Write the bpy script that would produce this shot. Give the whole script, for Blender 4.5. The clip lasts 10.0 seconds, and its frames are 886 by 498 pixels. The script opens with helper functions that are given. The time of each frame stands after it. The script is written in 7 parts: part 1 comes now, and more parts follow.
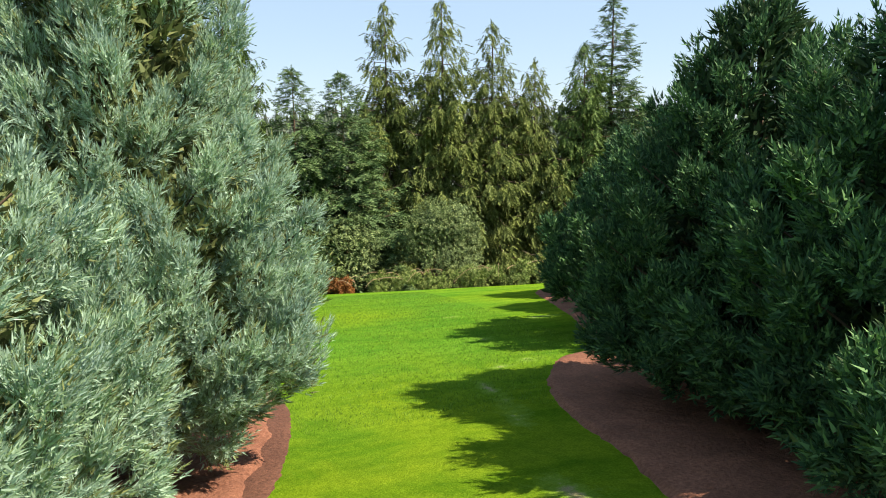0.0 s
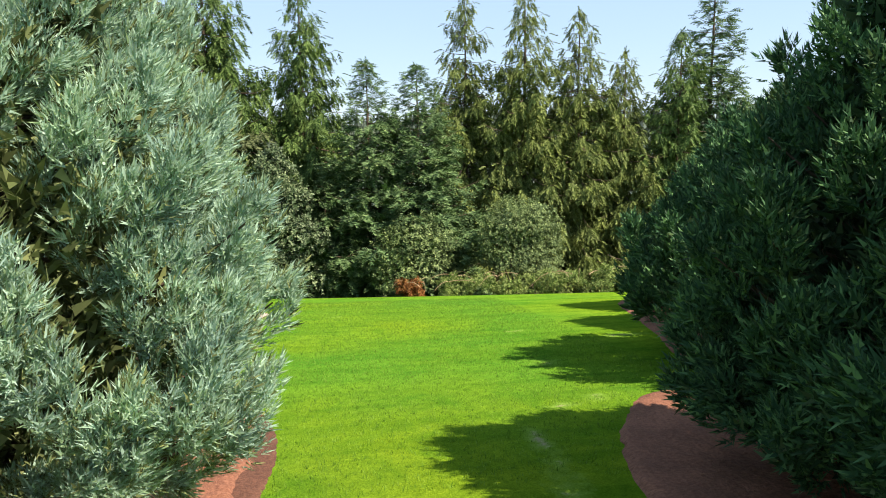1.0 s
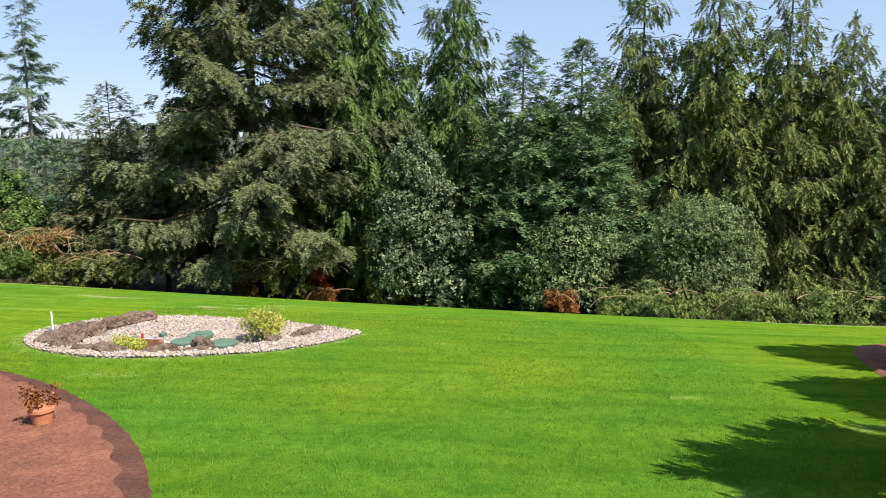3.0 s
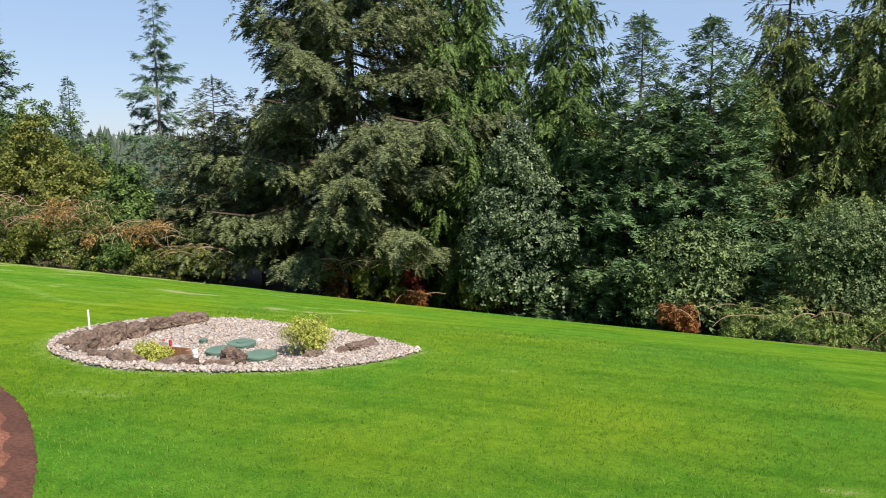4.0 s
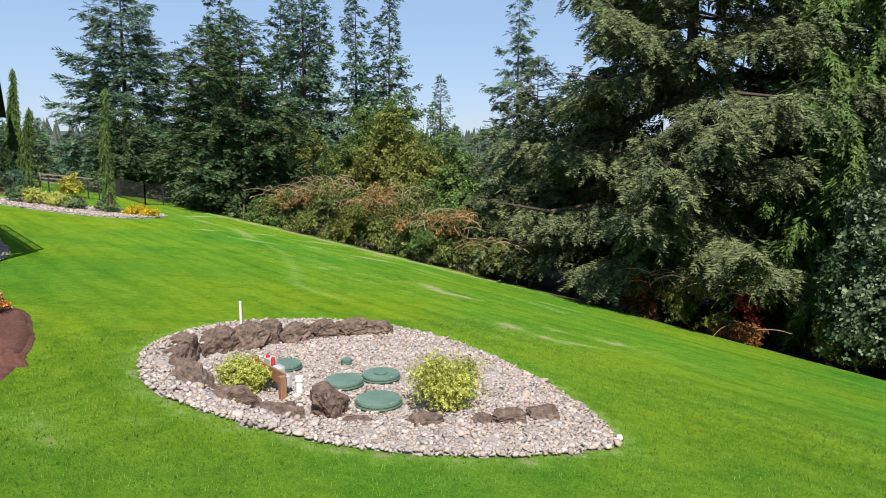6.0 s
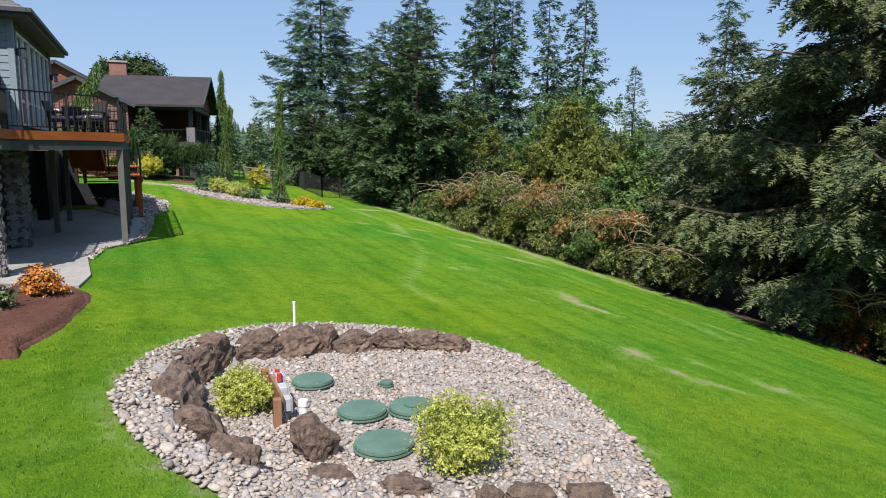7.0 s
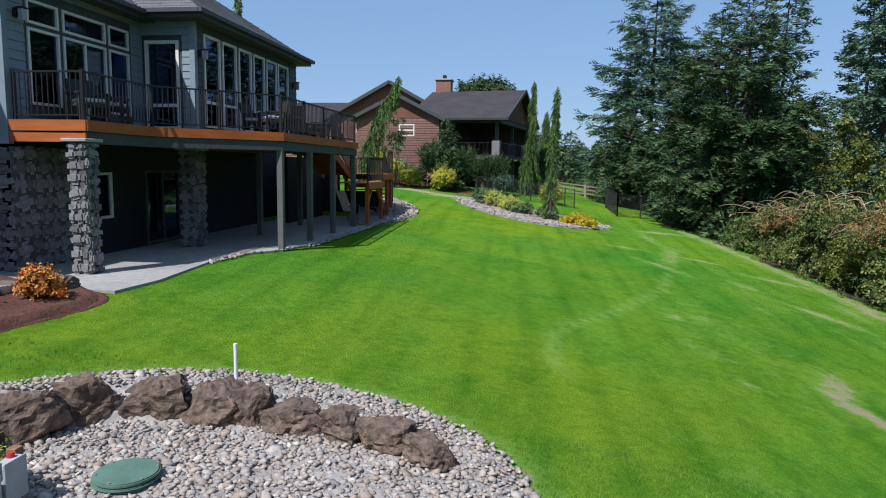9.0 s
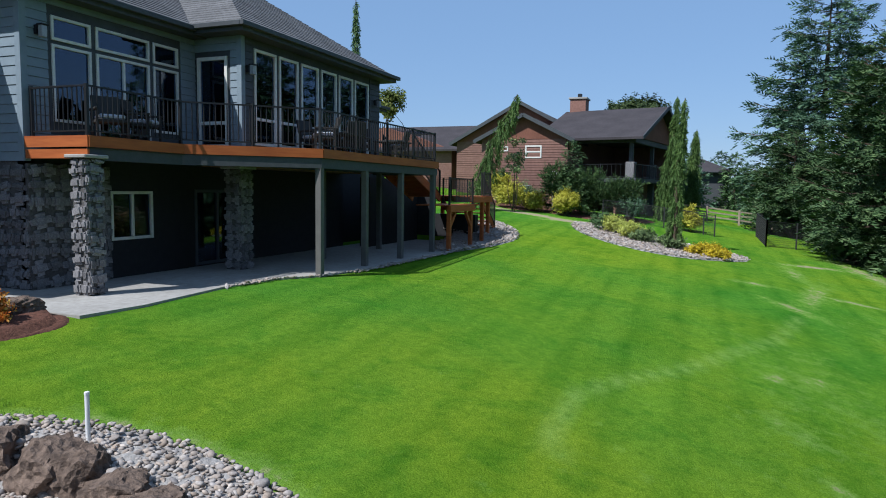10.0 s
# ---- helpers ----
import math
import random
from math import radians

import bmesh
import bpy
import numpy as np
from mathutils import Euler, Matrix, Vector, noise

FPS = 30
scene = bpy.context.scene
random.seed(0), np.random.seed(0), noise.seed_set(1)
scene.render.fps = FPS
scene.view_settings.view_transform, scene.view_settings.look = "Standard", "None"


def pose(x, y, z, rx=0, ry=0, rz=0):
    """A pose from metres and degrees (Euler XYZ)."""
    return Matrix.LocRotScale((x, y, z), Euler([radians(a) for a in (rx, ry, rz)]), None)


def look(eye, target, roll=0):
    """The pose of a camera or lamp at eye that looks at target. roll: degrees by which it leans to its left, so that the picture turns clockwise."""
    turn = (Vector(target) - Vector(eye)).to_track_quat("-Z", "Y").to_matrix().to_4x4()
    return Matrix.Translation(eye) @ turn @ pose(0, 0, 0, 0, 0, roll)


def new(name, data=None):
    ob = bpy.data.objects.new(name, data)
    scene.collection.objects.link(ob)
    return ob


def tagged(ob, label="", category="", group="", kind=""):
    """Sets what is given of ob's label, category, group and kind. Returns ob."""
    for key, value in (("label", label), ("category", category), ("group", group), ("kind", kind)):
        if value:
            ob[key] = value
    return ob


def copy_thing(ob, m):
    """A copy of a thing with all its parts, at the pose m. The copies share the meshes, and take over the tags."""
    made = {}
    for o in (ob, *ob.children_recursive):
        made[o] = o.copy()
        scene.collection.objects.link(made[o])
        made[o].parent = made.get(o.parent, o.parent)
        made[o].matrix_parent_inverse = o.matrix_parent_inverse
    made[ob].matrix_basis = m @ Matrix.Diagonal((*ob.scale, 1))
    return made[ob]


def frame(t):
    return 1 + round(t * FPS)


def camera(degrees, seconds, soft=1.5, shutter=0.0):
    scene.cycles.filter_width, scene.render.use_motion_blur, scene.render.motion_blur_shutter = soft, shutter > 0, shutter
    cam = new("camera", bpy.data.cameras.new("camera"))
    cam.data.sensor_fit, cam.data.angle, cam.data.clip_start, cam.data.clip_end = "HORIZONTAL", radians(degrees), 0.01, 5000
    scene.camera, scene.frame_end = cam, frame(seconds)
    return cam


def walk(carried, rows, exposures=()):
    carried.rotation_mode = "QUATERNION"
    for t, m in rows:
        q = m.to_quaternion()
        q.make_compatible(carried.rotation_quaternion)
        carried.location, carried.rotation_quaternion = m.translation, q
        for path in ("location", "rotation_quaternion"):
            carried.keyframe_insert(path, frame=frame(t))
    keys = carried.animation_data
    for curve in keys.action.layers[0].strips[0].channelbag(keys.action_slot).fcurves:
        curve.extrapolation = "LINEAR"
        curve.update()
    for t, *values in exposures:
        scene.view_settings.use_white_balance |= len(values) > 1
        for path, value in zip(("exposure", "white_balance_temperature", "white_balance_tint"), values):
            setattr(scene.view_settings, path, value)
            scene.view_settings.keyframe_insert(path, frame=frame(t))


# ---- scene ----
cam = camera(66.6, 10.0, soft=1.0)
METRES, EYE, TURN = 33.6, 6.3, -14.7
ROWS = [
    (0.0, 0.0, 0.0, 0.0, -0.15, -9.23, 0.91),
    (0.5, 0.0098, 0.0396, -0.0057, 3.58, -9.16, 0.86),
    (1.0, 0.0177, 0.0809, -0.0116, 7.26, -9.08, 0.87),
    (1.5, 0.022, 0.124, -0.0171, 11.04, -9.03, 0.83),
    (2.0, 0.0217, 0.1682, -0.0226, 14.4, -8.98, 0.77),
    (3.5, 0.0119, 0.3076, -0.0405, 26.77, -8.71, 0.64),
    (4.0, 0.0061, 0.3576, -0.0468, 32.3, -8.61, 0.55),
    (4.5, -0.0027, 0.4078, -0.0522, 39.08, -8.54, 0.43),
    (5.0, -0.0143, 0.4577, -0.0583, 46.56, -8.46, 0.26),
    (5.5, -0.0301, 0.5074, -0.0638, 55.11, -8.4, 0.12),
    (6.0, -0.0507, 0.5558, -0.0694, 64.09, -8.35, -0.05),
    (7.5, -0.1343, 0.6847, -0.0833, 89.28, -8.3, -0.45),
    (8.0, -0.1727, 0.7231, -0.0869, 97.03, -8.01, -0.57),
    (8.5, -0.215, 0.7573, -0.09, 104.63, -7.53, -0.66),
    (9.0, -0.2603, 0.7875, -0.0919, 112.4, -6.99, -0.77),
    (9.5, -0.3091, 0.812, -0.0938, 119.25, -6.02, -0.78),
    (10.0, -0.3615, 0.8304, -0.0955, 126.25, -5.04, -0.79),
]
walk(cam, [(t, pose(0, 0, EYE, 0, 0, TURN) @ pose(METRES * x, METRES * y, METRES * z, 90 + pitch, roll, yaw)) for t, x, y, z, yaw, pitch, roll in ROWS],
     exposures=[(0.0, 1.07, 7600, 12), (1.0, 1.16, 7400, 12), (2.0, 1.13, 7100, 13), (3.5, 0.68, 6850, 16), (6.0, 0.56, 6550, 15), (8.0, 0.3, 6050, 14), (10.0, 0.22, 5700, 10)])

# ---- light: clear summer sky, one sun from behind the house ----
SUN_TO = Vector((0.87, -0.5, 0.0)).normalized() * math.cos(radians(52)) + Vector((0, 0, math.sin(radians(52))))
world = bpy.data.worlds.new("sky")
scene.world = world
world.use_nodes = True
wn = world.node_tree.nodes
wn.clear()
sky = wn.new("ShaderNodeTexSky")
sky.sky_type, sky.sun_disc = "NISHITA", False
sky.sun_elevation = radians(52)
sky.sun_rotation = math.atan2(SUN_TO.x, SUN_TO.y)
sky.air_density, sky.dust_density, sky.ozone_density = 1.0, 0.4, 1.0
sky.altitude = 300
back, wout = wn.new("ShaderNodeBackground"), wn.new("ShaderNodeOutputWorld")
back.inputs[1].default_value = 0.083
haze = wn.new("ShaderNodeMix")  # summer haze evens out the clear sky
haze.data_type = "RGBA"
haze.inputs[0].default_value = 0.6
haze.inputs[7].default_value = (3.1, 4.85, 7.4, 1)
world.node_tree.links.new(sky.outputs[0], haze.inputs[6])
world.node_tree.links.new(haze.outputs[2], back.inputs[0])
world.node_tree.links.new(back.outputs[0], wout.inputs[0])
sun = new("sun", bpy.data.lights.new("sun", "SUN"))
sun.data.energy, sun.data.angle, sun.data.color = 5.0, radians(0.5), (1.0, 0.95, 0.87)
sun.matrix_world = look(SUN_TO * 80, (0, 0, 0))

# ---- materials ----
def material(name, rough=0.8, metal=0.0, spec=0.3):
    m = bpy.data.materials.new(name)
    m.use_nodes = True
    b = m.node_tree.nodes["Principled BSDF"]
    b.inputs["Roughness"].default_value, b.inputs["Metallic"].default_value = rough, metal
    b.inputs["Specular IOR Level"].default_value = spec
    return m, m.node_tree.nodes, m.node_tree.links, b


def rgb(c):
    return (*c, 1.0)


def noise_node(n, l, scale, detail=4.0, rough=0.6, stretch=None, distort=0.0):
    """Noise in object space, in features per metre; stretch scales the axes."""
    tc = n.new("ShaderNodeTexCoord")
    t = n.new("ShaderNodeTexNoise")
    t.inputs["Scale"].default_value, t.inputs["Detail"].default_value = scale, detail
    t.inputs["Roughness"].default_value, t.inputs["Distortion"].default_value = rough, distort
    if stretch:
        mp = n.new("ShaderNodeMapping")
        mp.inputs["Scale"].default_value = stretch[:3]
        if len(stretch) > 3:
            mp.inputs["Rotation"].default_value = (0, 0, radians(stretch[3]))
        l.new(tc.outputs["Object"], mp.inputs[0])
        l.new(mp.outputs[0], t.inputs["Vector"])
    else:
        l.new(tc.outputs["Object"], t.inputs["Vector"])
    return t.outputs["Fac"]


def ramp(n, l, fac, stops):
    r = n.new("ShaderNodeValToRGB")
    e = r.color_ramp.elements
    while len(e) < len(stops):
        e.new(0.5)
    for k, (p, c) in enumerate(stops):
        e[k].position, e[k].color = p, rgb(c)
    l.new(fac, r.inputs[0])
    return r.outputs[0]


def mix(n, l, fac, a, b, mode="MIX"):
    m = n.new("ShaderNodeMix")
    m.data_type, m.blend_type = "RGBA", mode
    for k, v in ((0, fac), (6, a), (7, b)):
        if isinstance(v, bpy.types.NodeSocket):
            l.new(v, m.inputs[k])
        else:
            m.inputs[k].default_value = v if k == 0 else rgb(v)
    return m.outputs[2]


def bump(n, l, b, height, strength, distance):
    u = n.new("ShaderNodeBump")
    u.inputs["Strength"].default_value, u.inputs["Distance"].default_value = strength, distance
    l.new(height, u.inputs["Height"])
    l.new(u.outputs[0], b.inputs["Normal"])


def grainy(name, c1, c2, scale, rough=0.8, big=0.4, bumps=0.3, dist=0.01, stretch=None, metal=0.0, spec=0.3, per="", tones=None):
    """Two tones in fine grain, large pale and dark patches, relief; per: vary by object or island."""
    m, n, l, b = material(name, rough, metal, spec)
    fine = noise_node(n, l, scale, 6, 0.65, stretch)
    col = ramp(n, l, fine, [(0.3, c1), (0.7, c2)])
    large = noise_node(n, l, scale * 0.07, 3, 0.5)
    shade = ramp(n, l, large, [(0.3, (1 - big,) * 3), (0.7, (1 + big * 0.6,) * 3)])
    col = mix(n, l, 1.0, col, shade, "MULTIPLY")
    if per:
        if per == "object":
            r = n.new("ShaderNodeObjectInfo").outputs["Random"]
        else:
            r = n.new("ShaderNodeNewGeometry").outputs["Random Per Island"]
        col = mix(n, l, 1.0, col, ramp(n, l, r, tones or [(0.0, (0.62,) * 3), (1.0, (1.3,) * 3)]), "MULTIPLY")
    l.new(col, b.inputs["Base Color"])
    if bumps:
        bump(n, l, b, fine, bumps, dist)
    return m


def leafy(name, dark, mid, light, patch=0.8, through_light=0.25, rough=0.6):
    """Foliage: tone differs leaf by leaf and clump by clump; part of the light passes through."""
    m, n, l, b = material(name, rough, 0, 0.12)
    isl = n.new("ShaderNodeNewGeometry").outputs["Random Per Island"]
    col = ramp(n, l, isl, [(0.0, dark), (0.55, mid), (1.0, light)])
    cl = noise_node(n, l, patch, 3, 0.6)
    col = mix(n, l, 1.0, col, ramp(n, l, cl, [(0.3, (0.7, 0.72, 0.75)), (0.7, (1.25, 1.2, 1.05))]), "MULTIPLY")
    l.new(col, b.inputs["Base Color"])
    tr = n.new("ShaderNodeBsdfTranslucent")
    l.new(col, tr.inputs[0])
    ms = n.new("ShaderNodeMixShader")
    ms.inputs[0].default_value = through_light
    l.new(b.outputs[0], ms.inputs[1])
    l.new(tr.outputs[0], ms.inputs[2])
    l.new(ms.outputs[0], n["Material Output"].inputs[0])
    return m


M_SEQ_BLUE = leafy("sequoia_blue", (0.2, 0.3, 0.15), (0.33, 0.49, 0.39), (0.46, 0.65, 0.57), 2.2, 0.38)
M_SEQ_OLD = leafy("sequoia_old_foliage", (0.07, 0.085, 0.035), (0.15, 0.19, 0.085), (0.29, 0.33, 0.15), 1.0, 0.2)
# darker copy of the sequoia green, shade inside the crown put into colour
M_SEQ_SHADE = leafy("sequoia_shaded_foliage", (0.02, 0.05, 0.025), (0.04, 0.085, 0.04), (0.075, 0.12, 0.05), 1.0, 0.1)
M_SEQ_GREEN = leafy("sequoia_green", (0.024, 0.072, 0.036), (0.058, 0.145, 0.068), (0.15, 0.3, 0.12), 1.6, 0.15)
M_FIR = leafy("fir_needles", (0.042, 0.086, 0.034), (0.095, 0.17, 0.07), (0.18, 0.265, 0.12), 0.5, 0.08)
M_FIR_OLIVE = leafy("fir_olive", (0.045, 0.062, 0.028), (0.096, 0.122, 0.055), (0.18, 0.21, 0.1), 0.5, 0.06)
M_FIR_DARK = leafy("fir_dark", (0.026, 0.055, 0.022), (0.06, 0.108, 0.043), (0.13, 0.19, 0.084), 0.5, 0.05)
M_FIR_BLUE = leafy("fir_bluish", (0.045, 0.09, 0.056), (0.09, 0.165, 0.1), (0.18, 0.28, 0.175), 0.5, 0.15)
M_CEDAR = leafy("cedar_spray", (0.055, 0.082, 0.02), (0.122, 0.166, 0.046), (0.21, 0.26, 0.085), 0.5, 0.2)
M_CEDAR_GREEN = leafy("cedar_green", (0.038, 0.075, 0.02), (0.084, 0.15, 0.04), (0.16, 0.24, 0.075), 0.5, 0.2)
M_MAPLE = leafy("maple_leaves", (0.03, 0.055, 0.025), (0.1, 0.148, 0.078), (0.25, 0.31, 0.19), 0.7, 0.15, 0.5)
M_SHRUB = leafy("shrub_leaves", (0.06, 0.098, 0.042), (0.135, 0.195, 0.08), (0.26, 0.34, 0.15), 0.8, 0.2, 0.5)
M_LIME = leafy("lime_leaves", (0.06, 0.085, 0.02), (0.15, 0.18, 0.04), (0.27, 0.28, 0.075), 0.6, 0.3, 0.5)
M_BRAMBLE = leafy("bramble_leaves", (0.036, 0.068, 0.02), (0.1, 0.15, 0.045), (0.31, 0.29, 0.1), 0.6, 0.2, 0.6)
M_BRAMBLE_FRESH = leafy("fresh_bramble_leaves", (0.08, 0.13, 0.035), (0.18, 0.26, 0.075), (0.34, 0.4, 0.15), 0.6, 0.2, 0.6)
M_RED = leafy("red_foliage", (0.1, 0.015, 0.012), (0.22, 0.035, 0.03), (0.3, 0.09, 0.05), 1.0, 0.2)
M_BRAMBLE_TAN = leafy("dry_bramble", (0.12, 0.08, 0.03), (0.28, 0.19, 0.08), (0.5, 0.3, 0.12), 0.8, 0.25, 0.7)
M_YELLOW = leafy("golden_shrub", (0.28, 0.32, 0.05), (0.46, 0.5, 0.1), (0.64, 0.66, 0.24), 2.0, 0.3, 0.5)
M_GOLDEN = leafy("golden_ball_shrub", (0.3, 0.3, 0.03), (0.5, 0.48, 0.06), (0.66, 0.62, 0.13), 2.0, 0.3, 0.5)
M_GOLD = leafy("gold_mound", (0.28, 0.22, 0.01), (0.55, 0.42, 0.02), (0.7, 0.58, 0.06), 2.0, 0.25, 0.5)
M_ORANGE = leafy("orange_shrub", (0.35, 0.1, 0.02), (0.6, 0.22, 0.05), (0.65, 0.45, 0.12), 4.0, 0.25, 0.5)
M_RUST = leafy("rust_foliage", (0.12, 0.04, 0.015), (0.26, 0.1, 0.035), (0.36, 0.2, 0.08), 1.0, 0.2)
M_BARK = grainy("bark", (0.05, 0.035, 0.025), (0.14, 0.1, 0.07), 6, 0.95, 0.3, 0.8, 0.03, (1, 1, 0.15))
M_BARK_PALE = grainy("pale_bark", (0.2, 0.18, 0.15), (0.36, 0.33, 0.29), 6, 0.95, 0.3, 0.8, 0.03, (1, 1, 0.2))
M_CANE = grainy("dead_canes", (0.27, 0.18, 0.1), (0.48, 0.36, 0.23), 3, 0.9, 0.2, 0.2)
M_MULCH = grainy("bark_mulch", (0.13, 0.05, 0.03), (0.3, 0.13, 0.08), 22, 0.95, 0.25, 1.0, 0.03)
M_MULCH_DARK = grainy("dark_bark_mulch", (0.06, 0.025, 0.016), (0.16, 0.07, 0.045), 20, 0.95, 0.25, 1.0, 0.03)
M_YEW = leafy("dark_bush", (0.018, 0.04, 0.014), (0.045, 0.085, 0.03), (0.1, 0.15, 0.055), 1.0, 0.1, 0.6)
M_OAK = leafy("oak_leaves", (0.02, 0.035, 0.012), (0.045, 0.07, 0.025), (0.09, 0.12, 0.045), 0.4, 0.1, 0.6)
M_SOIL = grainy("bare_soil", (0.12, 0.09, 0.065), (0.25, 0.2, 0.15), 12, 0.95, 0.3, 0.7, 0.02)
M_GRAVEL = grainy("gravel_floor", (0.22, 0.2, 0.18), (0.42, 0.39, 0.36), 14, 0.9, 0.2, 1.0, 0.03)
PEBBLE_TONES = [(0.0, (0.55, 0.56, 0.6)), (0.22, (0.92, 0.8, 0.68)), (0.4, (0.78, 0.79, 0.82)), (0.6, (1.06, 0.96, 0.86)), (0.8, (0.95, 0.96, 1.0)), (0.94, (1.1, 1.08, 1.04)), (1.0, (1.55, 1.5, 1.45))]
M_PEBBLE = grainy("river_pebble", (0.27, 0.237, 0.21), (0.48, 0.43, 0.385), 30, 0.75, 0.15, 0.15, 0.004, per="island", tones=PEBBLE_TONES)
M_LAVA = grainy("lava_rock", (0.06, 0.042, 0.033), (0.28, 0.2, 0.15), 9, 0.95, 0.5, 1.0, 0.07)
M_CONCRETE = grainy("patio_concrete", (0.27, 0.255, 0.23), (0.38, 0.36, 0.33), 8, 0.85, 0.15, 0.15, 0.004)
M_SIDING = grainy("blue_grey_siding", (0.19, 0.235, 0.27), (0.225, 0.275, 0.31), 5, 0.6, 0.1, 0.05, 0.002)
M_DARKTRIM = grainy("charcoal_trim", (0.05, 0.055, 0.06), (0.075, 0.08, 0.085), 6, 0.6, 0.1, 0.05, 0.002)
# dark paint lowered to near black, the shade below the deck included
M_BASEMENT = grainy("basement_paint_and_shade", (0.014, 0.014, 0.016), (0.024, 0.024, 0.026), 5, 0.7, 0.1, 0.1, 0.003)
M_TAUPE = grainy("taupe_paint", (0.1, 0.095, 0.09), (0.135, 0.13, 0.12), 5, 0.65, 0.1, 0.1, 0.003)
M_WHITE = grainy("white_vinyl", (0.62, 0.6, 0.54), (0.74, 0.72, 0.66), 8, 0.45, 0.1, 0.0)
M_CEDARWOOD = grainy("stained_cedar", (0.3, 0.072, 0.018), (0.44, 0.125, 0.03), 5, 0.6, 0.2, 0.2, 0.004, (0.3, 0.3, 3))
M_RAIL = grainy("black_aluminium", (0.006, 0.006, 0.007), (0.012, 0.012, 0.013), 20, 0.45, 0.1, 0.0, spec=0.5)
M_STONE = grainy("ledge_stone", (0.13, 0.127, 0.132), (0.285, 0.27, 0.268), 10, 0.9, 0.25, 0.6, 0.01, per="object")
M_MORTAR = grainy("mortar", (0.06, 0.057, 0.054), (0.12, 0.113, 0.106), 14, 0.95, 0.2, 0.4, 0.005)
M_SHINGLE = grainy("grey_shingle", (0.1, 0.098, 0.098), (0.2, 0.195, 0.195), 18, 0.95, 0.25, 0.5, 0.01, (0.5, 1, 1), per="island")
M_SHINGLE_N = grainy("brown_grey_shingle", (0.035, 0.03, 0.032), (0.062, 0.054, 0.057), 12, 0.95, 0.2, 0.4, 0.01)
M_NSIDING = grainy("reddish_siding", (0.2, 0.105, 0.08), (0.27, 0.145, 0.115), 5, 0.7, 0.15, 0.05, 0.002)
M_NSHAKE = grainy("cedar_shakes", (0.15, 0.06, 0.04), (0.24, 0.1, 0.065), 9, 0.8, 0.25, 0.3, 0.01, (3, 3, 0.4))
M_BRICK = grainy("chimney_brick", (0.2, 0.1, 0.075), (0.29, 0.155, 0.12), 9, 0.9, 0.2, 0.3, 0.01)
M_LID = grainy("green_plastic", (0.085, 0.155, 0.115), (0.125, 0.205, 0.155), 6, 0.55, 0.2, 0.1, 0.003)
M_PVC = grainy("white_plastic", (0.72, 0.71, 0.69), (0.82, 0.81, 0.79), 8, 0.4, 0.1, 0.0)
M_GREYBOX = grainy("grey_plastic", (0.36, 0.37, 0.38), (0.48, 0.49, 0.5), 8, 0.5, 0.1, 0.0)
M_REDCAP = grainy("red_plastic", (0.4, 0.03, 0.03), (0.5, 0.05, 0.05), 8, 0.4, 0.1, 0.0)
M_POSTWOOD = grainy("weathered_board", (0.2, 0.1, 0.055), (0.34, 0.18, 0.1), 6, 0.8, 0.2, 0.3, 0.005, (3, 3, 0.4))
M_TERRACOTTA = grainy("terracotta", (0.4, 0.16, 0.08), (0.5, 0.22, 0.12), 10, 0.8, 0.2, 0.1, 0.002)
# near black in place of unlit depth, for rooms and the porch ceiling
M_ROOMSHADE = grainy("interior_shade", (0.03, 0.028, 0.026), (0.05, 0.047, 0.043), 3, 0.9, 0.1, 0.0)
M_WICKER = grainy("dark_wicker", (0.02, 0.018, 0.016), (0.05, 0.045, 0.04), 60, 0.7, 0.1, 0.5, 0.004)
M_CUSHION = grainy("pale_cushion", (0.42, 0.42, 0.45), (0.6, 0.6, 0.63), 12, 0.9, 0.2, 0.1, 0.002)
M_METAL = grainy("grey_metal", (0.3, 0.31, 0.32), (0.42, 0.43, 0.44), 10, 0.5, 0.1, 0.0, metal=0.5)
M_FENCEWIRE = grainy("black_mesh", (0.02, 0.02, 0.02), (0.035, 0.035, 0.035), 20, 0.6, 0.1, 0.0)
M_RAILWOOD = grainy("split_rail", (0.24, 0.19, 0.14), (0.38, 0.31, 0.24), 6, 0.9, 0.2, 0.3, 0.006)


def glass_material():
    m, n, l, b = material("window_glass", 0.03, 0, 0.5)
    b.inputs["Base Color"].default_value = (0.02, 0.024, 0.028, 1)
    gl = n.new("ShaderNodeBsdfGlossy")
    gl.inputs["Roughness"].default_value = 0.02
    gl.inputs["Color"].default_value = (0.6, 0.75, 1.0, 1)
    tr = n.new("ShaderNodeBsdfTransparent")
    tr.inputs[0].default_value = (0.55, 0.57, 0.58, 1)
    fr = n.new("ShaderNodeFresnel")
    fr.inputs[0].default_value = 1.8
    ms = n.new("ShaderNodeMixShader")
    l.new(fr.outputs[0], ms.inputs[0])
    l.new(tr.outputs[0], ms.inputs[1])
    l.new(gl.outputs[0], ms.inputs[2])
    l.new(ms.outputs[0], n["Material Output"].inputs[0])
    return m


M_GLASS = glass_material()


def rgb_tone(n, l, fac):
    """A number as a grey tone."""
    return ramp(n, l, fac, [(0.0, (0, 0, 0)), (1.0, (1, 1, 1))])


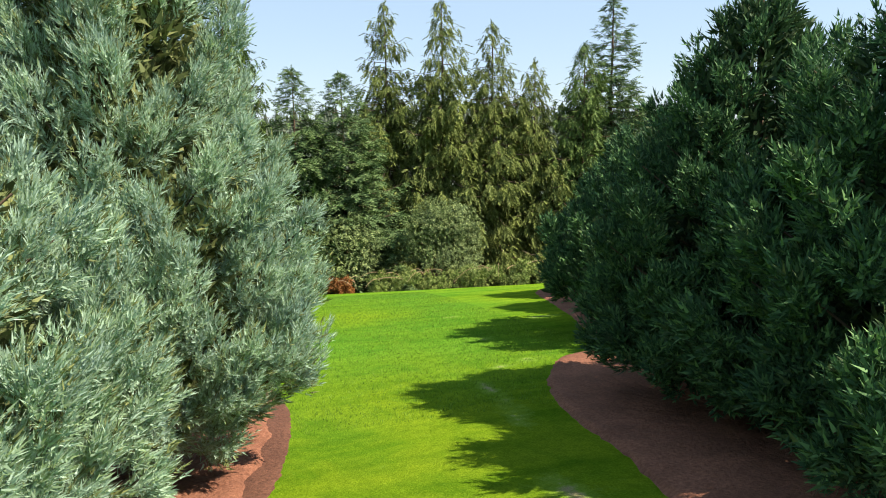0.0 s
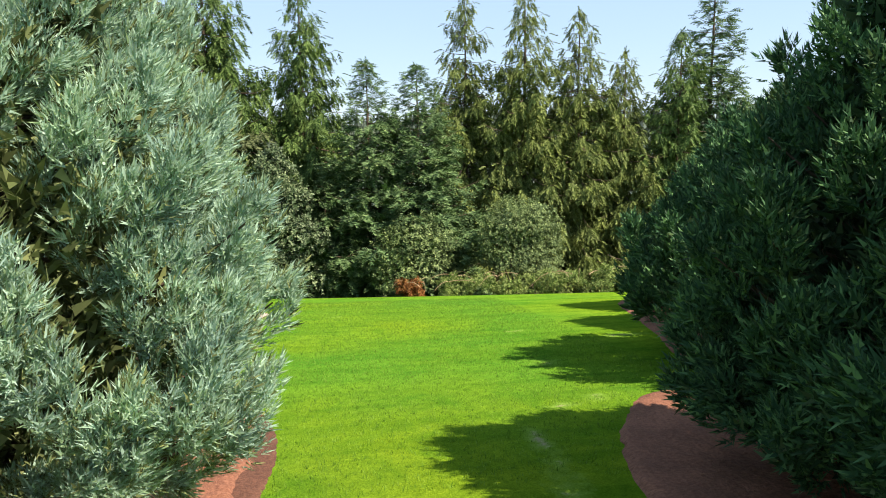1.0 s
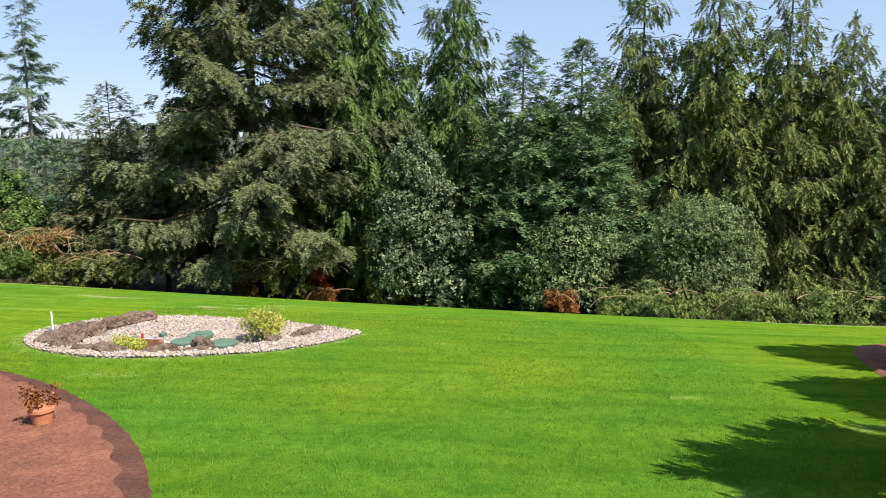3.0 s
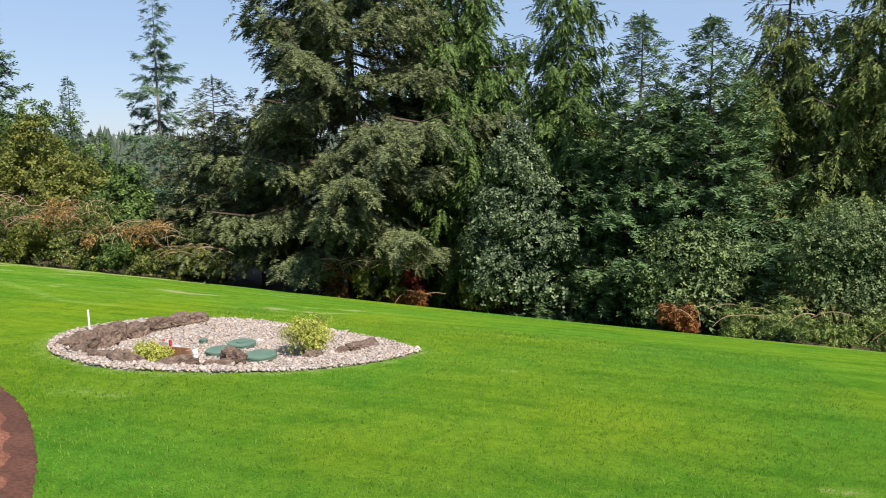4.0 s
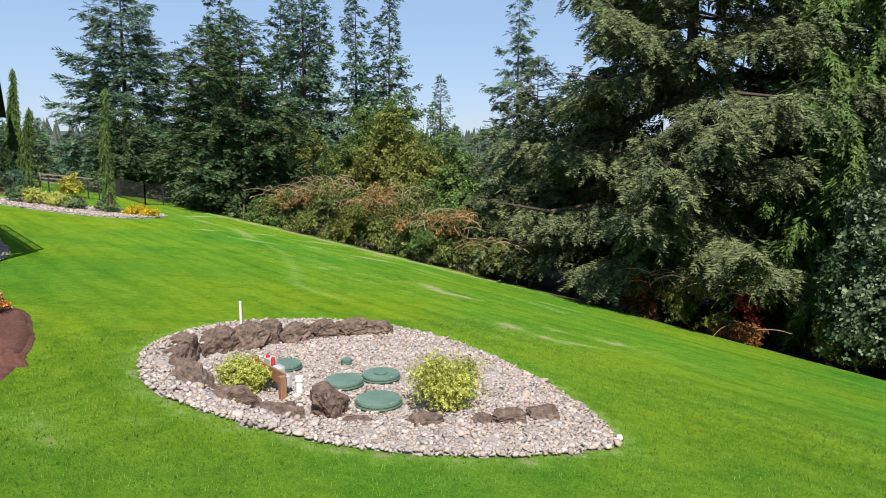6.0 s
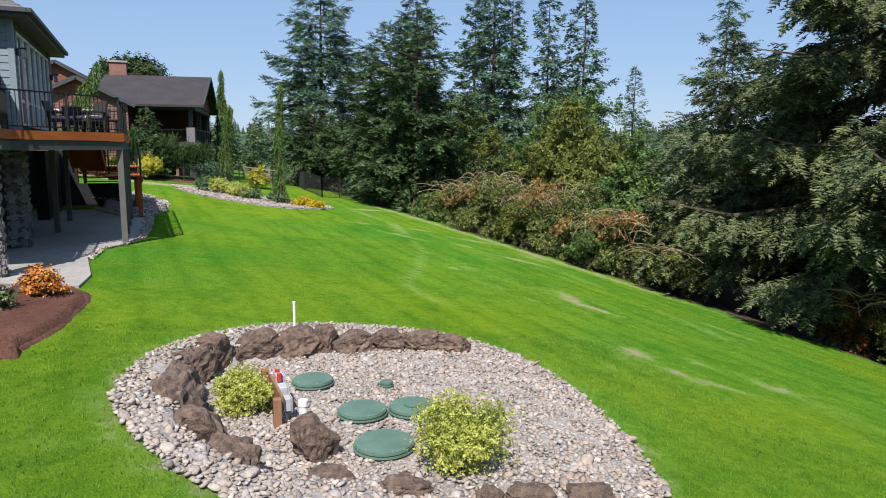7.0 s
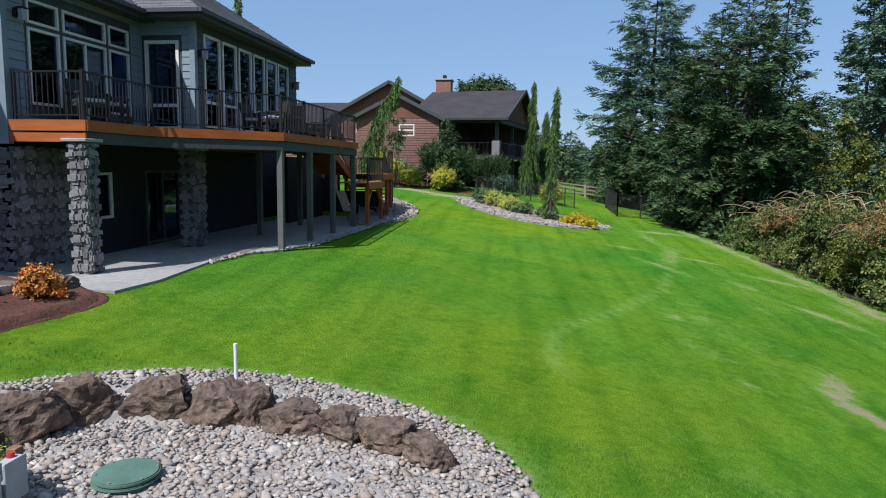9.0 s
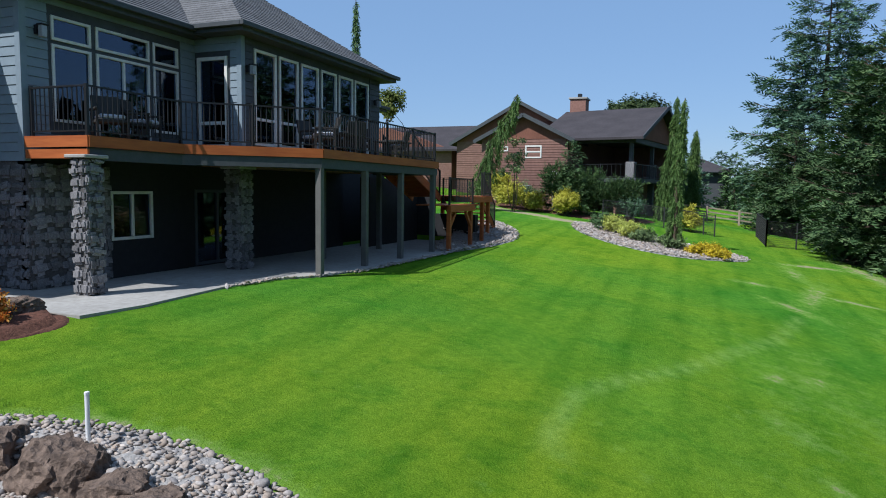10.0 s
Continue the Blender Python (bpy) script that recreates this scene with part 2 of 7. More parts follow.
def lawn_material():
    """Mown grass: mower stripes, dry and lush patches, blade grain; litter beyond the mown edge comes from the second input."""
    m, n, l, b = material("lawn_grass", 0.9, 0, 0.0)
    blade = noise_node(n, l, 40, 5, 0.75)
    tuft = noise_node(n, l, 6, 5, 0.7)
    col = ramp(n, l, blade, [(0.25, (0.052, 0.139, 0.011)), (0.55, (0.119, 0.248, 0.024)), (0.8, (0.196, 0.355, 0.054))])
    col = mix(n, l, 1.0, col, ramp(n, l, tuft, [(0.3, (0.74, 0.8, 0.76)), (0.7, (1.2, 1.13, 1.0))]), "MULTIPLY")
    streak = noise_node(n, l, 0.55, 3, 0.55, (0.35, 1.6, 1, 8))
    col = mix(n, l, 1.0, col, ramp(n, l, streak, [(0.3, (0.76, 0.87, 0.8)), (0.5, (1, 1, 1)), (0.74, (1.12, 1.1, 1.1))]), "MULTIPLY")
    patch = noise_node(n, l, 0.13, 3, 0.5)
    col = mix(n, l, 1.0, col, ramp(n, l, patch, [(0.36, (0.68, 0.9, 1.0)), (0.64, (1.34, 1.05, 0.8))]), "MULTIPLY")
    lush = noise_node(n, l, 0.9, 5, 0.65, None, 0.8)
    col = mix(n, l, 1.0, col, ramp(n, l, lush, [(0.34, (0.7, 0.85, 0.85)), (0.5, (1, 1, 1)), (0.7, (1.12, 1.06, 1.05))]), "MULTIPLY")
    wave = n.new("ShaderNodeTexWave")
    tc, mp = n.new("ShaderNodeTexCoord"), n.new("ShaderNodeMapping")
    mp.inputs["Rotation"].default_value = (0, 0, radians(87.5))
    l.new(tc.outputs["Object"], mp.inputs[0])
    l.new(mp.outputs[0], wave.inputs[0])
    wave.inputs["Scale"].default_value, wave.inputs["Distortion"].default_value, wave.inputs["Detail"].default_value = 0.299, 1.3, 3
    wheel = ramp(n, l, wave.outputs["Fac"], [(0.0, (0.78, 0.86, 0.82)), (0.2, (0.95, 0.97, 0.95)), (0.6, (1.03, 1.02, 1.0))])
    seen = ramp(n, l, noise_node(n, l, 0.22, 3, 0.6), [(0.36, (0.12, 0.12, 0.12)), (0.54, (0.9, 0.9, 0.9))])
    col = mix(n, l, 1.0, col, mix(n, l, seen, (1.0, 1.0, 1.0), wheel), "MULTIPLY")
    att = n.new("ShaderNodeAttribute")
    att.attribute_name = "dry"
    rag = noise_node(n, l, 2.6, 6, 0.75)
    add = n.new("ShaderNodeMath")
    add.operation = "MULTIPLY_ADD"
    l.new(rag, add.inputs[0])
    add.inputs[1].default_value = 0.9
    l.new(att.outputs["Fac"], add.inputs[2])
    faded = ramp(n, l, add.outputs[0], [(0.55, (0, 0, 0)), (0.76, (0.7, 0.7, 0.7))])
    col = mix(n, l, faded, col, ramp(n, l, blade, [(0.3, (0.13, 0.25, 0.03)), (0.7, (0.235, 0.37, 0.075))]))
    mask = ramp(n, l, add.outputs[0], [(0.73, (0, 0, 0)), (0.9, (0.92, 0.92, 0.92))])
    straw = ramp(n, l, blade, [(0.3, (0.22, 0.175, 0.1)), (0.7, (0.44, 0.375, 0.25))])
    col = mix(n, l, mask, col, straw)
    trodden = n.new("ShaderNodeAttribute")
    trodden.attribute_name = "trodden"
    pale = mix(n, l, 1.0, rgb_tone(n, l, trodden.outputs["Fac"]), ramp(n, l, tuft, [(0.35, (0.45, 0.45, 0.45)), (0.6, (1, 1, 1))]), "MULTIPLY")
    col = mix(n, l, pale, col, ramp(n, l, blade, [(0.3, (0.19, 0.31, 0.06)), (0.7, (0.29, 0.43, 0.11))]))
    l.new(col, b.inputs["Base Color"])
    bump(n, l, b, blade, 0.9, 0.04)
    return m


M_LAWN = lawn_material()
M_LITTER = grainy("forest_litter", (0.03, 0.024, 0.014), (0.1, 0.075, 0.04), 8, 0.95, 0.3, 0.8, 0.04)
# far woods, lightened and greyed in the base colour for distance haze
M_FARWOOD = leafy("far_wood", (0.05, 0.07, 0.058), (0.075, 0.1, 0.08), (0.105, 0.13, 0.1), 0.02, 0.0, 0.9)

# ---- mesh helpers ----
def mesh_object(name, verts, faces, mats, parent=None, label="", smooth=False, mat_ids=None, bulge=None, soft=0.65):
    """One mesh object from arrays; faces is an (n, k) array of equal-sided faces. bulge: for each vertex the outward way of the clump
    of leaves it belongs to; the leaves turn that way, and their normals lean towards it."""
    verts, faces = np.asarray(verts, np.float32), np.asarray(faces, np.int32)
    lean = None
    if bulge is not None:
        a, b, c = verts[faces[:, 0]], verts[faces[:, 1]], verts[faces[:, 2]]
        fn = np.cross(b - a, c - a)
        fn /= np.linalg.norm(fn, axis=1, keepdims=True) + 1e-12
        mean = bulge[faces[:, 0]]
        turned = np.sum(fn * mean, 1) < 0
        faces = np.where(turned[:, None], faces[:, ::-1], faces)
        fn = np.where(turned[:, None], -fn, fn)
        lean = np.array(bulge, np.float32) * soft
        np.add.at(lean, faces[:, 0], fn * (1 - soft))
        for q in (1, 2):
            np.add.at(lean, faces[:, q], fn * (1 - soft))
        lean /= np.linalg.norm(lean, axis=1, keepdims=True) + 1e-12
    me = bpy.data.meshes.new(name)
    k = faces.shape[1]
    me.vertices.add(len(verts))
    me.vertices.foreach_set("co", verts.ravel())
    me.loops.add(faces.size)
    me.loops.foreach_set("vertex_index", faces.ravel())
    me.polygons.add(len(faces))
    me.polygons.foreach_set("loop_start", np.arange(len(faces), dtype=np.int32) * k)
    for m in (mats if isinstance(mats, (list, tuple)) else [mats]):
        me.materials.append(m)
    if mat_ids is not None:
        me.polygons.foreach_set("material_index", np.asarray(mat_ids, np.int32))
    me.polygons.foreach_set("use_smooth", np.full(len(faces), smooth))
    me.update(calc_edges=True)
    me.validate()
    if lean is not None:
        me.attributes.new("custom_normal", "FLOAT_VECTOR", "POINT").data.foreach_set("vector", lean.astype(np.float32).ravel())
        me.update()
    ob = new(name, me)
    if parent:
        ob.parent = parent
    if label:
        ob["label"] = label
    return ob


def part(name, bm, mat, parent=None, label="", smooth=False):
    me = bpy.data.meshes.new(name)
    bm.normal_update()
    bm.to_mesh(me)
    bm.free()
    me.materials.append(mat)
    if smooth:
        me.polygons.foreach_set("use_smooth", np.full(len(me.polygons), True))
    ob = new(name, me)
    if parent:
        ob.parent = parent
    if label:
        ob["label"] = label
    return ob


def box_bm(boxes, bevel=0.0):
    """A bmesh of boxes, each (x0, x1, y0, y1, z0, z1)."""
    bm = bmesh.new()
    for x0, x1, y0, y1, z0, z1 in boxes:
        r = bmesh.ops.create_cube(bm, size=1.0)
        for v in r["verts"]:
            v.co = Vector(((x0 + x1) / 2 + v.co.x * (x1 - x0), (y0 + y1) / 2 + v.co.y * (y1 - y0), (z0 + z1) / 2 + v.co.z * (z1 - z0)))
    if bevel:
        bmesh.ops.bevel(bm, geom=bm.edges[:], offset=bevel, segments=1, affect="EDGES")
    return bm


def bar_bm(a, b, w, h, bm=None):
    """A straight bar of section w by h between two points."""
    bm = bm or bmesh.new()
    a, b = Vector(a), Vector(b)
    d = b - a
    side = d.cross(Vector((0, 0, 1)))
    side = side.normalized() if side.length > 1e-5 else Vector((1, 0, 0))
    up = side.cross(d).normalized()
    vs = [bm.verts.new(p + side * (sx * w / 2) + up * (sy * h / 2)) for p in (a, b) for sx, sy in ((-1, -1), (1, -1), (1, 1), (-1, 1))]
    for q in ((3, 2, 1, 0), (4, 5, 6, 7), (0, 1, 5, 4), (1, 2, 6, 5), (2, 3, 7, 6), (3, 0, 4, 7)):
        bm.faces.new([vs[i] for i in q])
    return bm


def tube_arrays(points, radii, sides=6):
    """Vertices and quads of a tapered tube along points."""
    P = np.asarray(points, float)
    T = np.gradient(P, axis=0)
    T /= np.linalg.norm(T, axis=1, keepdims=True) + 1e-9
    ref = np.where(np.abs(T[:, 2:3]) > 0.9, [[1.0, 0, 0]], [[0, 0, 1.0]])
    U = np.cross(T, ref)
    U /= np.linalg.norm(U, axis=1, keepdims=True) + 1e-9
    W = np.cross(T, U)
    a = np.arange(sides) * 2 * np.pi / sides
    V = P[:, None] + np.asarray(radii)[:, None, None] * (np.cos(a)[None, :, None] * U[:, None] + np.sin(a)[None, :, None] * W[:, None])
    i = np.arange(len(P) - 1)[:, None] * sides
    j = np.arange(sides)[None]
    k = (j + 1) % sides
    F = np.stack([i + j, i + k, i + k + sides, i + j + sides], -1).reshape(-1, 4)
    return V.reshape(-1, 3), F


def join_arrays(pieces):
    V, F, o = [], [], 0
    for v, f in pieces:
        V.append(v)
        F.append(f + o)
        o += len(v)
    return np.concatenate(V), np.concatenate(F)


# ---- ground ----
GROUND_C = (0.1118, -0.2155, -2.877, 0.1224, -0.4796, -0.7238, -0.6711, -0.111, -0.0649)
EDGE_X = (-60, -45, -40, -30, -26, -20, -10, -5, 0, 5, 9, 13, 30)
EDGE_Y = (36, 36.5, 38, 40.2, 40.8, 42, 43.6, 44.5, 43.5, 41.5, 39.5, 37, 34)


# worn, dry patches of the lawn: x, y, half-lengths, turn, strength
DRY = [(-15.2, 33.7, 1.5, 0.35, -18, 0.95), (-9.0, 31.2, 0.8, 0.4, -10, 0.9), (-7.6, 31.2, 0.9, 0.3, 12, 0.85), (-8.6, 32.5, 0.6, 0.3, 0, 0.7), (-26.3, 35.2, 0.9, 0.5, 0, 0.7),
       (-22.4, 34.6, 0.8, 0.4, 10, 0.55), (-27.5, 32.5, 1.6, 0.4, 35, 0.75), (-25.5, 38.4, 1.6, 0.6, 0, 0.7), (3.55, 10.7, 0.1, 0.8, -6, 0.95), (3.35, 8.7, 0.14, 0.7, -4, 1.1),
       (-44.4, 19.8, 4.2, 0.55, 72, 1.6), (-43.4, 23.4, 2.6, 0.45, 115, 1.5), (-39.5, 34.8, 2.6, 0.35, 125, 1.0), (-40.8, 23.6, 2.2, 0.4, 20, 0.8), (-31, 33.6, 4.0, 0.5, -12, 0.7), (-36, 33.4, 3.0, 0.5, 5, 0.6), (5.4, 19.7, 0.25, 0.2, 0, 0.9), (-5.6, 19.7, 0.7, 0.5, 0, 0.45), (0.4, 24.7, 0.3, 0.2, 0, 0.6), (-6.5, 33.2, 2.0, 0.6, 0, 0.4), (-12.5, 36.5, 2.5, 0.5, -8, 0.5), (-20, 37.5, 2.5, 0.5, -8, 0.5), (-14.0, 33.6, 1.4, 0.25, 16, 1.05), (-7.9, 29.6, 0.22, 0.18, 0, 0.8), (-7.0, 31.6, 0.7, 0.2, 30, 0.8),
       (-23.4, 36.8, 1.6, 0.5, 40, 0.85), (-29.3, 37.4, 0.5, 1.8, 0, 0.8), (-27, 39.6, 2.0, 0.5, -20, 0.9), (-31.0, 31.7, 0.4, 1.0, 10, 0.75), (-15.8, 31.4, 0.6, 0.3, 30, 0.6), (-19.3, 32, 0.6, 0.3, 30, 0.6), (-17.0, 32.6, 7.0, 1.8, 14, 0.27), (-9.0, 30.5, 4.0, 1.6, 10, 0.22), (-24.5, 35.5, 5.0, 2.2, 10, 0.28), (2.0, 30, 5, 2.5, 0, 0.2), (-5.0, 19.8, 0.35, 0.3, 0, 0.6), (-5.1, 20.7, 0.3, 0.2, 0, 0.55), (3.42, 9.7, 0.1, 0.5, 8, 0.9),
       (-31.0, 34.8, 0.35, 1.1, 0, 0.85), (-19.4, 32.3, 0.3, 0.2, 0, 0.9), (-18.9, 31.4, 0.45, 0.25, 0, 0.75), (-16.0, 31.4, 0.9, 0.6, 20, 0.5), (-14.2, 31.8, 0.3, 0.2, 0, 0.9), (-18.0, 32.4, 1.0, 0.4, 15, 0.4), (-7.0, 33.1, 0.7, 0.3, 20, 0.9), (-12.6, 37.7, 1.5, 0.3, 5, 0.7), (2.8, 5.8, 0.2, 0.5, 0, 0.9), (5.0, 15.3, 0.25, 0.3, 0, 0.8), (5.0, 12.4, 0.25, 0.2, 0, 0.8), (4.2, 12.0, 0.25, 0.2, 0, 0.8), (7.8, 18.2, 0.6, 0.25, 0, 0.8)]
# a pale trodden line across the lawn
TRAIL = ((-12.8, 28.4), (-13.7, 28.2), (-14.8, 28.2), (-15.5, 28.4), (-16.4, 28.8), (-17.2, 29.3), (-18.3, 29.9), (-20.7, 30.9), (-22.4, 31.7), (-26.0, 32.6))


def sstep(a, b, v):
    t = np.clip((v - a) / (b - a), 0, 1)
    return t * t * (3 - 2 * t)


def slope_z(x, y):
    """The garden's slope, falling towards the wood; the valley and the hills beyond."""
    x, y = np.asarray(x, float), np.asarray(y, float)
    X, Y = np.clip(x, -50, 15) / 20, (np.clip(y, 2, 47) - 25) / 20
    a = GROUND_C
    z = a[0] + a[1] * X + a[2] * Y + a[3] * X * X + a[4] * X * Y + a[5] * Y * Y + a[6] * Y ** 3 + a[7] * X * Y * Y + a[8] * X * X * Y
    z = z - 0.08 * np.clip(y - 47, 0, 120)
    d = np.hypot(x + 20, y - 20)
    far = sstep(110, 300, d)
    ridge = 34 + 12 * np.sin(x * 0.004 + 1.0) + 7 * np.sin(x * 0.013 + y * 0.006)
    hill = -16 + sstep(420, 900, d) * ridge * sstep(-0.5, 0.3, (y - 20) / (d + 1) + 0.1)
    z = z * (1 - far) + far * hill
    return z + far * 3


def pit_z(x, y):
    """The hollow inside the ring of rocks."""
    u = np.abs((x + 6.6) / 2.6) ** 3 + np.abs((y - 24.6) / 2.5) ** 3
    return 0.06 - 0.03 * (y - 24), 1 - sstep(0.98, 1.2, u)


def ground_z(x, y):
    z = slope_z(x, y)
    f, w = pit_z(np.asarray(x, float), np.asarray(y, float))
    z = z + w * np.minimum(f - z, 0)
    # levelled ground under the house and its patio
    x, y = np.asarray(x, float), np.asarray(y, float)
    k = (1 - sstep(-12.9, -12.2, x)) * sstep(-38, -35.5, x) * (1 - sstep(20.6 + 0.9 * sstep(-18, -19.5, x), 21.8 + 0.9 * sstep(-18, -19.5, x), y)) * sstep(1.0, 3.5, y)
    k = np.where(x < -31.5, k * (1 - sstep(16.0, 18.5, y)), k)
    return z + k * np.minimum(0.875 - z, 0)


def gz(x, y):
    return float(ground_z(x, y))


def lawn_edge(x):
    return np.interp(x, EDGE_X, EDGE_Y)


def axis(lo, hi, step, reach):
    core = list(np.arange(lo, hi + 1e-6, step))
    d, s, out_hi, out_lo = step, step, [], []
    while d < reach:
        s *= 1.16
        d += s
        out_hi.append(core[-1] + d)
        out_lo.append(core[0] - d)
    return np.array(out_lo[::-1] + core + out_hi)


def build_ground():
    xs, ys = axis(-40, 8, 0.25, 2600), axis(2, 45, 0.25, 2600)
    X, Y = np.meshgrid(xs, ys, indexing="ij")
    Z = ground_z(X, Y)
    hollow = inside((BED - [-6.4, 24.7]) * 0.95 + [-6.4, 24.7], X.ravel(), Y.ravel()).reshape(X.shape)
    Z = Z - 0.15 * hollow
    V = np.stack([X, Y, Z], -1).reshape(-1, 3)
    ny = len(ys)
    i, j = np.meshgrid(np.arange(len(xs) - 1), np.arange(ny - 1), indexing="ij")
    a = (i * ny + j).ravel()
    F = np.stack([a, a + ny, a + ny + 1, a + 1], -1)
    cx, cy = V[F, 0].mean(1), V[F, 1].mean(1)
    far = np.hypot(cx + 20, cy - 20) > 140
    wob = 0.5 * np.sin(cx * 1.3) + 0.3 * np.sin(cx * 3.1 + 1)
    ids = np.where(far, 2, np.where(cy > lawn_edge(cx) + wob + 0.2, 1, 0))
    dry = np.zeros(len(V))
    for px, py, rx, ry, turn, amount in DRY:
        c, sn = math.cos(radians(turn)), math.sin(radians(turn))
        dx, dy = V[:, 0] - px, V[:, 1] - py
        u = ((dx * c + dy * sn) / rx) ** 2 + ((dy * c - dx * sn) / ry) ** 2
        dry = np.maximum(dry, amount * np.exp(-u))
    trod = np.zeros(len(V))
    for (ax, ay), (bx, by) in zip(TRAIL[:-1], TRAIL[1:]):
        u = np.clip(((V[:, 0] - ax) * (bx - ax) + (V[:, 1] - ay) * (by - ay)) / ((bx - ax) ** 2 + (by - ay) ** 2), 0, 1)
        trod = np.maximum(trod, 0.55 * np.exp(-(np.hypot(V[:, 0] - ax - u * (bx - ax), V[:, 1] - ay - u * (by - ay)) / 0.13) ** 2))
    off = lawn_edge(V[:, 0]) - V[:, 1]
    dry = np.maximum(dry, 0.75 * np.exp(-((off - 0.9) / 0.9) ** 2) * sstep(-50, -40, V[:, 0]) * (1 - 0.75 * sstep(-22, -14, V[:, 0]) * (1 - sstep(1, 6, V[:, 0]))))
    rim = np.min(np.hypot(V[:, 0:1] - BED[None, ::2, 0], V[:, 1:2] - BED[None, ::2, 1]), 1) if len(V) < 200000 else dry
    dry = np.maximum(dry, 0.7 * np.exp(-(rim / 0.32) ** 2))
    g = mesh_object("ground", V, F, [M_LAWN, M_LITTER, M_FARWOOD], smooth=True, mat_ids=ids)
    g.data.attributes.new("dry", "FLOAT", "POINT").data.foreach_set("value", (0.5 * dry).astype(np.float32))
    g.data.attributes.new("trodden", "FLOAT", "POINT").data.foreach_set("value", trod.astype(np.float32))
    tagged(g, "mown green lawn sloping down to a dark wood edge", "lawn", kind="structure")



def spline(points, n=8):
    """A closed smooth outline through the points."""
    P = np.asarray(points, float)
    out = []
    for k in range(len(P)):
        p0, p1, p2, p3 = P[k - 1], P[k], P[(k + 1) % len(P)], P[(k + 2) % len(P)]
        for t in np.linspace(0, 1, n, endpoint=False):
            out.append(0.5 * (2 * p1 + (p2 - p0) * t + (2 * p0 - 5 * p1 + 4 * p2 - p3) * t * t + (3 * p1 - p0 - 3 * p2 + p3) * t ** 3))
    return np.array(out)


def inside(poly, x, y):
    px, py = poly[:, 0], poly[:, 1]
    qx, qy = np.roll(px, -1), np.roll(py, -1)
    c = (py[:, None] > y) != (qy[:, None] > y)
    xi = (qx - px)[:, None] * (y - py[:, None]) / ((qy - py)[:, None] + 1e-12) + px[:, None]
    return (np.sum(c & (x < xi), 0) % 2) == 1


def bed(name, outline, mat, label, category, lift=0.055, rough=0.012, rings=16, centre=None):
    """A planting bed laid over the ground, with an uneven rim."""
    C = np.array(centre) if centre else outline.mean(0)
    n = len(outline)
    rng = np.random.RandomState(len(label))
    V = [(*C, gz(*C) + lift)]
    for r in range(1, rings + 1):
        f = r / rings
        q = C + (outline - C) * f
        if r == rings:
            q = q + rng.normal(0, 0.03 if n < 200 else 0.01, q.shape)
        z = ground_z(q[:, 0], q[:, 1]) + (lift + rng.normal(0, rough, n) if r < rings else -0.03)
        V += [(a, b, c) for (a, b), c in zip(q, z)]
    V = np.array(V)
    tri = np.array([(0, 1 + k, 1 + (k + 1) % n) for k in range(n)])
    quads = [(1 + (r - 1) * n + k, 1 + r * n + k, 1 + r * n + (k + 1) % n, 1 + (r - 1) * n + (k + 1) % n) for r in range(1, rings) for k in range(n)]
    q = np.array(quads)
    tris = np.concatenate([tri, q[:, [0, 1, 2]], q[:, [0, 2, 3]]])
    return tagged(mesh_object(name, V, tris, mat, smooth=True), label, category, kind="structure")


BED = spline([(-2.0, 26.1), (-1.95, 25.3), (-2.35, 23.9), (-3.3, 22.6), (-4.6, 21.75), (-6.0, 21.3), (-7.2, 21.35), (-8.6, 21.9),
              (-9.7, 23.0), (-10.25, 24.3), (-10.25, 25.6), (-9.8, 27.0), (-8.7, 27.85), (-7.2, 28.05), (-5.3, 27.7), (-3.5, 27.05)])
build_ground()
MULCH_L = spline([(0.2, 9.5), (0.0, 11.9), (-0.9, 14.0), (-2.3, 16.0), (-4.0, 17.6), (-6.0, 19.0), (-8.4, 20.1), (-10.3, 20.55),
                  (-12.5, 20.5), (-12.9, 18.0), (-12.8, 10), (-12, 3), (-6, 1.5), (-1.4, 3.6), (-0.2, 6.5)])
MULCH_R = spline([(3.45, 4.8), (3.75, 6.5), (3.9, 8.0), (4.3, 9.8), (5.0, 11.3), (6.0, 12.5), (8.0, 12.4), (11, 10.5), (11.5, 5), (9.5, 1), (5.5, 1), (3.6, 3)])
MULCH_R_FAR = spline([(7.6, 13.6), (7.7, 15.2), (8.6, 18.2), (9.6, 22), (10.6, 25.6), (12.2, 27.6), (16, 28), (17, 20), (14, 13), (10, 12.9)])
BED_FAR = spline([(-42.5, 23.2), (-39.5, 23.6), (-36.5, 25.2), (-34.8, 27.2), (-34.6, 29.3), (-36.4, 31.4), (-37.8, 31.8), (-39.0, 30.6), (-40.2, 28), (-42.5, 25.2)])
STAIR_GRAVEL = spline([(-27.2, 21.9), (-30.1, 22.6), (-33.2, 22.4), (-36, 21.2), (-37.5, 19.8), (-34, 19), (-29, 20.2), (-27, 21.2)])
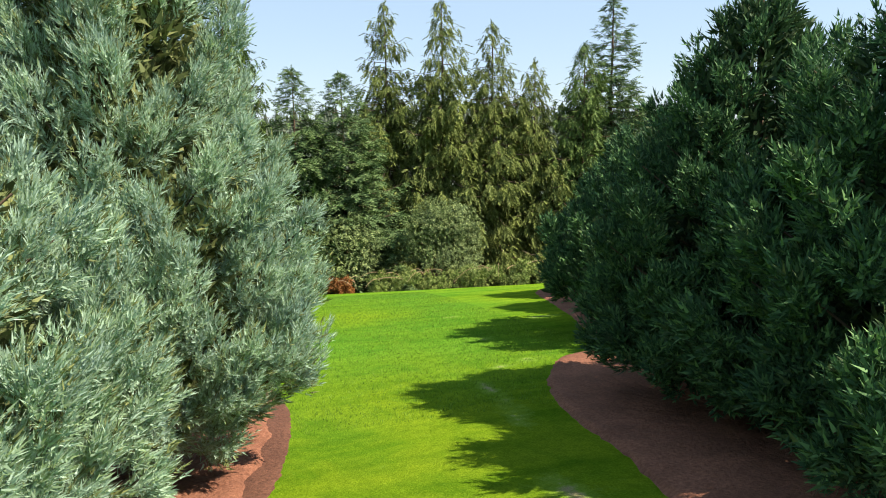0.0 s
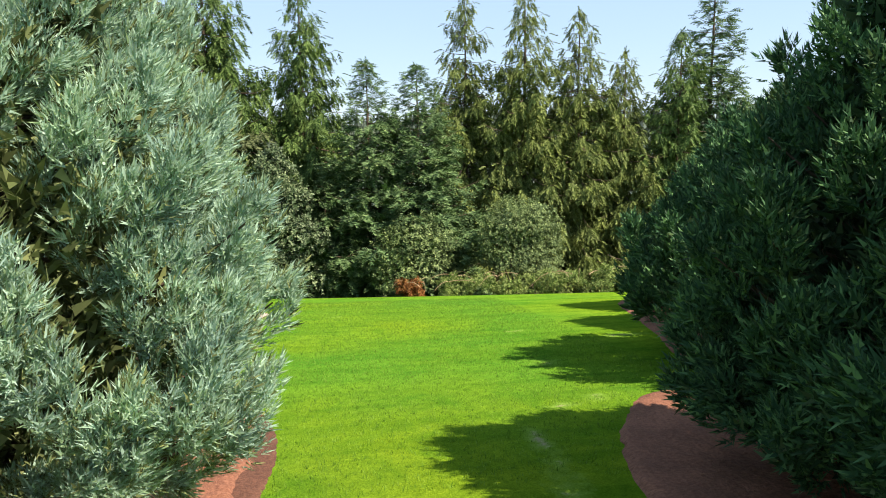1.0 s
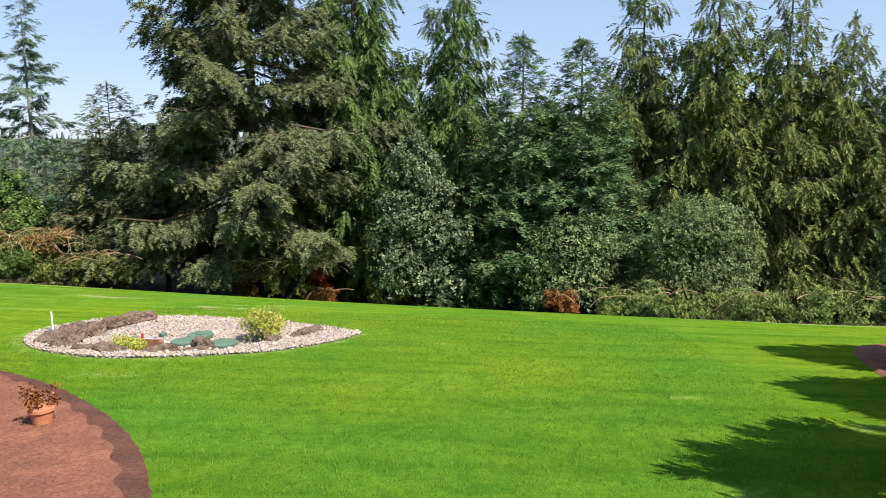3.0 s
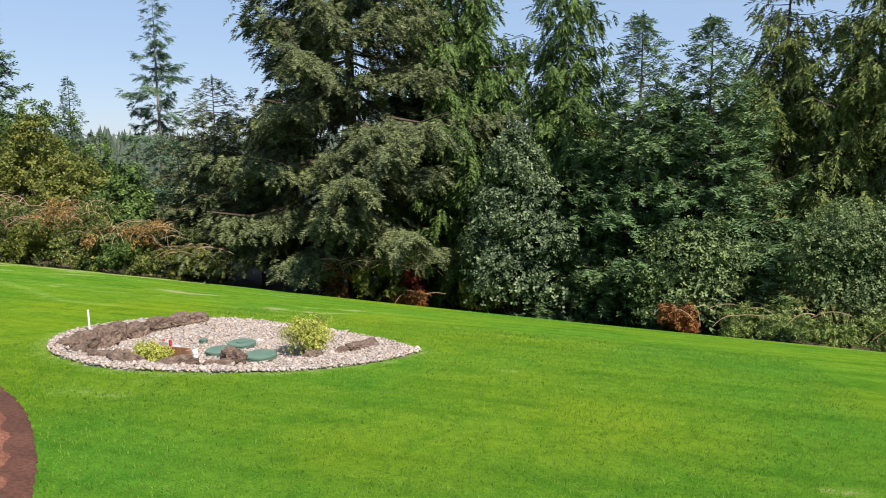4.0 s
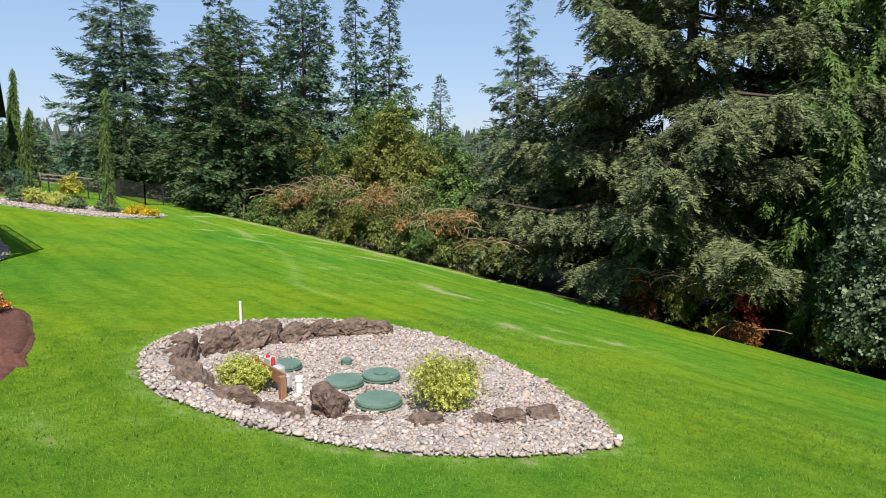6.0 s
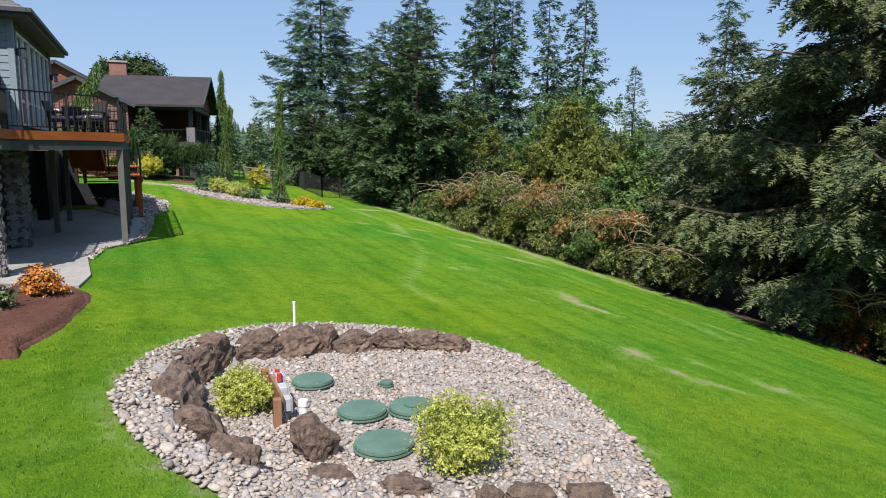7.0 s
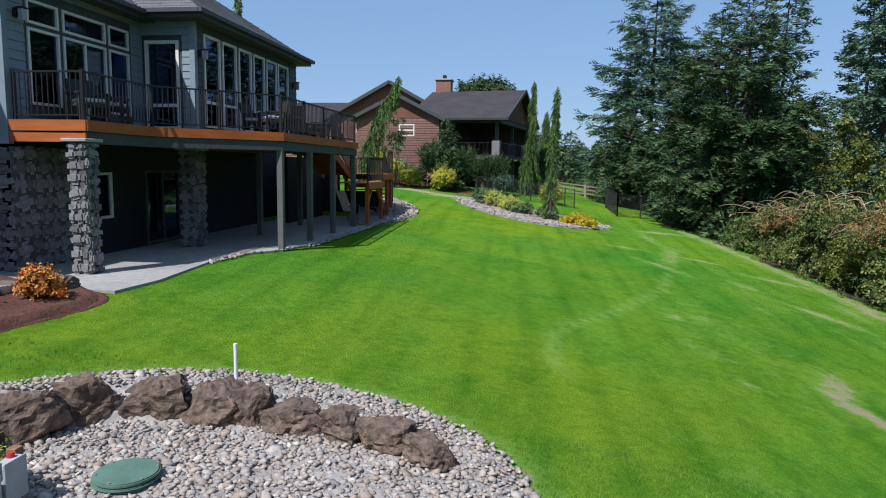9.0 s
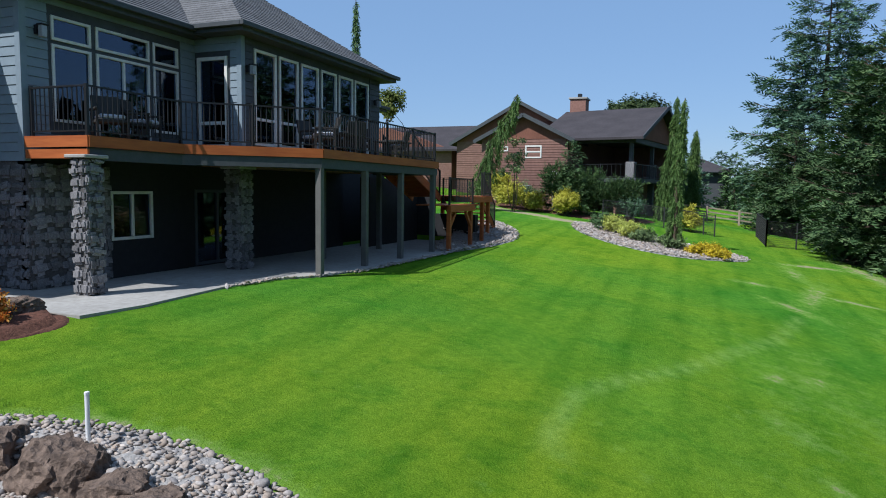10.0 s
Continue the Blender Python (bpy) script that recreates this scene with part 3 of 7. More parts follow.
def rim_ring(name, outline, centre, width, mat, label):
    """A shallow dug edge between lawn and bed."""
    c = np.array(centre)
    far = np.hypot(*(outline - c).T)[:, None]
    rng = np.random.RandomState(8)
    rows = []
    for f, lift in ((0.0, -0.04), (0.1, 0.012), (0.35, 0.02), (0.7, 0.03), (1.0, 0.03), (1.6, 0.02)):
        q = outline - (outline - c) / far * (f * width) + rng.normal(0, 0.012, outline.shape)
        rows.append(np.column_stack([q, ground_z(q[:, 0], q[:, 1]) + lift]))
    n = len(outline)
    k = np.arange(n)
    F = np.concatenate([np.stack([r * n + k, (r + 1) * n + k, (r + 1) * n + (k + 1) % n, r * n + (k + 1) % n], -1) for r in range(len(rows) - 1)])
    return tagged(mesh_object(name, np.concatenate(rows), F, mat, smooth=True), label, "mulch bed", kind="structure")


DENSE_L = spline(MULCH_L, 4)
rim_ring("mulch_rim", DENSE_L, (-6.5, 10.5), 0.36, M_MULCH_DARK, "dark trenched rim of the mulch bed along the lawn")
INSET = DENSE_L - [-6.5, 10.5]
INSET = INSET * (1 - (0.26 + 0.05 * np.sin(np.arange(len(INSET)) * 0.5)) / np.hypot(INSET[:, 0], INSET[:, 1]))[:, None] + [-6.5, 10.5]
bed("mulch_bed", INSET, M_MULCH, "reddish bark mulch bed beside the lawn", "mulch bed", 0.075, centre=(-6.5, 10.5), rings=50)
bed("mulch_bed", spline([(-8.0, 19.85), (-8.5, 20.07), (-10.3, 20.5), (-12.4, 20.42), (-12.8, 18.2), (-11.5, 16.5), (-9.0, 17.2)]), M_MULCH_DARK, "fresh dark bark mulch by the patio", "mulch bed", 0.125)
bed("mulch_bed", MULCH_R, M_MULCH, "reddish bark mulch bed under sequoias", "mulch bed", rings=24)
bed("mulch_bed", MULCH_R_FAR, M_MULCH, "shaded bark mulch bed under sequoias", "mulch bed")
bed("gravel_bed", BED, M_GRAVEL, "oval bed of grey river pebbles in the lawn", "gravel bed", 0.03, 0.015, 24, centre=(-6.4, 24.7))
bed("gravel_bed", BED_FAR, M_GRAVEL, "pale gravel bed with golden and dark shrubs", "gravel bed", 0.05)
bed("gravel_bed", STAIR_GRAVEL, M_GRAVEL, "pale gravel around the foot of the stairs", "gravel bed", 0.05)

# ---- plants: leaf shapes, and how they are spread ----
def flat_spray(pairs=5, width=0.11, sweep=0.45, reach=0.42, sag=0.12, seed=0):
    """A flat feathered spray of length 1: side twigs in pairs, drooping a little."""
    rng = np.random.RandomState(seed)
    V, F = [], []
    for k in range(pairs):
        t = k / pairs * 0.85
        for s in (-1, 1):
            r = reach * (1 - t * 0.75) * rng.uniform(0.75, 1.15)
            w = width * rng.uniform(0.8, 1.2)
            V += [(0, 0, t - w * 0.5), (0, 0.015, t + w), (s * r, -sag * rng.uniform(0.3, 1.3), t + sweep * r + 0.08)]
            F.append((len(V) - 3, len(V) - 2, len(V) - 1))
    V += [(-0.06, 0, 0.72), (0.06, 0, 0.72), (0, -sag * 0.5, 1.0)]
    F.append((len(V) - 3, len(V) - 2, len(V) - 1))
    return np.array(V, float), np.array(F)


def leaf_sprig(leaves=4, size=0.5, seed=0):
    """A twig end with broad folded leaves, length about 1."""
    rng = np.random.RandomState(seed)
    V, F = [], []
    for k in range(leaves):
        a, t = k * 2.4, 0.15 + 0.6 * k / leaves
        o = np.array([math.cos(a), math.sin(a), rng.uniform(-0.1, 0.5)])
        s = np.cross(o, [0, 0, 1.0])
        s = s / np.linalg.norm(s) * size * 0.33
        b = np.array([0, 0, t])
        i = len(V)
        V += [b, b + o * size * 0.55 + s, b + o * size, b + o * size * 0.55 - s + np.array([0, 0, 0.06])]
        F += [(i, i + 1, i + 2), (i, i + 2, i + 3)]
    return np.array(V), np.array(F)


SPRAY = flat_spray(3, 0.12, 0.75, 0.42, 0.14)
SPRAY_FAR = flat_spray(2, 0.2, 0.7, 0.42, 0.14)
SPRAY_LONG = flat_spray(3, 0.15, 1.0, 0.3, 0.1, 2)
SPRIG = leaf_sprig()
SPRIG_FINE = leaf_sprig(5, 0.4, 4)


def unit(v):
    return v / (np.linalg.norm(v, axis=-1, keepdims=True) + 1e-9)


def spread(shape, P, D, S, rng, flat=False):
    """Copies of a leaf shape at P, along D, of size S; flat keeps the spray's face upwards."""
    T, F = shape
    D = unit(D)
    ref = np.tile([0.0, 0, 1], (len(P), 1)) if flat else rng.normal(size=P.shape)
    X = unit(np.cross(D, ref) + rng.normal(size=P.shape) * (0.25 if flat else 0.0))
    X = unit(X - D * np.sum(X * D, 1, keepdims=True))
    Y = np.cross(D, X)
    V = P[:, None] + S[:, None, None] * (T[None, :, 0:1] * X[:, None] + T[None, :, 1:2] * Y[:, None] + T[None, :, 2:3] * D[:, None])
    faces = F[None] + (np.arange(len(P)) * len(T))[:, None, None]
    return V.reshape(-1, 3), faces.reshape(-1, 3)


def root(name, x, y, z=None):
    e = new(name)
    e.location = (x, y, (gz(x, y) if z is None else z))
    return e


def trunk_part(parent, height, radius, mat, rng, lean=0.0, sink=0.3, name="trunk"):
    t = np.linspace(0, 1, 12)
    P = np.stack([lean * height * t ** 2 + 0.04 * np.sin(t * 9), 0.04 * np.cos(t * 7) - 0.04, -sink + t * (height + sink)], -1)
    V, F = tube_arrays(P, radius * (1.02 - t) ** 1.15 + 0.25 * radius * np.exp(-t * 25), 9)
    V += rng.normal(0, radius * 0.05, V.shape)
    return mesh_object(name, V, F, mat, parent, smooth=True)


def finger(n=6, width=0.055, spread=0.16, seed=5):
    """A feathery cord of length 1: long narrow needles laid close along a stalk, opening a little at the tip."""
    rng = np.random.RandomState(seed)
    V, F = [], []
    for k in range(n):
        t = k / (n - 1) * 0.5
        a = k * 2.4 + rng.uniform(-0.4, 0.4)
        o, s = np.array([math.cos(a), math.sin(a), 0]), np.array([-math.sin(a), math.cos(a), 0]) * width
        b = np.array([0, 0, t]) + o * 0.02
        V += [b - s, b + s, o * spread * rng.uniform(0.6, 1.25) * (1.2 - 0.9 * t) + np.array([0, 0, t + rng.uniform(0.4, 0.55)])]
        F.append((3 * k, 3 * k + 1, 3 * k + 2))
    return np.array(V), np.array(F)


FINGER = finger(5, 0.062, 0.25)
FINGER_MID = finger(5, 0.09, 0.28, 7)
FINGER_FAR = finger(4, 0.12, 0.3, 6)


def sequoia(x, y, profile, mat, seed, label, plume=0.8, cords=110, length=0.19, detail=FINGER, gap=0.5, old=None):
    """Giant sequoia: separate flame-shaped plumes of feathery cords over a crown whose radius by height is the profile, dark hollows between them."""
    rng = np.random.RandomState(seed)
    tree = tagged(root("sequoia", x, y), label, "tree", "giant sequoias")
    H, R = np.array(profile, float).T
    trunk_part(tree, H[-1] * 0.95, 0.1 + R.max() * 0.07, M_BARK, rng)
    # plumes spread evenly over the crown's surface
    g = np.linspace(H[0], H[-1], 400)
    share = np.cumsum(np.interp(g, H, R) + 0.12)
    n = int(6.283 * share[-1] * (g[1] - g[0]) / (gap * gap))
    h = np.interp((np.arange(n) + rng.uniform(0.2, 0.8, n)) / n * share[-1], share, g)
    az = np.arange(n) * 2.39996 + rng.normal(0, 0.12, n)
    top = (h - H[0]) / (H[-1] - H[0])
    size = plume * rng.uniform(0.7, 1.2, n) * (1 - 0.45 * top)
    fat = size * rng.uniform(0.3, 0.42, n)
    out = np.stack([np.cos(az), np.sin(az), 0 * az], -1)
    up = np.array([0, 0, 1.0])
    low = np.clip(1 - (h - H[0]) / 1.2, 0, 1)
    D = unit(out * (0.75 - 0.4 * top + 0.5 * low)[:, None] + up * (1.0 - 0.75 * low)[:, None] + rng.normal(0, 0.16, (n, 3)))
    r = np.maximum(np.interp(h, H, R) * rng.uniform(0.76, 1.04, n) - size * np.sum(D * out, 1) * 0.75 - fat * 0.35, 0.0)
    C = out * r[:, None] + up * (h - 0.8 * size * D[:, 2])[:, None]
    # twigs of each plume, and the cords clustered at their ends
    tw = np.maximum(4, (cords / 20 * (size / plume) ** 1.6).astype(int))
    kt = np.repeat(np.arange(n), tw)
    t = rng.uniform(0.0, 1.0, len(kt)) ** 0.8
    a = rng.uniform(0, 6.283, len(kt))
    X = unit(np.cross(D, up + 0.01) + 1e-6)
    Y = np.cross(D, X)
    radial = X[kt] * np.cos(a)[:, None] + Y[kt] * np.sin(a)[:, None]
    rr = fat[kt] * np.sin(np.pi * np.clip(0.14 + 0.86 * t, 0, 1)) ** 0.7 * rng.uniform(0.45, 1.05, len(kt)) ** 0.5
    PT = C[kt] + D[kt] * (size[kt] * t)[:, None] + radial * rr[:, None]
    WT = unit(D[kt] * (0.6 + 0.5 * t)[:, None] + radial * (0.8 * (1.05 - t))[:, None] + up * 0.3 + rng.normal(0, 0.16, PT.shape))
    NT = radial * (rr / fat[kt])[:, None] + D[kt] * (t - 0.3)[:, None] + out[kt] * 0.35
    j = np.repeat(np.arange(len(kt)), 20)
    k, t, rr = kt[j], t[j], rr[j]
    off = rng.normal(0, 1, (len(j), 3))
    P = PT[j] + off * 0.34 * length - WT[j] * (length * rng.uniform(0, 1.1, len(j)))[:, None]
    W = unit(WT[j] + off * 0.3)
    N = unit(NT[j] + off * 0.25)
    S = length * rng.uniform(0.6, 1.25, len(k)) * (0.75 + 0.25 * (1 - top[k]))
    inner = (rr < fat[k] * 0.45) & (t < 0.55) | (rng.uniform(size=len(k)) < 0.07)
    V, F = spread(detail, (P - W * (S * 0.5)[:, None])[~inner], W[~inner], S[~inner], rng)
    mesh_object("crown", V, F, mat, tree, bulge=np.repeat(N[~inner], len(detail[0]), 0), soft=0.75)
    # old foliage close to the stems, its colour also darkened as inner shade
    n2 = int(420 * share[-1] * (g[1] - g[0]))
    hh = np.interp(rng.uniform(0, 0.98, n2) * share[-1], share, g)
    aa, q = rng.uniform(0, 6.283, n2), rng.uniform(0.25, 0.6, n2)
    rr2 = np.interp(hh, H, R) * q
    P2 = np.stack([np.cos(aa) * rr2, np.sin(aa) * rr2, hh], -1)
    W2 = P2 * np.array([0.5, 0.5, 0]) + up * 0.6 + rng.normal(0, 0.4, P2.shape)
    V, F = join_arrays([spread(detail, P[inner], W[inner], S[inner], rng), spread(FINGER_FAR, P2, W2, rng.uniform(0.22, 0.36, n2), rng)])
    mesh_object("inner_foliage", V, F, old or M_SEQ_OLD, tree, "older brownish green foliage near the stems, inner shade in its colour")
    limbs = []
    for b in range(0, n, 2):
        a0 = np.array([0, 0, max(C[b, 2] - 0.35 * r[b], 0.25)])
        w = np.linspace(0, 1, 5)[:, None]
        limbs.append(tube_arrays(a0 * (1 - w) + (C[b] + D[b] * size[b] * 0.5) * w - np.array([0, 0, 0.12]) * np.sin(w * 3.1) * r[b], np.linspace(0.035, 0.008, 5), 4))
    V, F = join_arrays(limbs)
    tagged(mesh_object("branchwork", V, F, M_BARK, tree), kind="stuff")
    return tree


def conifer(x, y, height, radius, mat, seed, label, name="fir_tree", base=0.06, boughs=6.0, size=0.68, droop=0.1, hang=0.25,
            power=0.85, ragged=0.25, bark=None, group="wood edge trees", shape=None, z=None, girth=0.018, bare=0.25, thin=0.0, thin_from=0.45, fill=0.4, twig=0.42, step=0.2):
    """Fir or cedar: boughs in loose tiers up the trunk, each with side twigs that carry flat sprays; hang lets the twigs droop, bare keeps the inner boughs free,
    thin opens the upper crown, ragged roughens the outline."""
    rng = np.random.RandomState(seed)
    shape = shape or SPRAY
    tree = tagged(root(name, x, y, z), label, "tree", group)
    trunk_part(tree, height * 0.985, girth * height, bark or M_BARK, rng)
    n = int(boughs * height * (1 - base))
    u = (np.arange(n) + rng.uniform(0, 1, n)) / n
    h = base + (1 - base) * (1 - (1 - u) ** 1.1)
    keep = rng.uniform(size=n) > thin * np.clip((h - thin_from) * 3.0, 0, 1)
    h = h[keep]
    n = len(h)
    a = np.arange(n) * 2.39996 + rng.normal(0, 0.5, n)
    L = (radius * (1 - h) ** power * np.minimum(1.0, 0.7 + 3.0 * (h - base)) + 0.28 * (1.03 - h) ** 0.3) * (1 + ragged * np.clip(rng.normal(-0.15, 0.75, n), -1.6, 1.1))
    out = np.stack([np.cos(a), np.sin(a), 0 * a], -1)
    side = np.stack([-np.sin(a), np.cos(a), 0 * a], -1)
    up = np.array([0, 0, 1.0])
    rise = 0.75 * (h - 0.4) - droop + rng.normal(0, 0.1, n)
    curl = 0.25 * droop + 0.12 + 0.15 * (1 - h)

    def at(q, k):
        # drooping first, its tip turned up again
        return out[k] * (L[k] * q)[..., None] + up * (h[k] * height + L[k] * (rise[k] * q + curl[k] * (q ** 3 - 0.9 * q)))[..., None]

    # side twigs
    m = np.maximum(5, (2 * L / twig).astype(int))
    k = np.repeat(np.arange(n), m)
    q = bare * rng.uniform(0.3, 1.0, len(k)) + (1 - bare) * rng.uniform(0, 1, len(k)) ** 0.8
    s = np.where(rng.uniform(size=len(k)) < 0.5, -1.0, 1.0) * rng.uniform(0.25, 1.0, len(k))
    B = at(q, k)
    tl = (0.42 * L[k] * (1.08 - q) ** 0.8 + 0.3) * rng.uniform(0.6, 1.15, len(k))
    tl = np.minimum(tl, 1.9)
    T = unit(out[k] * 0.75 + side[k] * s[:, None] + up * (rng.normal(0.1, 0.22, len(k)) - hang)[:, None])
    # sprays along the twigs
    c = np.maximum(2, (tl / step).astype(int))
    j = np.repeat(np.arange(len(k)), c)
    w = rng.uniform(0.08, 1.0, len(j))
    P = B[j] + T[j] * (tl[j] * w)[:, None] - up * (0.35 * hang * tl[j] * w * w)[:, None] + rng.normal(0, 0.05, (len(j), 3))
    flank = unit(np.cross(T, up))
    D = T[j] + flank[j] * rng.normal(0, 0.55, len(j))[:, None] + up * (rng.normal(0.05, 0.25, len(j)) - 0.9 * hang)[:, None]
    S = size * rng.uniform(0.6, 1.25, len(j)) * (0.6 + 0.4 * np.minimum(1.0, L[k[j]] / radius * 1.6))
    V, F = spread(shape, P, D, S, rng, True)
    near = np.concatenate([out[k[j]] * (0.75 + 0.5 * hang) + flank[j] * (0.35 * np.sign(np.sum(flank[j] * side[k[j]], 1)) * np.sign(s[j]))[:, None] + up * (0.75 - 0.5 * hang + 0.5 * (0.5 - w))[:, None],
                           out * 0.8 + up * 0.5, np.tile(up, (8, 1))])
    tip = np.full(n, 1.0)
    V2, F2 = spread(shape, at(tip * 0.97, np.arange(n)), out + up * (0.15 - 0.5 * hang), np.minimum(size * 1.1, 0.35 * L + 0.15), rng, True)
    lead = np.stack([0 * u[:8], 0 * u[:8], height * np.linspace(0.965, 1.0, 8)], -1)
    V3, F3 = spread(shape, lead, rng.normal(0, 0.35, (8, 3)) + up, np.full(8, size * 0.6), rng)
    V, F = join_arrays([(V, F), (V2, F2), (V3, F3)])
    mesh_object("crown", V, F, mat, tree, bulge=np.repeat(unit(near), len(shape[0]), 0), soft=0.55)
    # older foliage close to the trunk closes the lower crown
    n2 = int(fill * 900 * (height / 20) ** 0.5)
    if n2:
        hh = base + (0.9 - base) * (1 - (1 - rng.uniform(0, 0.9, n2)) ** 0.7)
        aa = rng.uniform(0, 6.283, n2)
        rr = radius * (1 - hh) ** power * rng.uniform(0.12, 0.55, n2)
        P = np.stack([np.cos(aa) * rr, np.sin(aa) * rr, hh * height], -1)
        V, F = spread(shape, P, P * np.array([1, 1, 0.0]) + up * rng.normal(-0.3, 0.8, n2)[:, None] + rng.normal(0, 0.6, P.shape), rng.uniform(0.9, 1.6, n2) * (0.35 + 0.65 * (1 - hh)) * min(1.0, radius / 4), rng)
        mesh_object("inner_foliage", V, F, mat, tree)
    limbs = []
    for b in range(0, n, 1 if n < 220 else 2):
        q = np.linspace(0, 1, 5)
        limbs.append(tube_arrays(at(q, np.full(5, b)), np.linspace(0.014, 0.003, 5) * (1 + 0.9 * L[b]), 3))
    V, F = join_arrays(limbs)
    tagged(mesh_object("branchwork", V, F, bark or M_BARK, tree), kind="stuff")
    return tree


def leafy_crown(parent, lobes, n, mat, seed, size=0.4, shape=None, shell=0.35, up=0.5, name="crown"):
    """Leaves in clumps round lobes (x, y, z, rx, ry, rz), uneven, with gaps."""
    rng = np.random.RandomState(seed)
    lobes = np.array(lobes, float)
    vol = np.prod(lobes[:, 3:], 1) ** (2 / 3)
    P, D, S, N = [], [], [], []
    for L, share in zip(lobes, vol / vol.sum()):
        clump = max(6, int(n * share / 14))
        d = unit(rng.normal(size=(clump, 3)))
        d[:, 2] = np.where(d[:, 2] < -0.5, -d[:, 2], d[:, 2])
        f = 1 + 0.14 * np.sin(d[:, 0] * 5 + seed) + 0.12 * np.sin(d[:, 2] * 7 + d[:, 1] * 4)
        c = d * (f * rng.uniform(1 - shell, 1.03, clump))[:, None] * L[3:]
        k = 14
        o = rng.normal(0, 0.17, (clump, k, 3)) * L[3:].mean() ** 0.6
        P.append((L[:3] + c[:, None] + o).reshape(-1, 3))
        D.append((unit(d)[:, None] + rng.normal(0, 0.6, (clump, k, 3)) + np.array([0, 0, up])).reshape(-1, 3))
        S.append(size * rng.uniform(0.6, 1.25, clump * k))
        N.append((unit(d)[:, None] * 0.7 + unit(o) * 0.5 + np.array([0, 0, 0.35])).reshape(-1, 3))
    V, F = spread(shape or SPRIG, np.concatenate(P), np.concatenate(D), np.concatenate(S), rng)
    return mesh_object(name, V, F, mat, parent, bulge=np.repeat(unit(np.concatenate(N)), len((shape or SPRIG)[0]), 0), soft=0.62)


def broadleaf(x, y, lobes, n, mat, seed, label, name="broadleaf_tree", category="tree", size=0.4, stem=0.12, group="wood edge trees", shape=None, z=None, shell=0.35, stems=5):
    rng = np.random.RandomState(seed)
    tree = tagged(root(name, x, y, z), label, category, group)
    leafy_crown(tree, lobes, n, mat, seed, size, shape, shell)
    pieces = []
    for k in range(stems):
        L = np.array(lobes[k % len(lobes)], float)
        tip = L[:3] + rng.uniform(-0.5, 0.5, 3) * L[3:]
        q = np.linspace(0, 1, 6)[:, None]
        a = np.array([rng.normal(0, stem), rng.normal(0, stem), -0.15])
        bend = np.array([rng.normal(0, 0.1), rng.normal(0, 0.1), 0.0])
        pieces.append(tube_arrays(a * (1 - q) + tip * q + bend * np.sin(q * 3.14) * tip[2], np.linspace(stem, stem * 0.25, 6) * (1.0 if k == 0 else 0.6), 6))
    V, F = join_arrays(pieces)
    mesh_object("stems", V, F, M_BARK, tree, smooth=True)
    return tree


# ---- the two rows of sequoias beside the start ----
BLUE_TALL = [(0.7, 1.3), (1.0, 1.75), (1.5, 2.2), (2.2, 2.36), (3.2, 2.18), (3.7, 1.95), (4.3, 1.7), (5.3, 1.46), (7.5, 0.95), (9.4, 0.35), (10.2, 0.05)]
BLUE_LOW = [(0.55, 1.7), (0.9, 2.1), (2.0, 2.26), (2.8, 2.0), (3.4, 1.6), (4.1, 1.15), (5.2, 0.6), (6.3, 0.05)]
GREEN_BROAD = [(0.45, 2.6), (0.7, 2.95), (1.2, 3.22), (2.1, 2.95), (2.9, 2.65), (3.8, 2.3), (4.4, 1.8), (5.1, 1.1), (5.8, 0.05)]
GREEN_CONE = [(0.6, 1.9), (0.8, 2.4), (1.2, 2.7), (2.5, 2.38), (3.8, 1.75), (4.8, 1.2), (5.4, 0.75), (6.0, 0.05)]
GREEN_WIDE = [(0.8, 2.3), (1.15, 3.0), (2.0, 3.45), (3.0, 2.9), (3.7, 2.4), (4.3, 1.85), (4.9, 1.15), (5.4, 0.05)]
GREEN_FAR = [(0.3, 1.9), (0.7, 2.5), (1.6, 2.85), (3.0, 2.3), (4.4, 1.6), (5.4, 0.85), (6.4, 0.05)]
sequoia(-1.57, 8.23, BLUE_TALL, M_SEQ_BLUE, 11, "tall blue-green giant sequoia in a mulch bed", 1.05, 760, 0.15, gap=0.7)
sequoia(-2.93, 4.94, BLUE_LOW, M_SEQ_BLUE, 18, "lower pale blue-green giant sequoia in a mulch bed", 1.0, 640, 0.15, gap=0.7)
sequoia(7.02, 4.83, GREEN_BROAD, M_SEQ_GREEN, 12, "broad dark green giant sequoia shading a mulch bed", 0.95, 300, 0.22, FINGER_MID, 0.68, M_SEQ_SHADE)
sequoia(6.68, 8.15, GREEN_CONE, M_SEQ_GREEN, 13, "dark green giant sequoia at a mulch bed's edge", 0.9, 290, 0.21, FINGER_MID, 0.66, M_SEQ_SHADE)
sequoia(9.5, 14.2, GREEN_WIDE, M_SEQ_GREEN, 14, "wide dark green giant sequoia beside the lawn", 0.9, 200, 0.25, FINGER_FAR, 0.68, M_SEQ_SHADE)
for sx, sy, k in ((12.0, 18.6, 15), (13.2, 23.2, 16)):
    sequoia(sx, sy, GREEN_FAR, M_SEQ_GREEN, k, "dark green giant sequoia beside the lawn" if k < 16 else "dark green giant sequoia at the row's end", 0.85, 160, 0.27, FINGER_FAR, 0.68, M_SEQ_SHADE)

# ---- the wood along the lower edge ----
def cedar(x, y, height, radius, mat, seed, label, ragged=0.3, boughs=11.5, power=0.68, thin=0.2):
    return conifer(x, y, height, radius * 1.05, mat, seed, label, "cedar_tree", 0.03, boughs, 0.72, 0.22, 0.95, power, ragged, shape=SPRAY_LONG, bare=0.15, thin=thin, fill=1.3, twig=0.36)


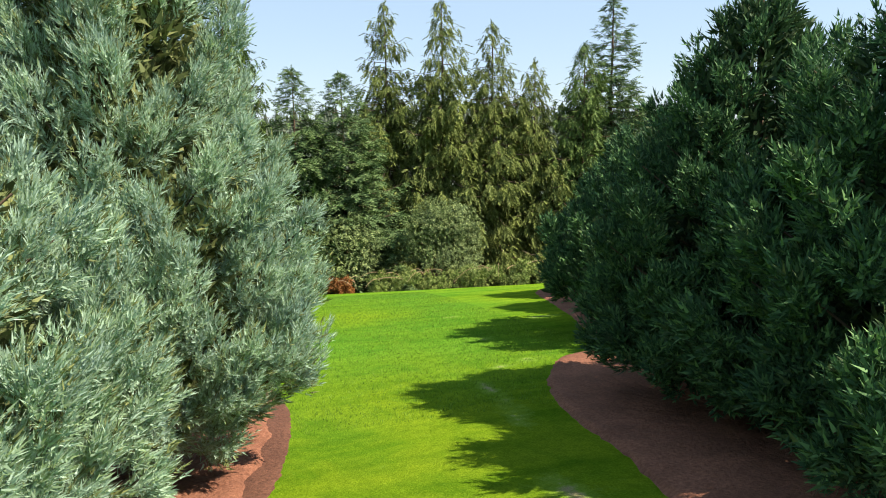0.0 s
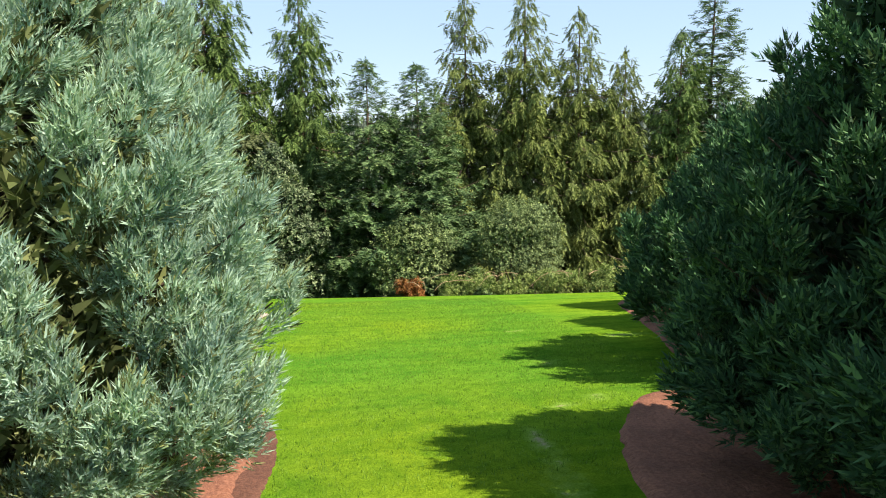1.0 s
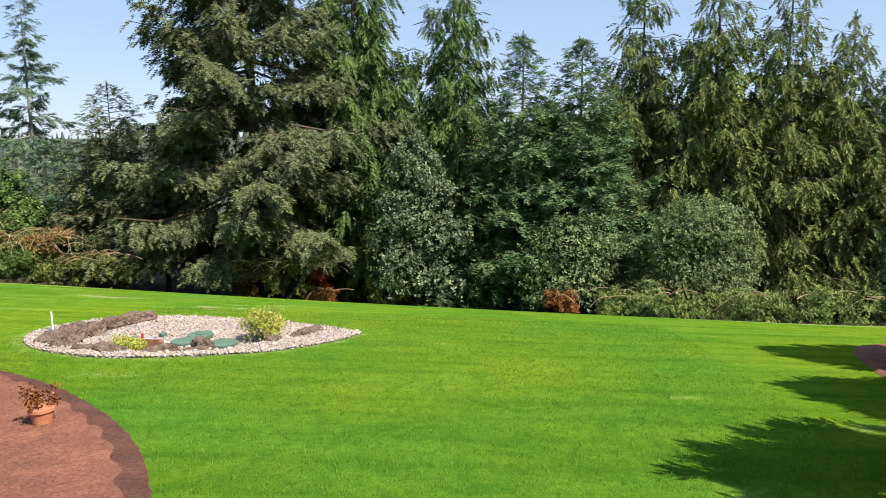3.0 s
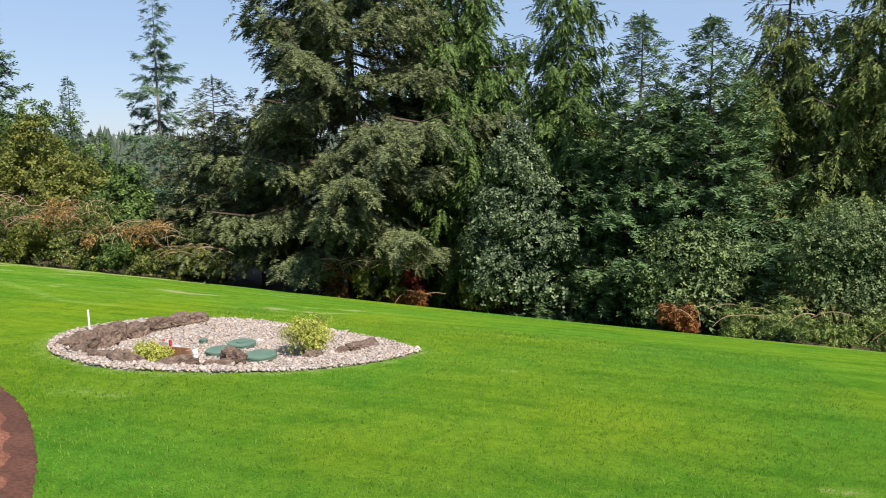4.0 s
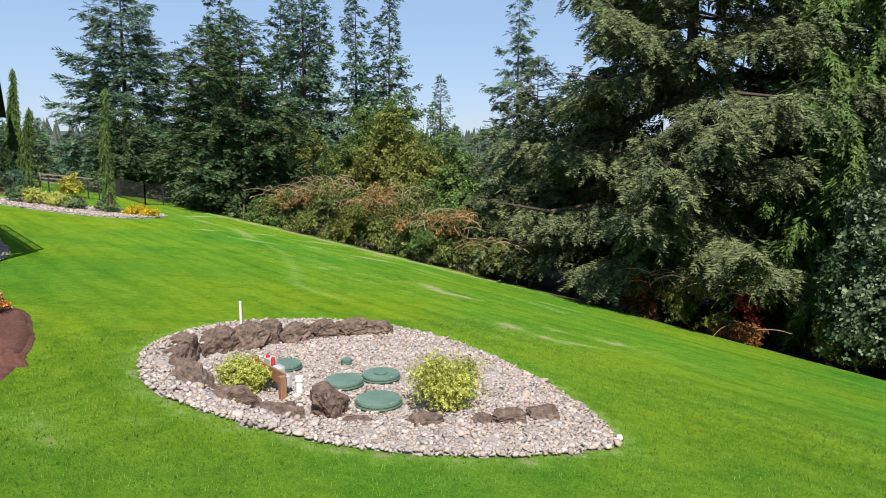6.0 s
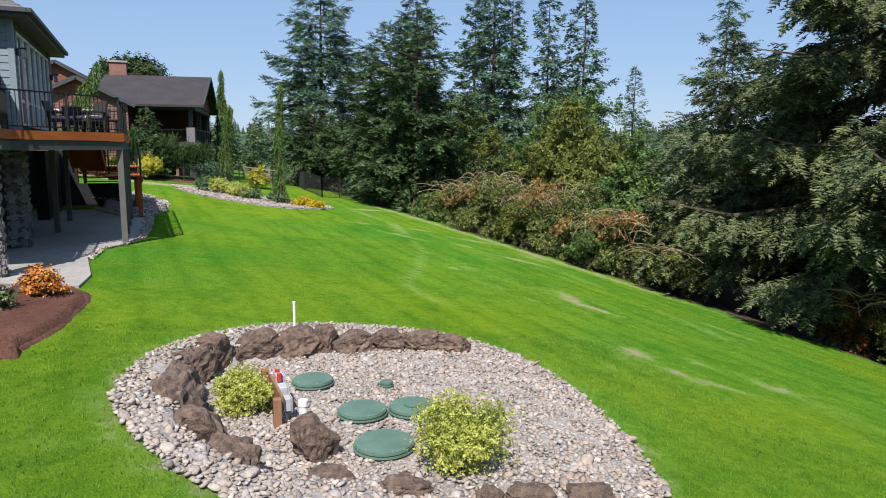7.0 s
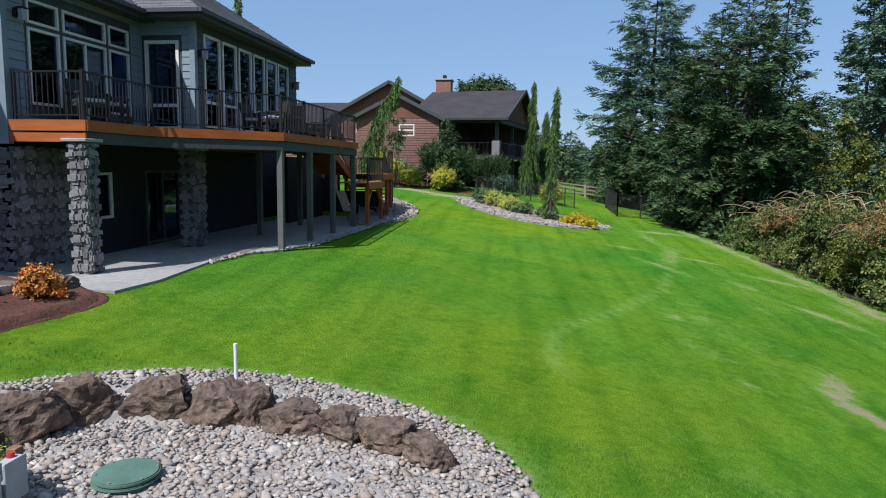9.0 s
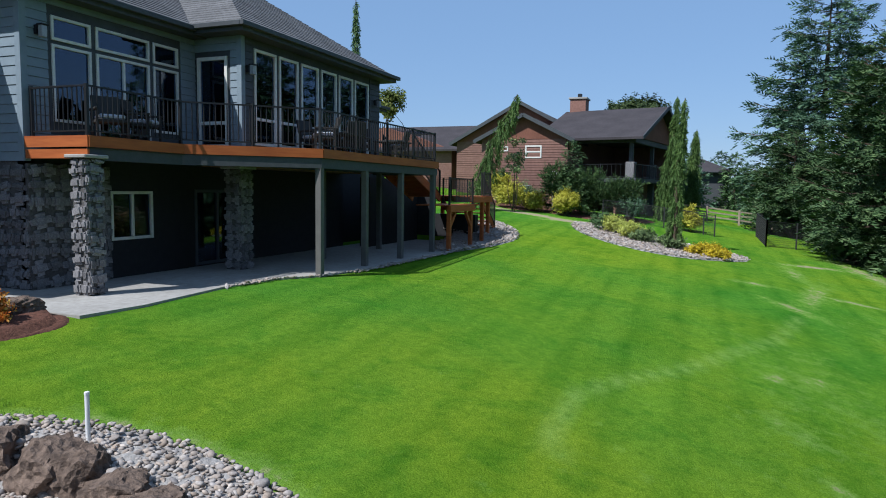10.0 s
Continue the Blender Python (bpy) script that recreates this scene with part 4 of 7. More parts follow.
conifer(-14.6, 49.6, 33, 9.4, M_FIR_OLIVE, 21, "large dark Douglas fir with a thick trunk", base=0.12, boughs=11, size=0.5, droop=0.12, ragged=0.42, girth=0.014, power=0.6, hang=0.6, bare=0.5, thin=0.4, thin_from=0.36, fill=0.25, twig=0.26, step=0.16)
cedar(-8.8, 52.5, 25, 5.6, M_CEDAR_GREEN, 22, "tall green western red cedar", power=0.62, thin=0.15)
cedar(-2.4, 54, 22.4, 5.2, M_CEDAR_GREEN, 23, "tall pointed green western red cedar", power=0.68, thin=0.15)
conifer(2.2, 48.6, 16.2, 4.8, M_FIR, 24, "young bluish fir with a slender tip", boughs=15, droop=0.0, power=0.84, ragged=0.3, base=0.02, fill=0.8)
conifer(5.6, 49.3, 16.2, 5.6, M_FIR, 25, "young green fir with a slender tip", boughs=15, droop=0.0, power=0.84, ragged=0.3, base=0.02, fill=0.8)
conifer(-0.8, 47.6, 8.5, 3.6, M_FIR_DARK, 32, "low dark fir under taller trees", boughs=9, droop=0.1, fill=0.8)
cedar(9.9, 55, 22.9, 4.2, M_CEDAR, 26, "tall olive western red cedar with a ragged tip", 0.5, thin=0.4)
cedar(14.2, 53.5, 23.0, 4.7, M_CEDAR, 27, "tall dense olive western red cedar", 0.35, thin=0.2)
cedar(18.4, 53.5, 21.4, 4.2, M_CEDAR, 28, "olive western red cedar with a pointed tip", 0.4, thin=0.3)
cedar(22.3, 54, 18.6, 4.6, M_CEDAR, 29, "broad olive western red cedar")
conifer(30.5, 56, 25, 6.6, M_FIR, 30, "tall Douglas fir behind the cedars", boughs=7, size=0.85, droop=0.05, fill=0.6)
cedar(26.6, 53.5, 20, 4.6, M_CEDAR_GREEN, 31, "green western red cedar")
broadleaf(-3.9, 46.2, [(0, 0, 2.2, 2.6, 2.2, 1.6), (-1.2, -0.4, 3.6, 1.5, 1.4, 1.0), (1.3, -0.5, 4.2, 1.6, 1.4, 1.1), (-0.3, 0, 5.6, 1.9, 1.7, 1.3), (0.9, 0.2, 6.6, 1.3, 1.2, 1.0), (-0.1, 0, 8.0, 1.3, 1.2, 1.3), (0.1, 0, 9.2, 0.6, 0.6, 0.8)], 9500, M_MAPLE, 41, "dark maple with pale grey-green leaves", "maple_tree", size=0.36)
broadleaf(11.3, 43.8, [(0, 0, 3.0, 2.5, 2.3, 2.8), (0.2, 0, 4.7, 2.0, 1.9, 1.6), (-1.1, -0.3, 3.9, 1.3, 1.3, 1.4), (1.2, -0.3, 2.6, 1.4, 1.3, 1.6)], 8000, M_SHRUB, 42, "large rounded green shrub at the wood edge", "round_shrub", "shrub", size=0.3, shape=SPRIG_FINE)
broadleaf(5.0, 44.8, [(0, 0, 2.6, 2.3, 1.6, 2.6), (-1.2, 0, 1.7, 1.6, 1.3, 1.7)], 3600, M_SHRUB, 43, "green wild shrub below young firs", "wild_shrub", "shrub", size=0.32)

# ---- the wood towards the valley ----
conifer(-24.0, 49.0, 13.0, 5.4, M_FIR_OLIVE, 51, "broad dark fir beside the great fir", boughs=9, size=0.55, droop=0.12, base=0.16, power=0.7, hang=0.3, fill=0.8)
conifer(-20.0, 47.6, 9.0, 4.6, M_FIR_OLIVE, 52, "low spreading dark fir above brambles", boughs=12, size=0.55, droop=0.15, power=0.5, base=0.34, hang=0.3, fill=0.6)
conifer(-50.2, 75.3, 29, 3.6, M_FIR_BLUE, 53, "tall thin fir with a sparse crown", base=0.3, boughs=4.5, size=0.8, droop=0.2, ragged=0.55, bark=M_BARK_PALE, girth=0.01, fill=0.1, power=0.6, hang=0.4)
conifer(-45.4, 40.4, 14.6, 6.6, M_FIR_DARK, 54, "dense dark green fir at the lawn's end", boughs=10, droop=0.08, power=0.65, ragged=0.3, fill=0.9)
conifer(-49.8, 39.8, 14.0, 5.6, M_FIR_DARK, 55, "dense dark green fir at the lawn's end", boughs=9, droop=0.08, power=0.65, ragged=0.3, fill=0.9)
conifer(-66, 38.2, 22, 8.4, M_FIR_BLUE, 56, "tall bluish Douglas fir", boughs=7, size=0.9, droop=0.05, ragged=0.3, fill=0.8, step=0.26, twig=0.5)
conifer(-57.8, 35.5, 7.2, 3.4, M_FIR_DARK, 57, "bushy dark conifer by the fence", boughs=12, droop=-0.2, power=0.5, fill=0.6)
for k, (px, py, ph, pr) in enumerate(((-74.3, 61.9, 34, 5.5), (-79, 67, 30, 4), (-76, 70.8, 31, 4.5), (-77.5, 77.5, 33, 5), (-83, 55, 31, 5), (-88, 66, 32, 5))):
    conifer(px, py, ph, pr * 0.85, M_FIR_BLUE, 60 + k, "tall sparse Douglas fir beyond the wood edge", base=0.16, boughs=5.0, size=0.95, droop=0.12, ragged=0.45, power=0.65, fill=0.3, group="tall far firs", girth=0.011, shape=SPRAY_FAR, hang=0.35, step=0.3, twig=0.5)
conifer(-57.4, 70, 16.5, 3.6, M_FIR_BLUE, 68, "young bluish fir in the valley", boughs=7, size=0.6, shape=SPRAY_FAR, step=0.3)
for k, (px, py, w, hh) in enumerate(((-42.8, 52, 4.5, 10.6), (-48.5, 57, 5, 12.5), (-37, 51, 4, 7.5), (-32.5, 50.5, 3.8, 7.2), (-41.3, 57, 5, 9), (-52, 48, 4.5, 9.5), (-28, 54, 4, 8.5), (-60, 60, 6, 12))):
    rl = np.random.RandomState(70 + k)
    lobes = [(0, 0, hh * 0.35, w * 0.8, w * 0.8, hh * 0.33)] + [(rl.uniform(-0.55, 0.55) * w, rl.uniform(-0.55, 0.4) * w, hh * rl.uniform(0.35, 0.72), w * rl.uniform(0.3, 0.45), w * 0.4, hh * rl.uniform(0.13, 0.24)) for _ in range(8)] + [(0, 0, hh * 0.84, w * 0.3, w * 0.3, hh * 0.15)]
    broadleaf(px, py, lobes, 3400, M_LIME if k in (0, 2, 5) else M_CEDAR_GREEN, 80 + k,
              "yellowish green broadleaf tree beyond the brambles" if k in (0, 2, 5) else "green broadleaf tree beyond the brambles", size=0.5)


def bramble(x, y, w, d, h, seed, label, dead=0.3, n=2600, mat=None, leaf=0.2):
    """A mound of brambles: leaves over a lumpy heap, fresh ones in front, arching canes, some of them dead, a dry crest."""
    rng = np.random.RandomState(seed)
    b = tagged(root("bramble", x, y), label, "bramble", "brambles at the wood edge")
    lobes = [(rng.uniform(-0.5, 0.5) * w, rng.uniform(-0.45, 0.3) * d, h * (0.1 + 0.68 * (k / 13)), w * rng.uniform(0.14, 0.26), d * rng.uniform(0.18, 0.34), h * rng.uniform(0.1, 0.2)) for k in range(14)]
    leafy_crown(b, lobes, n, mat or M_BRAMBLE, seed, leaf, SPRIG, 0.4, 0.2)
    if dead > 0.3 and h > 2.5:
        dry = [(rng.normal(0, 0.2) * w, rng.uniform(-0.45, 0.1) * d, h * rng.uniform(0.5, 0.9), w * rng.uniform(0.1, 0.22), d * 0.28, h * rng.uniform(0.06, 0.13)) for k in range(7)]
        leafy_crown(b, dry, n // 5, M_BRAMBLE_TAN, seed + 1, leaf * 0.9, SPRIG, 0.5, 0.1, "dry_foliage")
    canes = []
    for _ in range(int(8 + 55 * dead) if h > 2 else 5):
        a = rng.uniform(0, 6.28)
        s = np.array([(rng.normal(0, 0.1) + (-0.2, 0.25)[rng.randint(2)]) * w, rng.uniform(-0.5, 0.2) * d, h * rng.uniform(0.7, 0.97)])
        q = np.linspace(0, 1, 8)
        reach = rng.uniform(0.5, 2.2)
        P = s + np.stack([np.cos(a) * reach * q, np.sin(a) * reach * 0.7 * q - 0.2 * q, 0.2 * np.sin(q * rng.uniform(2.2, 3.6)) - rng.uniform(0.0, 0.5) * q * q], -1)
        canes.append(tube_arrays(P, np.linspace(0.022, 0.009, 8), 3))
    V, F = join_arrays(canes)
    tagged(mesh_object("cane_tangle", V, F, M_CANE, b, "dry tan canes"), kind="stuff")
    return b


for k, (bx, w, d, h, dead, m) in enumerate(((-39.6, 3.0, 2.4, 1.9, 0.1, M_CEDAR_GREEN), (-37.0, 4.0, 3.2, 3.1, 0.5, M_BRAMBLE), (-34.0, 4.2, 3.6, 4.1, 0.6, M_BRAMBLE), (-31.4, 3.2, 2.6, 2.9, 0.3, M_LIME),
                                              (-29.0, 4.4, 3.8, 4.2, 0.7, M_BRAMBLE), (-26.2, 3.4, 2.8, 2.9, 0.5, M_CEDAR_GREEN), (-23.8, 3.6, 3.0, 3.4, 0.4, M_BRAMBLE), (-21.4, 2.6, 2.2, 2.2, 0.3, M_LIME))):
    bramble(bx, float(lawn_edge(bx)) + 0.75 + d * 0.35, w * 1.1, d * 1.1, h, 100 + k, "tangled bramble mound with dry tan canes" if dead > 0.35 else "green bramble mound at the lawn's edge", dead, 3600, m, 0.23)
for k, (bx, w, d, h, m) in enumerate(((-10.8, 2.2, 1.2, 2.4, M_LIME), (-9.2, 1.6, 0.8, 0.8, M_RUST), (-5.4, 1.8, 1.2, 1.9, M_LIME), (4.5, 1.6, 1.2, 1.3, M_RUST), (7.2, 2.2, 1.3, 1.5, M_BRAMBLE_FRESH), (9.6, 3.0, 1.4, 1.4, M_BRAMBLE_FRESH), (12.6, 3.4, 1.4, 1.5, M_BRAMBLE_FRESH), (15.8, 3.6, 1.6, 1.6, M_BRAMBLE_FRESH), (19, 3.6, 1.6, 1.8, M_BRAMBLE_FRESH))):
    bramble(bx, float(lawn_edge(bx)) + 0.9, w, d, h, 120 + k, "low bramble at the foot of the trees", 0.12, 1500, m, 0.17)
bramble(-9.4, 46.0, 0.9, 0.8, 3.0, 131, "dark red climbing foliage between fir and maple", 0.1, 420, M_RED, 0.16)
bramble(-13.4, 44.6, 1.5, 1.0, 2.3, 132, "withered rust-brown foliage below the great fir", 0.3, 520, M_RUST, 0.18)

for k, (px, py, ph) in enumerate(((-33, 54.5, 9.5), (-37.5, 57, 9.0), (-29, 51.5, 9.0), (-46, 62, 10))):
    conifer(px, py, ph, 3.2, M_FIR if k % 2 else M_FIR_BLUE, 140 + k, "young fir among broadleaf trees", boughs=9, size=0.6, step=0.26)

def disc_bm(r, z0, z1, n=32, bevel=0.012, r_top=None):
    bm = bmesh.new()
    bmesh.ops.create_cone(bm, cap_ends=True, segments=n, radius1=r, radius2=r if r_top is None else r_top, depth=z1 - z0)
    bmesh.ops.translate(bm, verts=bm.verts[:], vec=(0, 0, (z0 + z1) / 2))
    if bevel:
        bmesh.ops.bevel(bm, geom=[e for e in bm.edges if abs(e.verts[0].co.z - e.verts[1].co.z) < 1e-6], offset=bevel, segments=2, affect="EDGES")
    return bm


# ---- the house with its raised deck ----
def thing(name, label, category, group="", loc=(0, 0, 0), kind=""):
    e = new(name)
    e.location = loc
    return tagged(e, label, category, group, kind)


PATIO_Z, DECK_Z, EAVE_Z = 0.92, 4.05, 7.1
STONE_MESHES = []


def stone_meshes():
    """Six rounded field stones about one unit wide and flat at the back."""
    rng = np.random.RandomState(5)
    for k in range(6):
        bm = bmesh.new()
        bmesh.ops.create_cube(bm, size=1.0)
        bmesh.ops.bevel(bm, geom=bm.edges[:], offset=0.26, segments=2, affect="EDGES")
        for v in bm.verts:
            v.co += Vector(rng.normal(0, 0.035, 3))
        me = bpy.data.meshes.new("stone")
        bm.to_mesh(me)
        bm.free()
        me.materials.append(M_STONE)
        STONE_MESHES.append(me)


stone_meshes()


def stone_face(parent, origin, along, width, z0, z1, seed, size=0.24, normal=None):
    """Field stones laid up in uneven rows on one face."""
    rng = np.random.RandomState(seed)
    o, a = Vector(origin), Vector(along).normalized()
    n = Vector(normal).normalized()
    turn = Matrix((a, n, Vector((0, 0, 1)))).transposed().to_4x4()
    z = z0
    while z < z1 - 0.05:
        h = min(size * rng.uniform(0.65, 1.3), z1 - z)
        u = 0.0
        while u < width - 0.03:
            w = min(size * rng.uniform(0.6, 1.6), width - u)
            if width - u - w < 0.07:
                w = width - u
            hh = h * rng.uniform(0.82, 1.1)
            st = new("stone", STONE_MESHES[rng.randint(6)])
            st.parent = parent
            st.matrix_basis = Matrix.Translation(o + a * (u + w / 2) + Vector((0, 0, z + h / 2 + rng.uniform(-0.02, 0.02))) + n * rng.uniform(-0.015, 0.025)) @ turn @ \
                pose(0, 0, 0, 0, rng.uniform(-13, 13), 0) @ Matrix.Diagonal((w * 0.97, 0.12, hh * 0.96, 1))
            u += w
        z += h


def stone_pillar(x, y, w, z0, z1, seed):
    p = thing("stone_pillar", "grey field stone pillar with a cut cap carrying the deck", "pillar", "stone pillars")
    part("core", box_bm([(x - w / 2, x + w / 2, y - w / 2, y + w / 2, z0, z1)]), M_MORTAR, p)
    part("cap", box_bm([(x - w / 2 - 0.1, x + w / 2 + 0.1, y - w / 2 - 0.1, y + w / 2 + 0.1, z1, z1 + 0.07)], 0.015), M_CONCRETE, p, "pale cut stone cap")
    h = w / 2
    stone_face(p, (x + h, y - h - 0.03, 0), (0, 1, 0), w + 0.06, z0, z1, seed, normal=(1, 0, 0))
    stone_face(p, (x - h - 0.03, y + h, 0), (1, 0, 0), w + 0.06, z0, z1, seed + 1, normal=(0, 1, 0))
    return p


def cut(u0, u1, holes):
    """The stretches of [u0, u1] that are outside the holes."""
    out, a = [], u0
    for h0, h1 in sorted(holes):
        if h0 > a:
            out.append((a, min(h0, u1)))
        a = max(a, h1)
    if a < u1:
        out.append((a, u1))
    return [(p, q) for p, q in out if q - p > 0.02]


def wall(parent, horiz, at, u0, u1, z0, z1, openings, thick=0.2, sign=1, lap=0.19, mat=None, boards=True, name="wall", core=None):
    """A wall in the plane x = at or y = at, with real openings (u0, u1, z0, z1) and lapped boards on its outer face."""
    us = sorted({u0, u1, *[min(max(v, u0), u1) for o in openings for v in o[:2]]})
    zs = sorted({z0, z1, *[min(max(v, z0), z1) for o in openings for v in o[2:]]})

    def as_box(a, b, lo, hi, d0, d1):
        e0, e1 = sorted((at + sign * d0, at + sign * d1))
        return (a, b, e0, e1, lo, hi) if horiz == "x" else (e0, e1, a, b, lo, hi)

    def solid(p, q):
        if not (0 <= p < len(us) - 1 and 0 <= q < len(zs) - 1):
            return False
        u, z = (us[p] + us[p + 1]) / 2, (zs[q] + zs[q + 1]) / 2
        return not any(o[0] < u < o[1] and o[2] < z < o[3] for o in openings)

    bm, made = bmesh.new(), {}

    def corner(p, q, back):
        if (p, q, back) not in made:
            e = at - sign * thick * back
            made[p, q, back] = bm.verts.new((us[p], e, zs[q]) if horiz == "x" else (e, us[p], zs[q]))
        return made[p, q, back]

    for p in range(len(us) - 1):
        for q in range(len(zs) - 1):
            if solid(p, q):
                for back in (0, 1):
                    bm.faces.new([corner(*c, back) for c in ((p, q), (p + 1, q), (p + 1, q + 1), (p, q + 1))])
                for step_p, step_q, c, d in ((-1, 0, (p, q), (p, q + 1)), (1, 0, (p + 1, q), (p + 1, q + 1)), (0, -1, (p, q), (p + 1, q)), (0, 1, (p, q + 1), (p + 1, q + 1))):
                    if not solid(p + step_p, q + step_q):
                        bm.faces.new([corner(*c, 0), corner(*d, 0), corner(*d, 1), corner(*c, 1)])
    bmesh.ops.recalc_face_normals(bm, faces=bm.faces[:])
    w = part(name, bm, core or M_DARKTRIM, parent)
    if boards:
        z = z0
        while z < z1 - 0.02:
            hi = min(z + lap, z1)
            for a, b in cut(u0, u1, [(o[0] - 0.09, o[1] + 0.09) for o in openings if o[2] - 0.09 < hi - 1e-3 and o[3] + 0.09 > z + 1e-3]):
                bm = box_bm([as_box(a, b, z, hi - 0.006, 0.002, 0.012)])
                for v in bm.verts:
                    low = v.co.z < (z + hi) / 2
                    d = (v.co.y - at) * sign if horiz == "x" else (v.co.x - at) * sign
                    if d > 0.006 and low:
                        if horiz == "x":
                            v.co.y += sign * 0.016
                        else:
                            v.co.x += sign * 0.016
                part("board", bm, mat or M_SIDING, w)
            z += lap
    return w


def window(parent, horiz, at, u0, u1, z0, z1, sign=1, bars=(), rails=(), width=0.06, name="window", mat=None):
    """A vinyl window: frame, bars across it, and one pane."""
    def b(a, c, lo, hi, d0, d1):
        e0, e1 = sorted((at + sign * d0, at + sign * d1))
        return (a, c, e0, e1, lo, hi) if horiz == "x" else (e0, e1, a, c, lo, hi)

    f = [b(u0, u0 + width, z0, z1, -0.08, 0.035), b(u1 - width, u1, z0, z1, -0.08, 0.035),
         b(u0 + width, u1 - width, z0, z0 + width, -0.08, 0.035), b(u0 + width, u1 - width, z1 - width, z1, -0.08, 0.035)]
    f += [b(q - width / 2, q + width / 2, z0 + width, z1 - width, -0.06, 0.025) for q in bars]
    f += [b(u0 + width, u1 - width, q - width / 2, q + width / 2, -0.055, 0.02) for q in rails]
    e = part(name, box_bm(f, 0.004), mat or M_WHITE, parent, "white vinyl window frame with dark glass")
    g = part("pane", box_bm([b(u0 + width, u1 - width, z0 + width, z1 - width, -0.03, -0.02)]), M_GLASS, e, "dark reflecting glass")
    g.visible_shadow = False
    return e


house = thing("house", "two-storey blue-grey house with stone base and hip roof", "house")
# upper storey
W_L = [(-15.95, -14.98, 4.4, 6.0), (-15.95, -14.98, 6.08, 6.58), (-17.62, -16.08, 4.1, 6.0), (-17.62, -16.08, 6.08, 6.58), (-18.58, -17.74, 4.4, 6.0), (-18.58, -17.74, 6.08, 6.58)]
wall(house, "y", -14.3, 5.0, 17.2, 3.55, EAVE_Z, [])
wall(house, "x", 17.2, -19.2, -14.3, 3.75, EAVE_Z, W_L)
for o in W_L:
    window(house, "x", 17.2, o[0], o[1], o[2], o[3], bars=(-16.85,) if o[2] == 4.1 else ())
DOOR = (17.3, 18.28, 4.1, 6.46)
wall(house, "y", -19.2, 17.2, 18.7, 3.75, EAVE_Z, [DOOR])
window(house, "y", -19.2, *DOOR, rails=(4.75,), width=0.09, name="glazed_door")
SIX = [(-20.7, -19.72), (-21.78, -20.83), (-22.88, -21.93), (-23.95, -23.03), (-25.03, -24.1), (-26.15, -25.15)]
six = [(a, b, 4.2, 6.73) for a, b in SIX]
wall(house, "x", 18.7, -27.0, -19.2, 3.75, EAVE_Z, six, mat=M_DARKTRIM)
for a, b, lo, hi in six:
    window(house, "x", 18.7, a, b, lo, hi, rails=(4.9,), width=0.075)
wall(house, "y", -27.0, 12.0, 18.5, 3.75, EAVE_Z, [], sign=-1)
wall(house, "x", 15.6, -32.5, -27.2, 3.2, EAVE_Z - 0.5, [])
wall(house, "y", -32.5, 6.0, 15.6, 1.0, EAVE_Z - 0.5, [], sign=-1, boards=False, core=M_SIDING)
# a wing out of view, added to cast the shadow on the stone base
wall(house, "x", 15.4, -14.1, -10.2, 0.6, EAVE_Z, [], boards=False, core=M_SIDING)
wall(house, "y", -10.2, 5.0, 15.2, 0.6, EAVE_Z, [], boards=False, core=M_SIDING)
# corner boards
for k, (x0, x1, y0, y1) in enumerate(((-14.42, -14.27, 17.08, 17.23), (-19.32, -19.165, 18.58, 18.735))):
    part("corner_board", box_bm([(x0, x1, y0, y1, 3.55 if k == 0 else 3.75, EAVE_Z)], 0.004), M_SIDING, house)
# lower storey: stone faced beside the deck; behind it dark paint deepened as shade
BW = (-17.62, -16.35, 1.8, 2.95)
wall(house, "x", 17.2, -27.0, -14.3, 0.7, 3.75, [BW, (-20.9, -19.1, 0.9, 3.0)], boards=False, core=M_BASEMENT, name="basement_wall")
window(house, "x", 17.2, *BW, bars=(-17.0,), width=0.07)
window(house, "x", 17.2, -20.9, -19.1, 0.95, 3.0, bars=(-20.0,), width=0.08, mat=M_DARKTRIM, name="sliding_door")
base = wall(house, "y", -14.3, 5.0, 17.2, 0.6, 3.55, [], boards=False, core=M_MORTAR, name="stone_base")
stone_face(base, (-14.3, 12.6, 0), (0, 1, 0), 4.66, 0.9, 3.5, 71, 0.3, (1, 0, 0))
facing = part("stone_facing", box_bm([(-16.3, -14.3, 17.2, 17.28, 0.7, 3.5)]), M_MORTAR, house)
stone_face(facing, (-16.3, 17.28, 0), (1, 0, 0), 2.0, 0.9, 3.5, 73, 0.3, (0, 1, 0))
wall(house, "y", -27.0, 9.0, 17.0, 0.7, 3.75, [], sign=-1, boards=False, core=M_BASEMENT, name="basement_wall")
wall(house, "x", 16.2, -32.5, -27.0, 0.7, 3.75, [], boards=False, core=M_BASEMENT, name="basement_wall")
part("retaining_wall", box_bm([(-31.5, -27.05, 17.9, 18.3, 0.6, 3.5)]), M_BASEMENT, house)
# inside: floors and a back wall, most coloured near black as indoor shade
part("inner_floor", box_bm([(-27, -14.5, 6, 17.0, 3.62, 3.74), (-26.9, -19.4, 17.0, 18.5, 3.62, 3.74)]), M_POSTWOOD, house)
part("inner_wall", box_bm([(-27, -14.5, 11.9, 12.0, 0.9, EAVE_Z)]), M_ROOMSHADE, house)
part("inner_ceiling", box_bm([(-27, -14.5, 6, 17.0, EAVE_Z - 0.12, EAVE_Z - 0.06)]), M_ROOMSHADE, house)
part("basement_floor", box_bm([(-27, -14.5, 12.0, 17.0, 0.85, 0.93)]), M_ROOMSHADE, house)
part("rear_wall", box_bm([(-32.5, -14.3, 5.0, 5.2, 0.7, EAVE_Z - 0.5)]), M_SIDING, house)


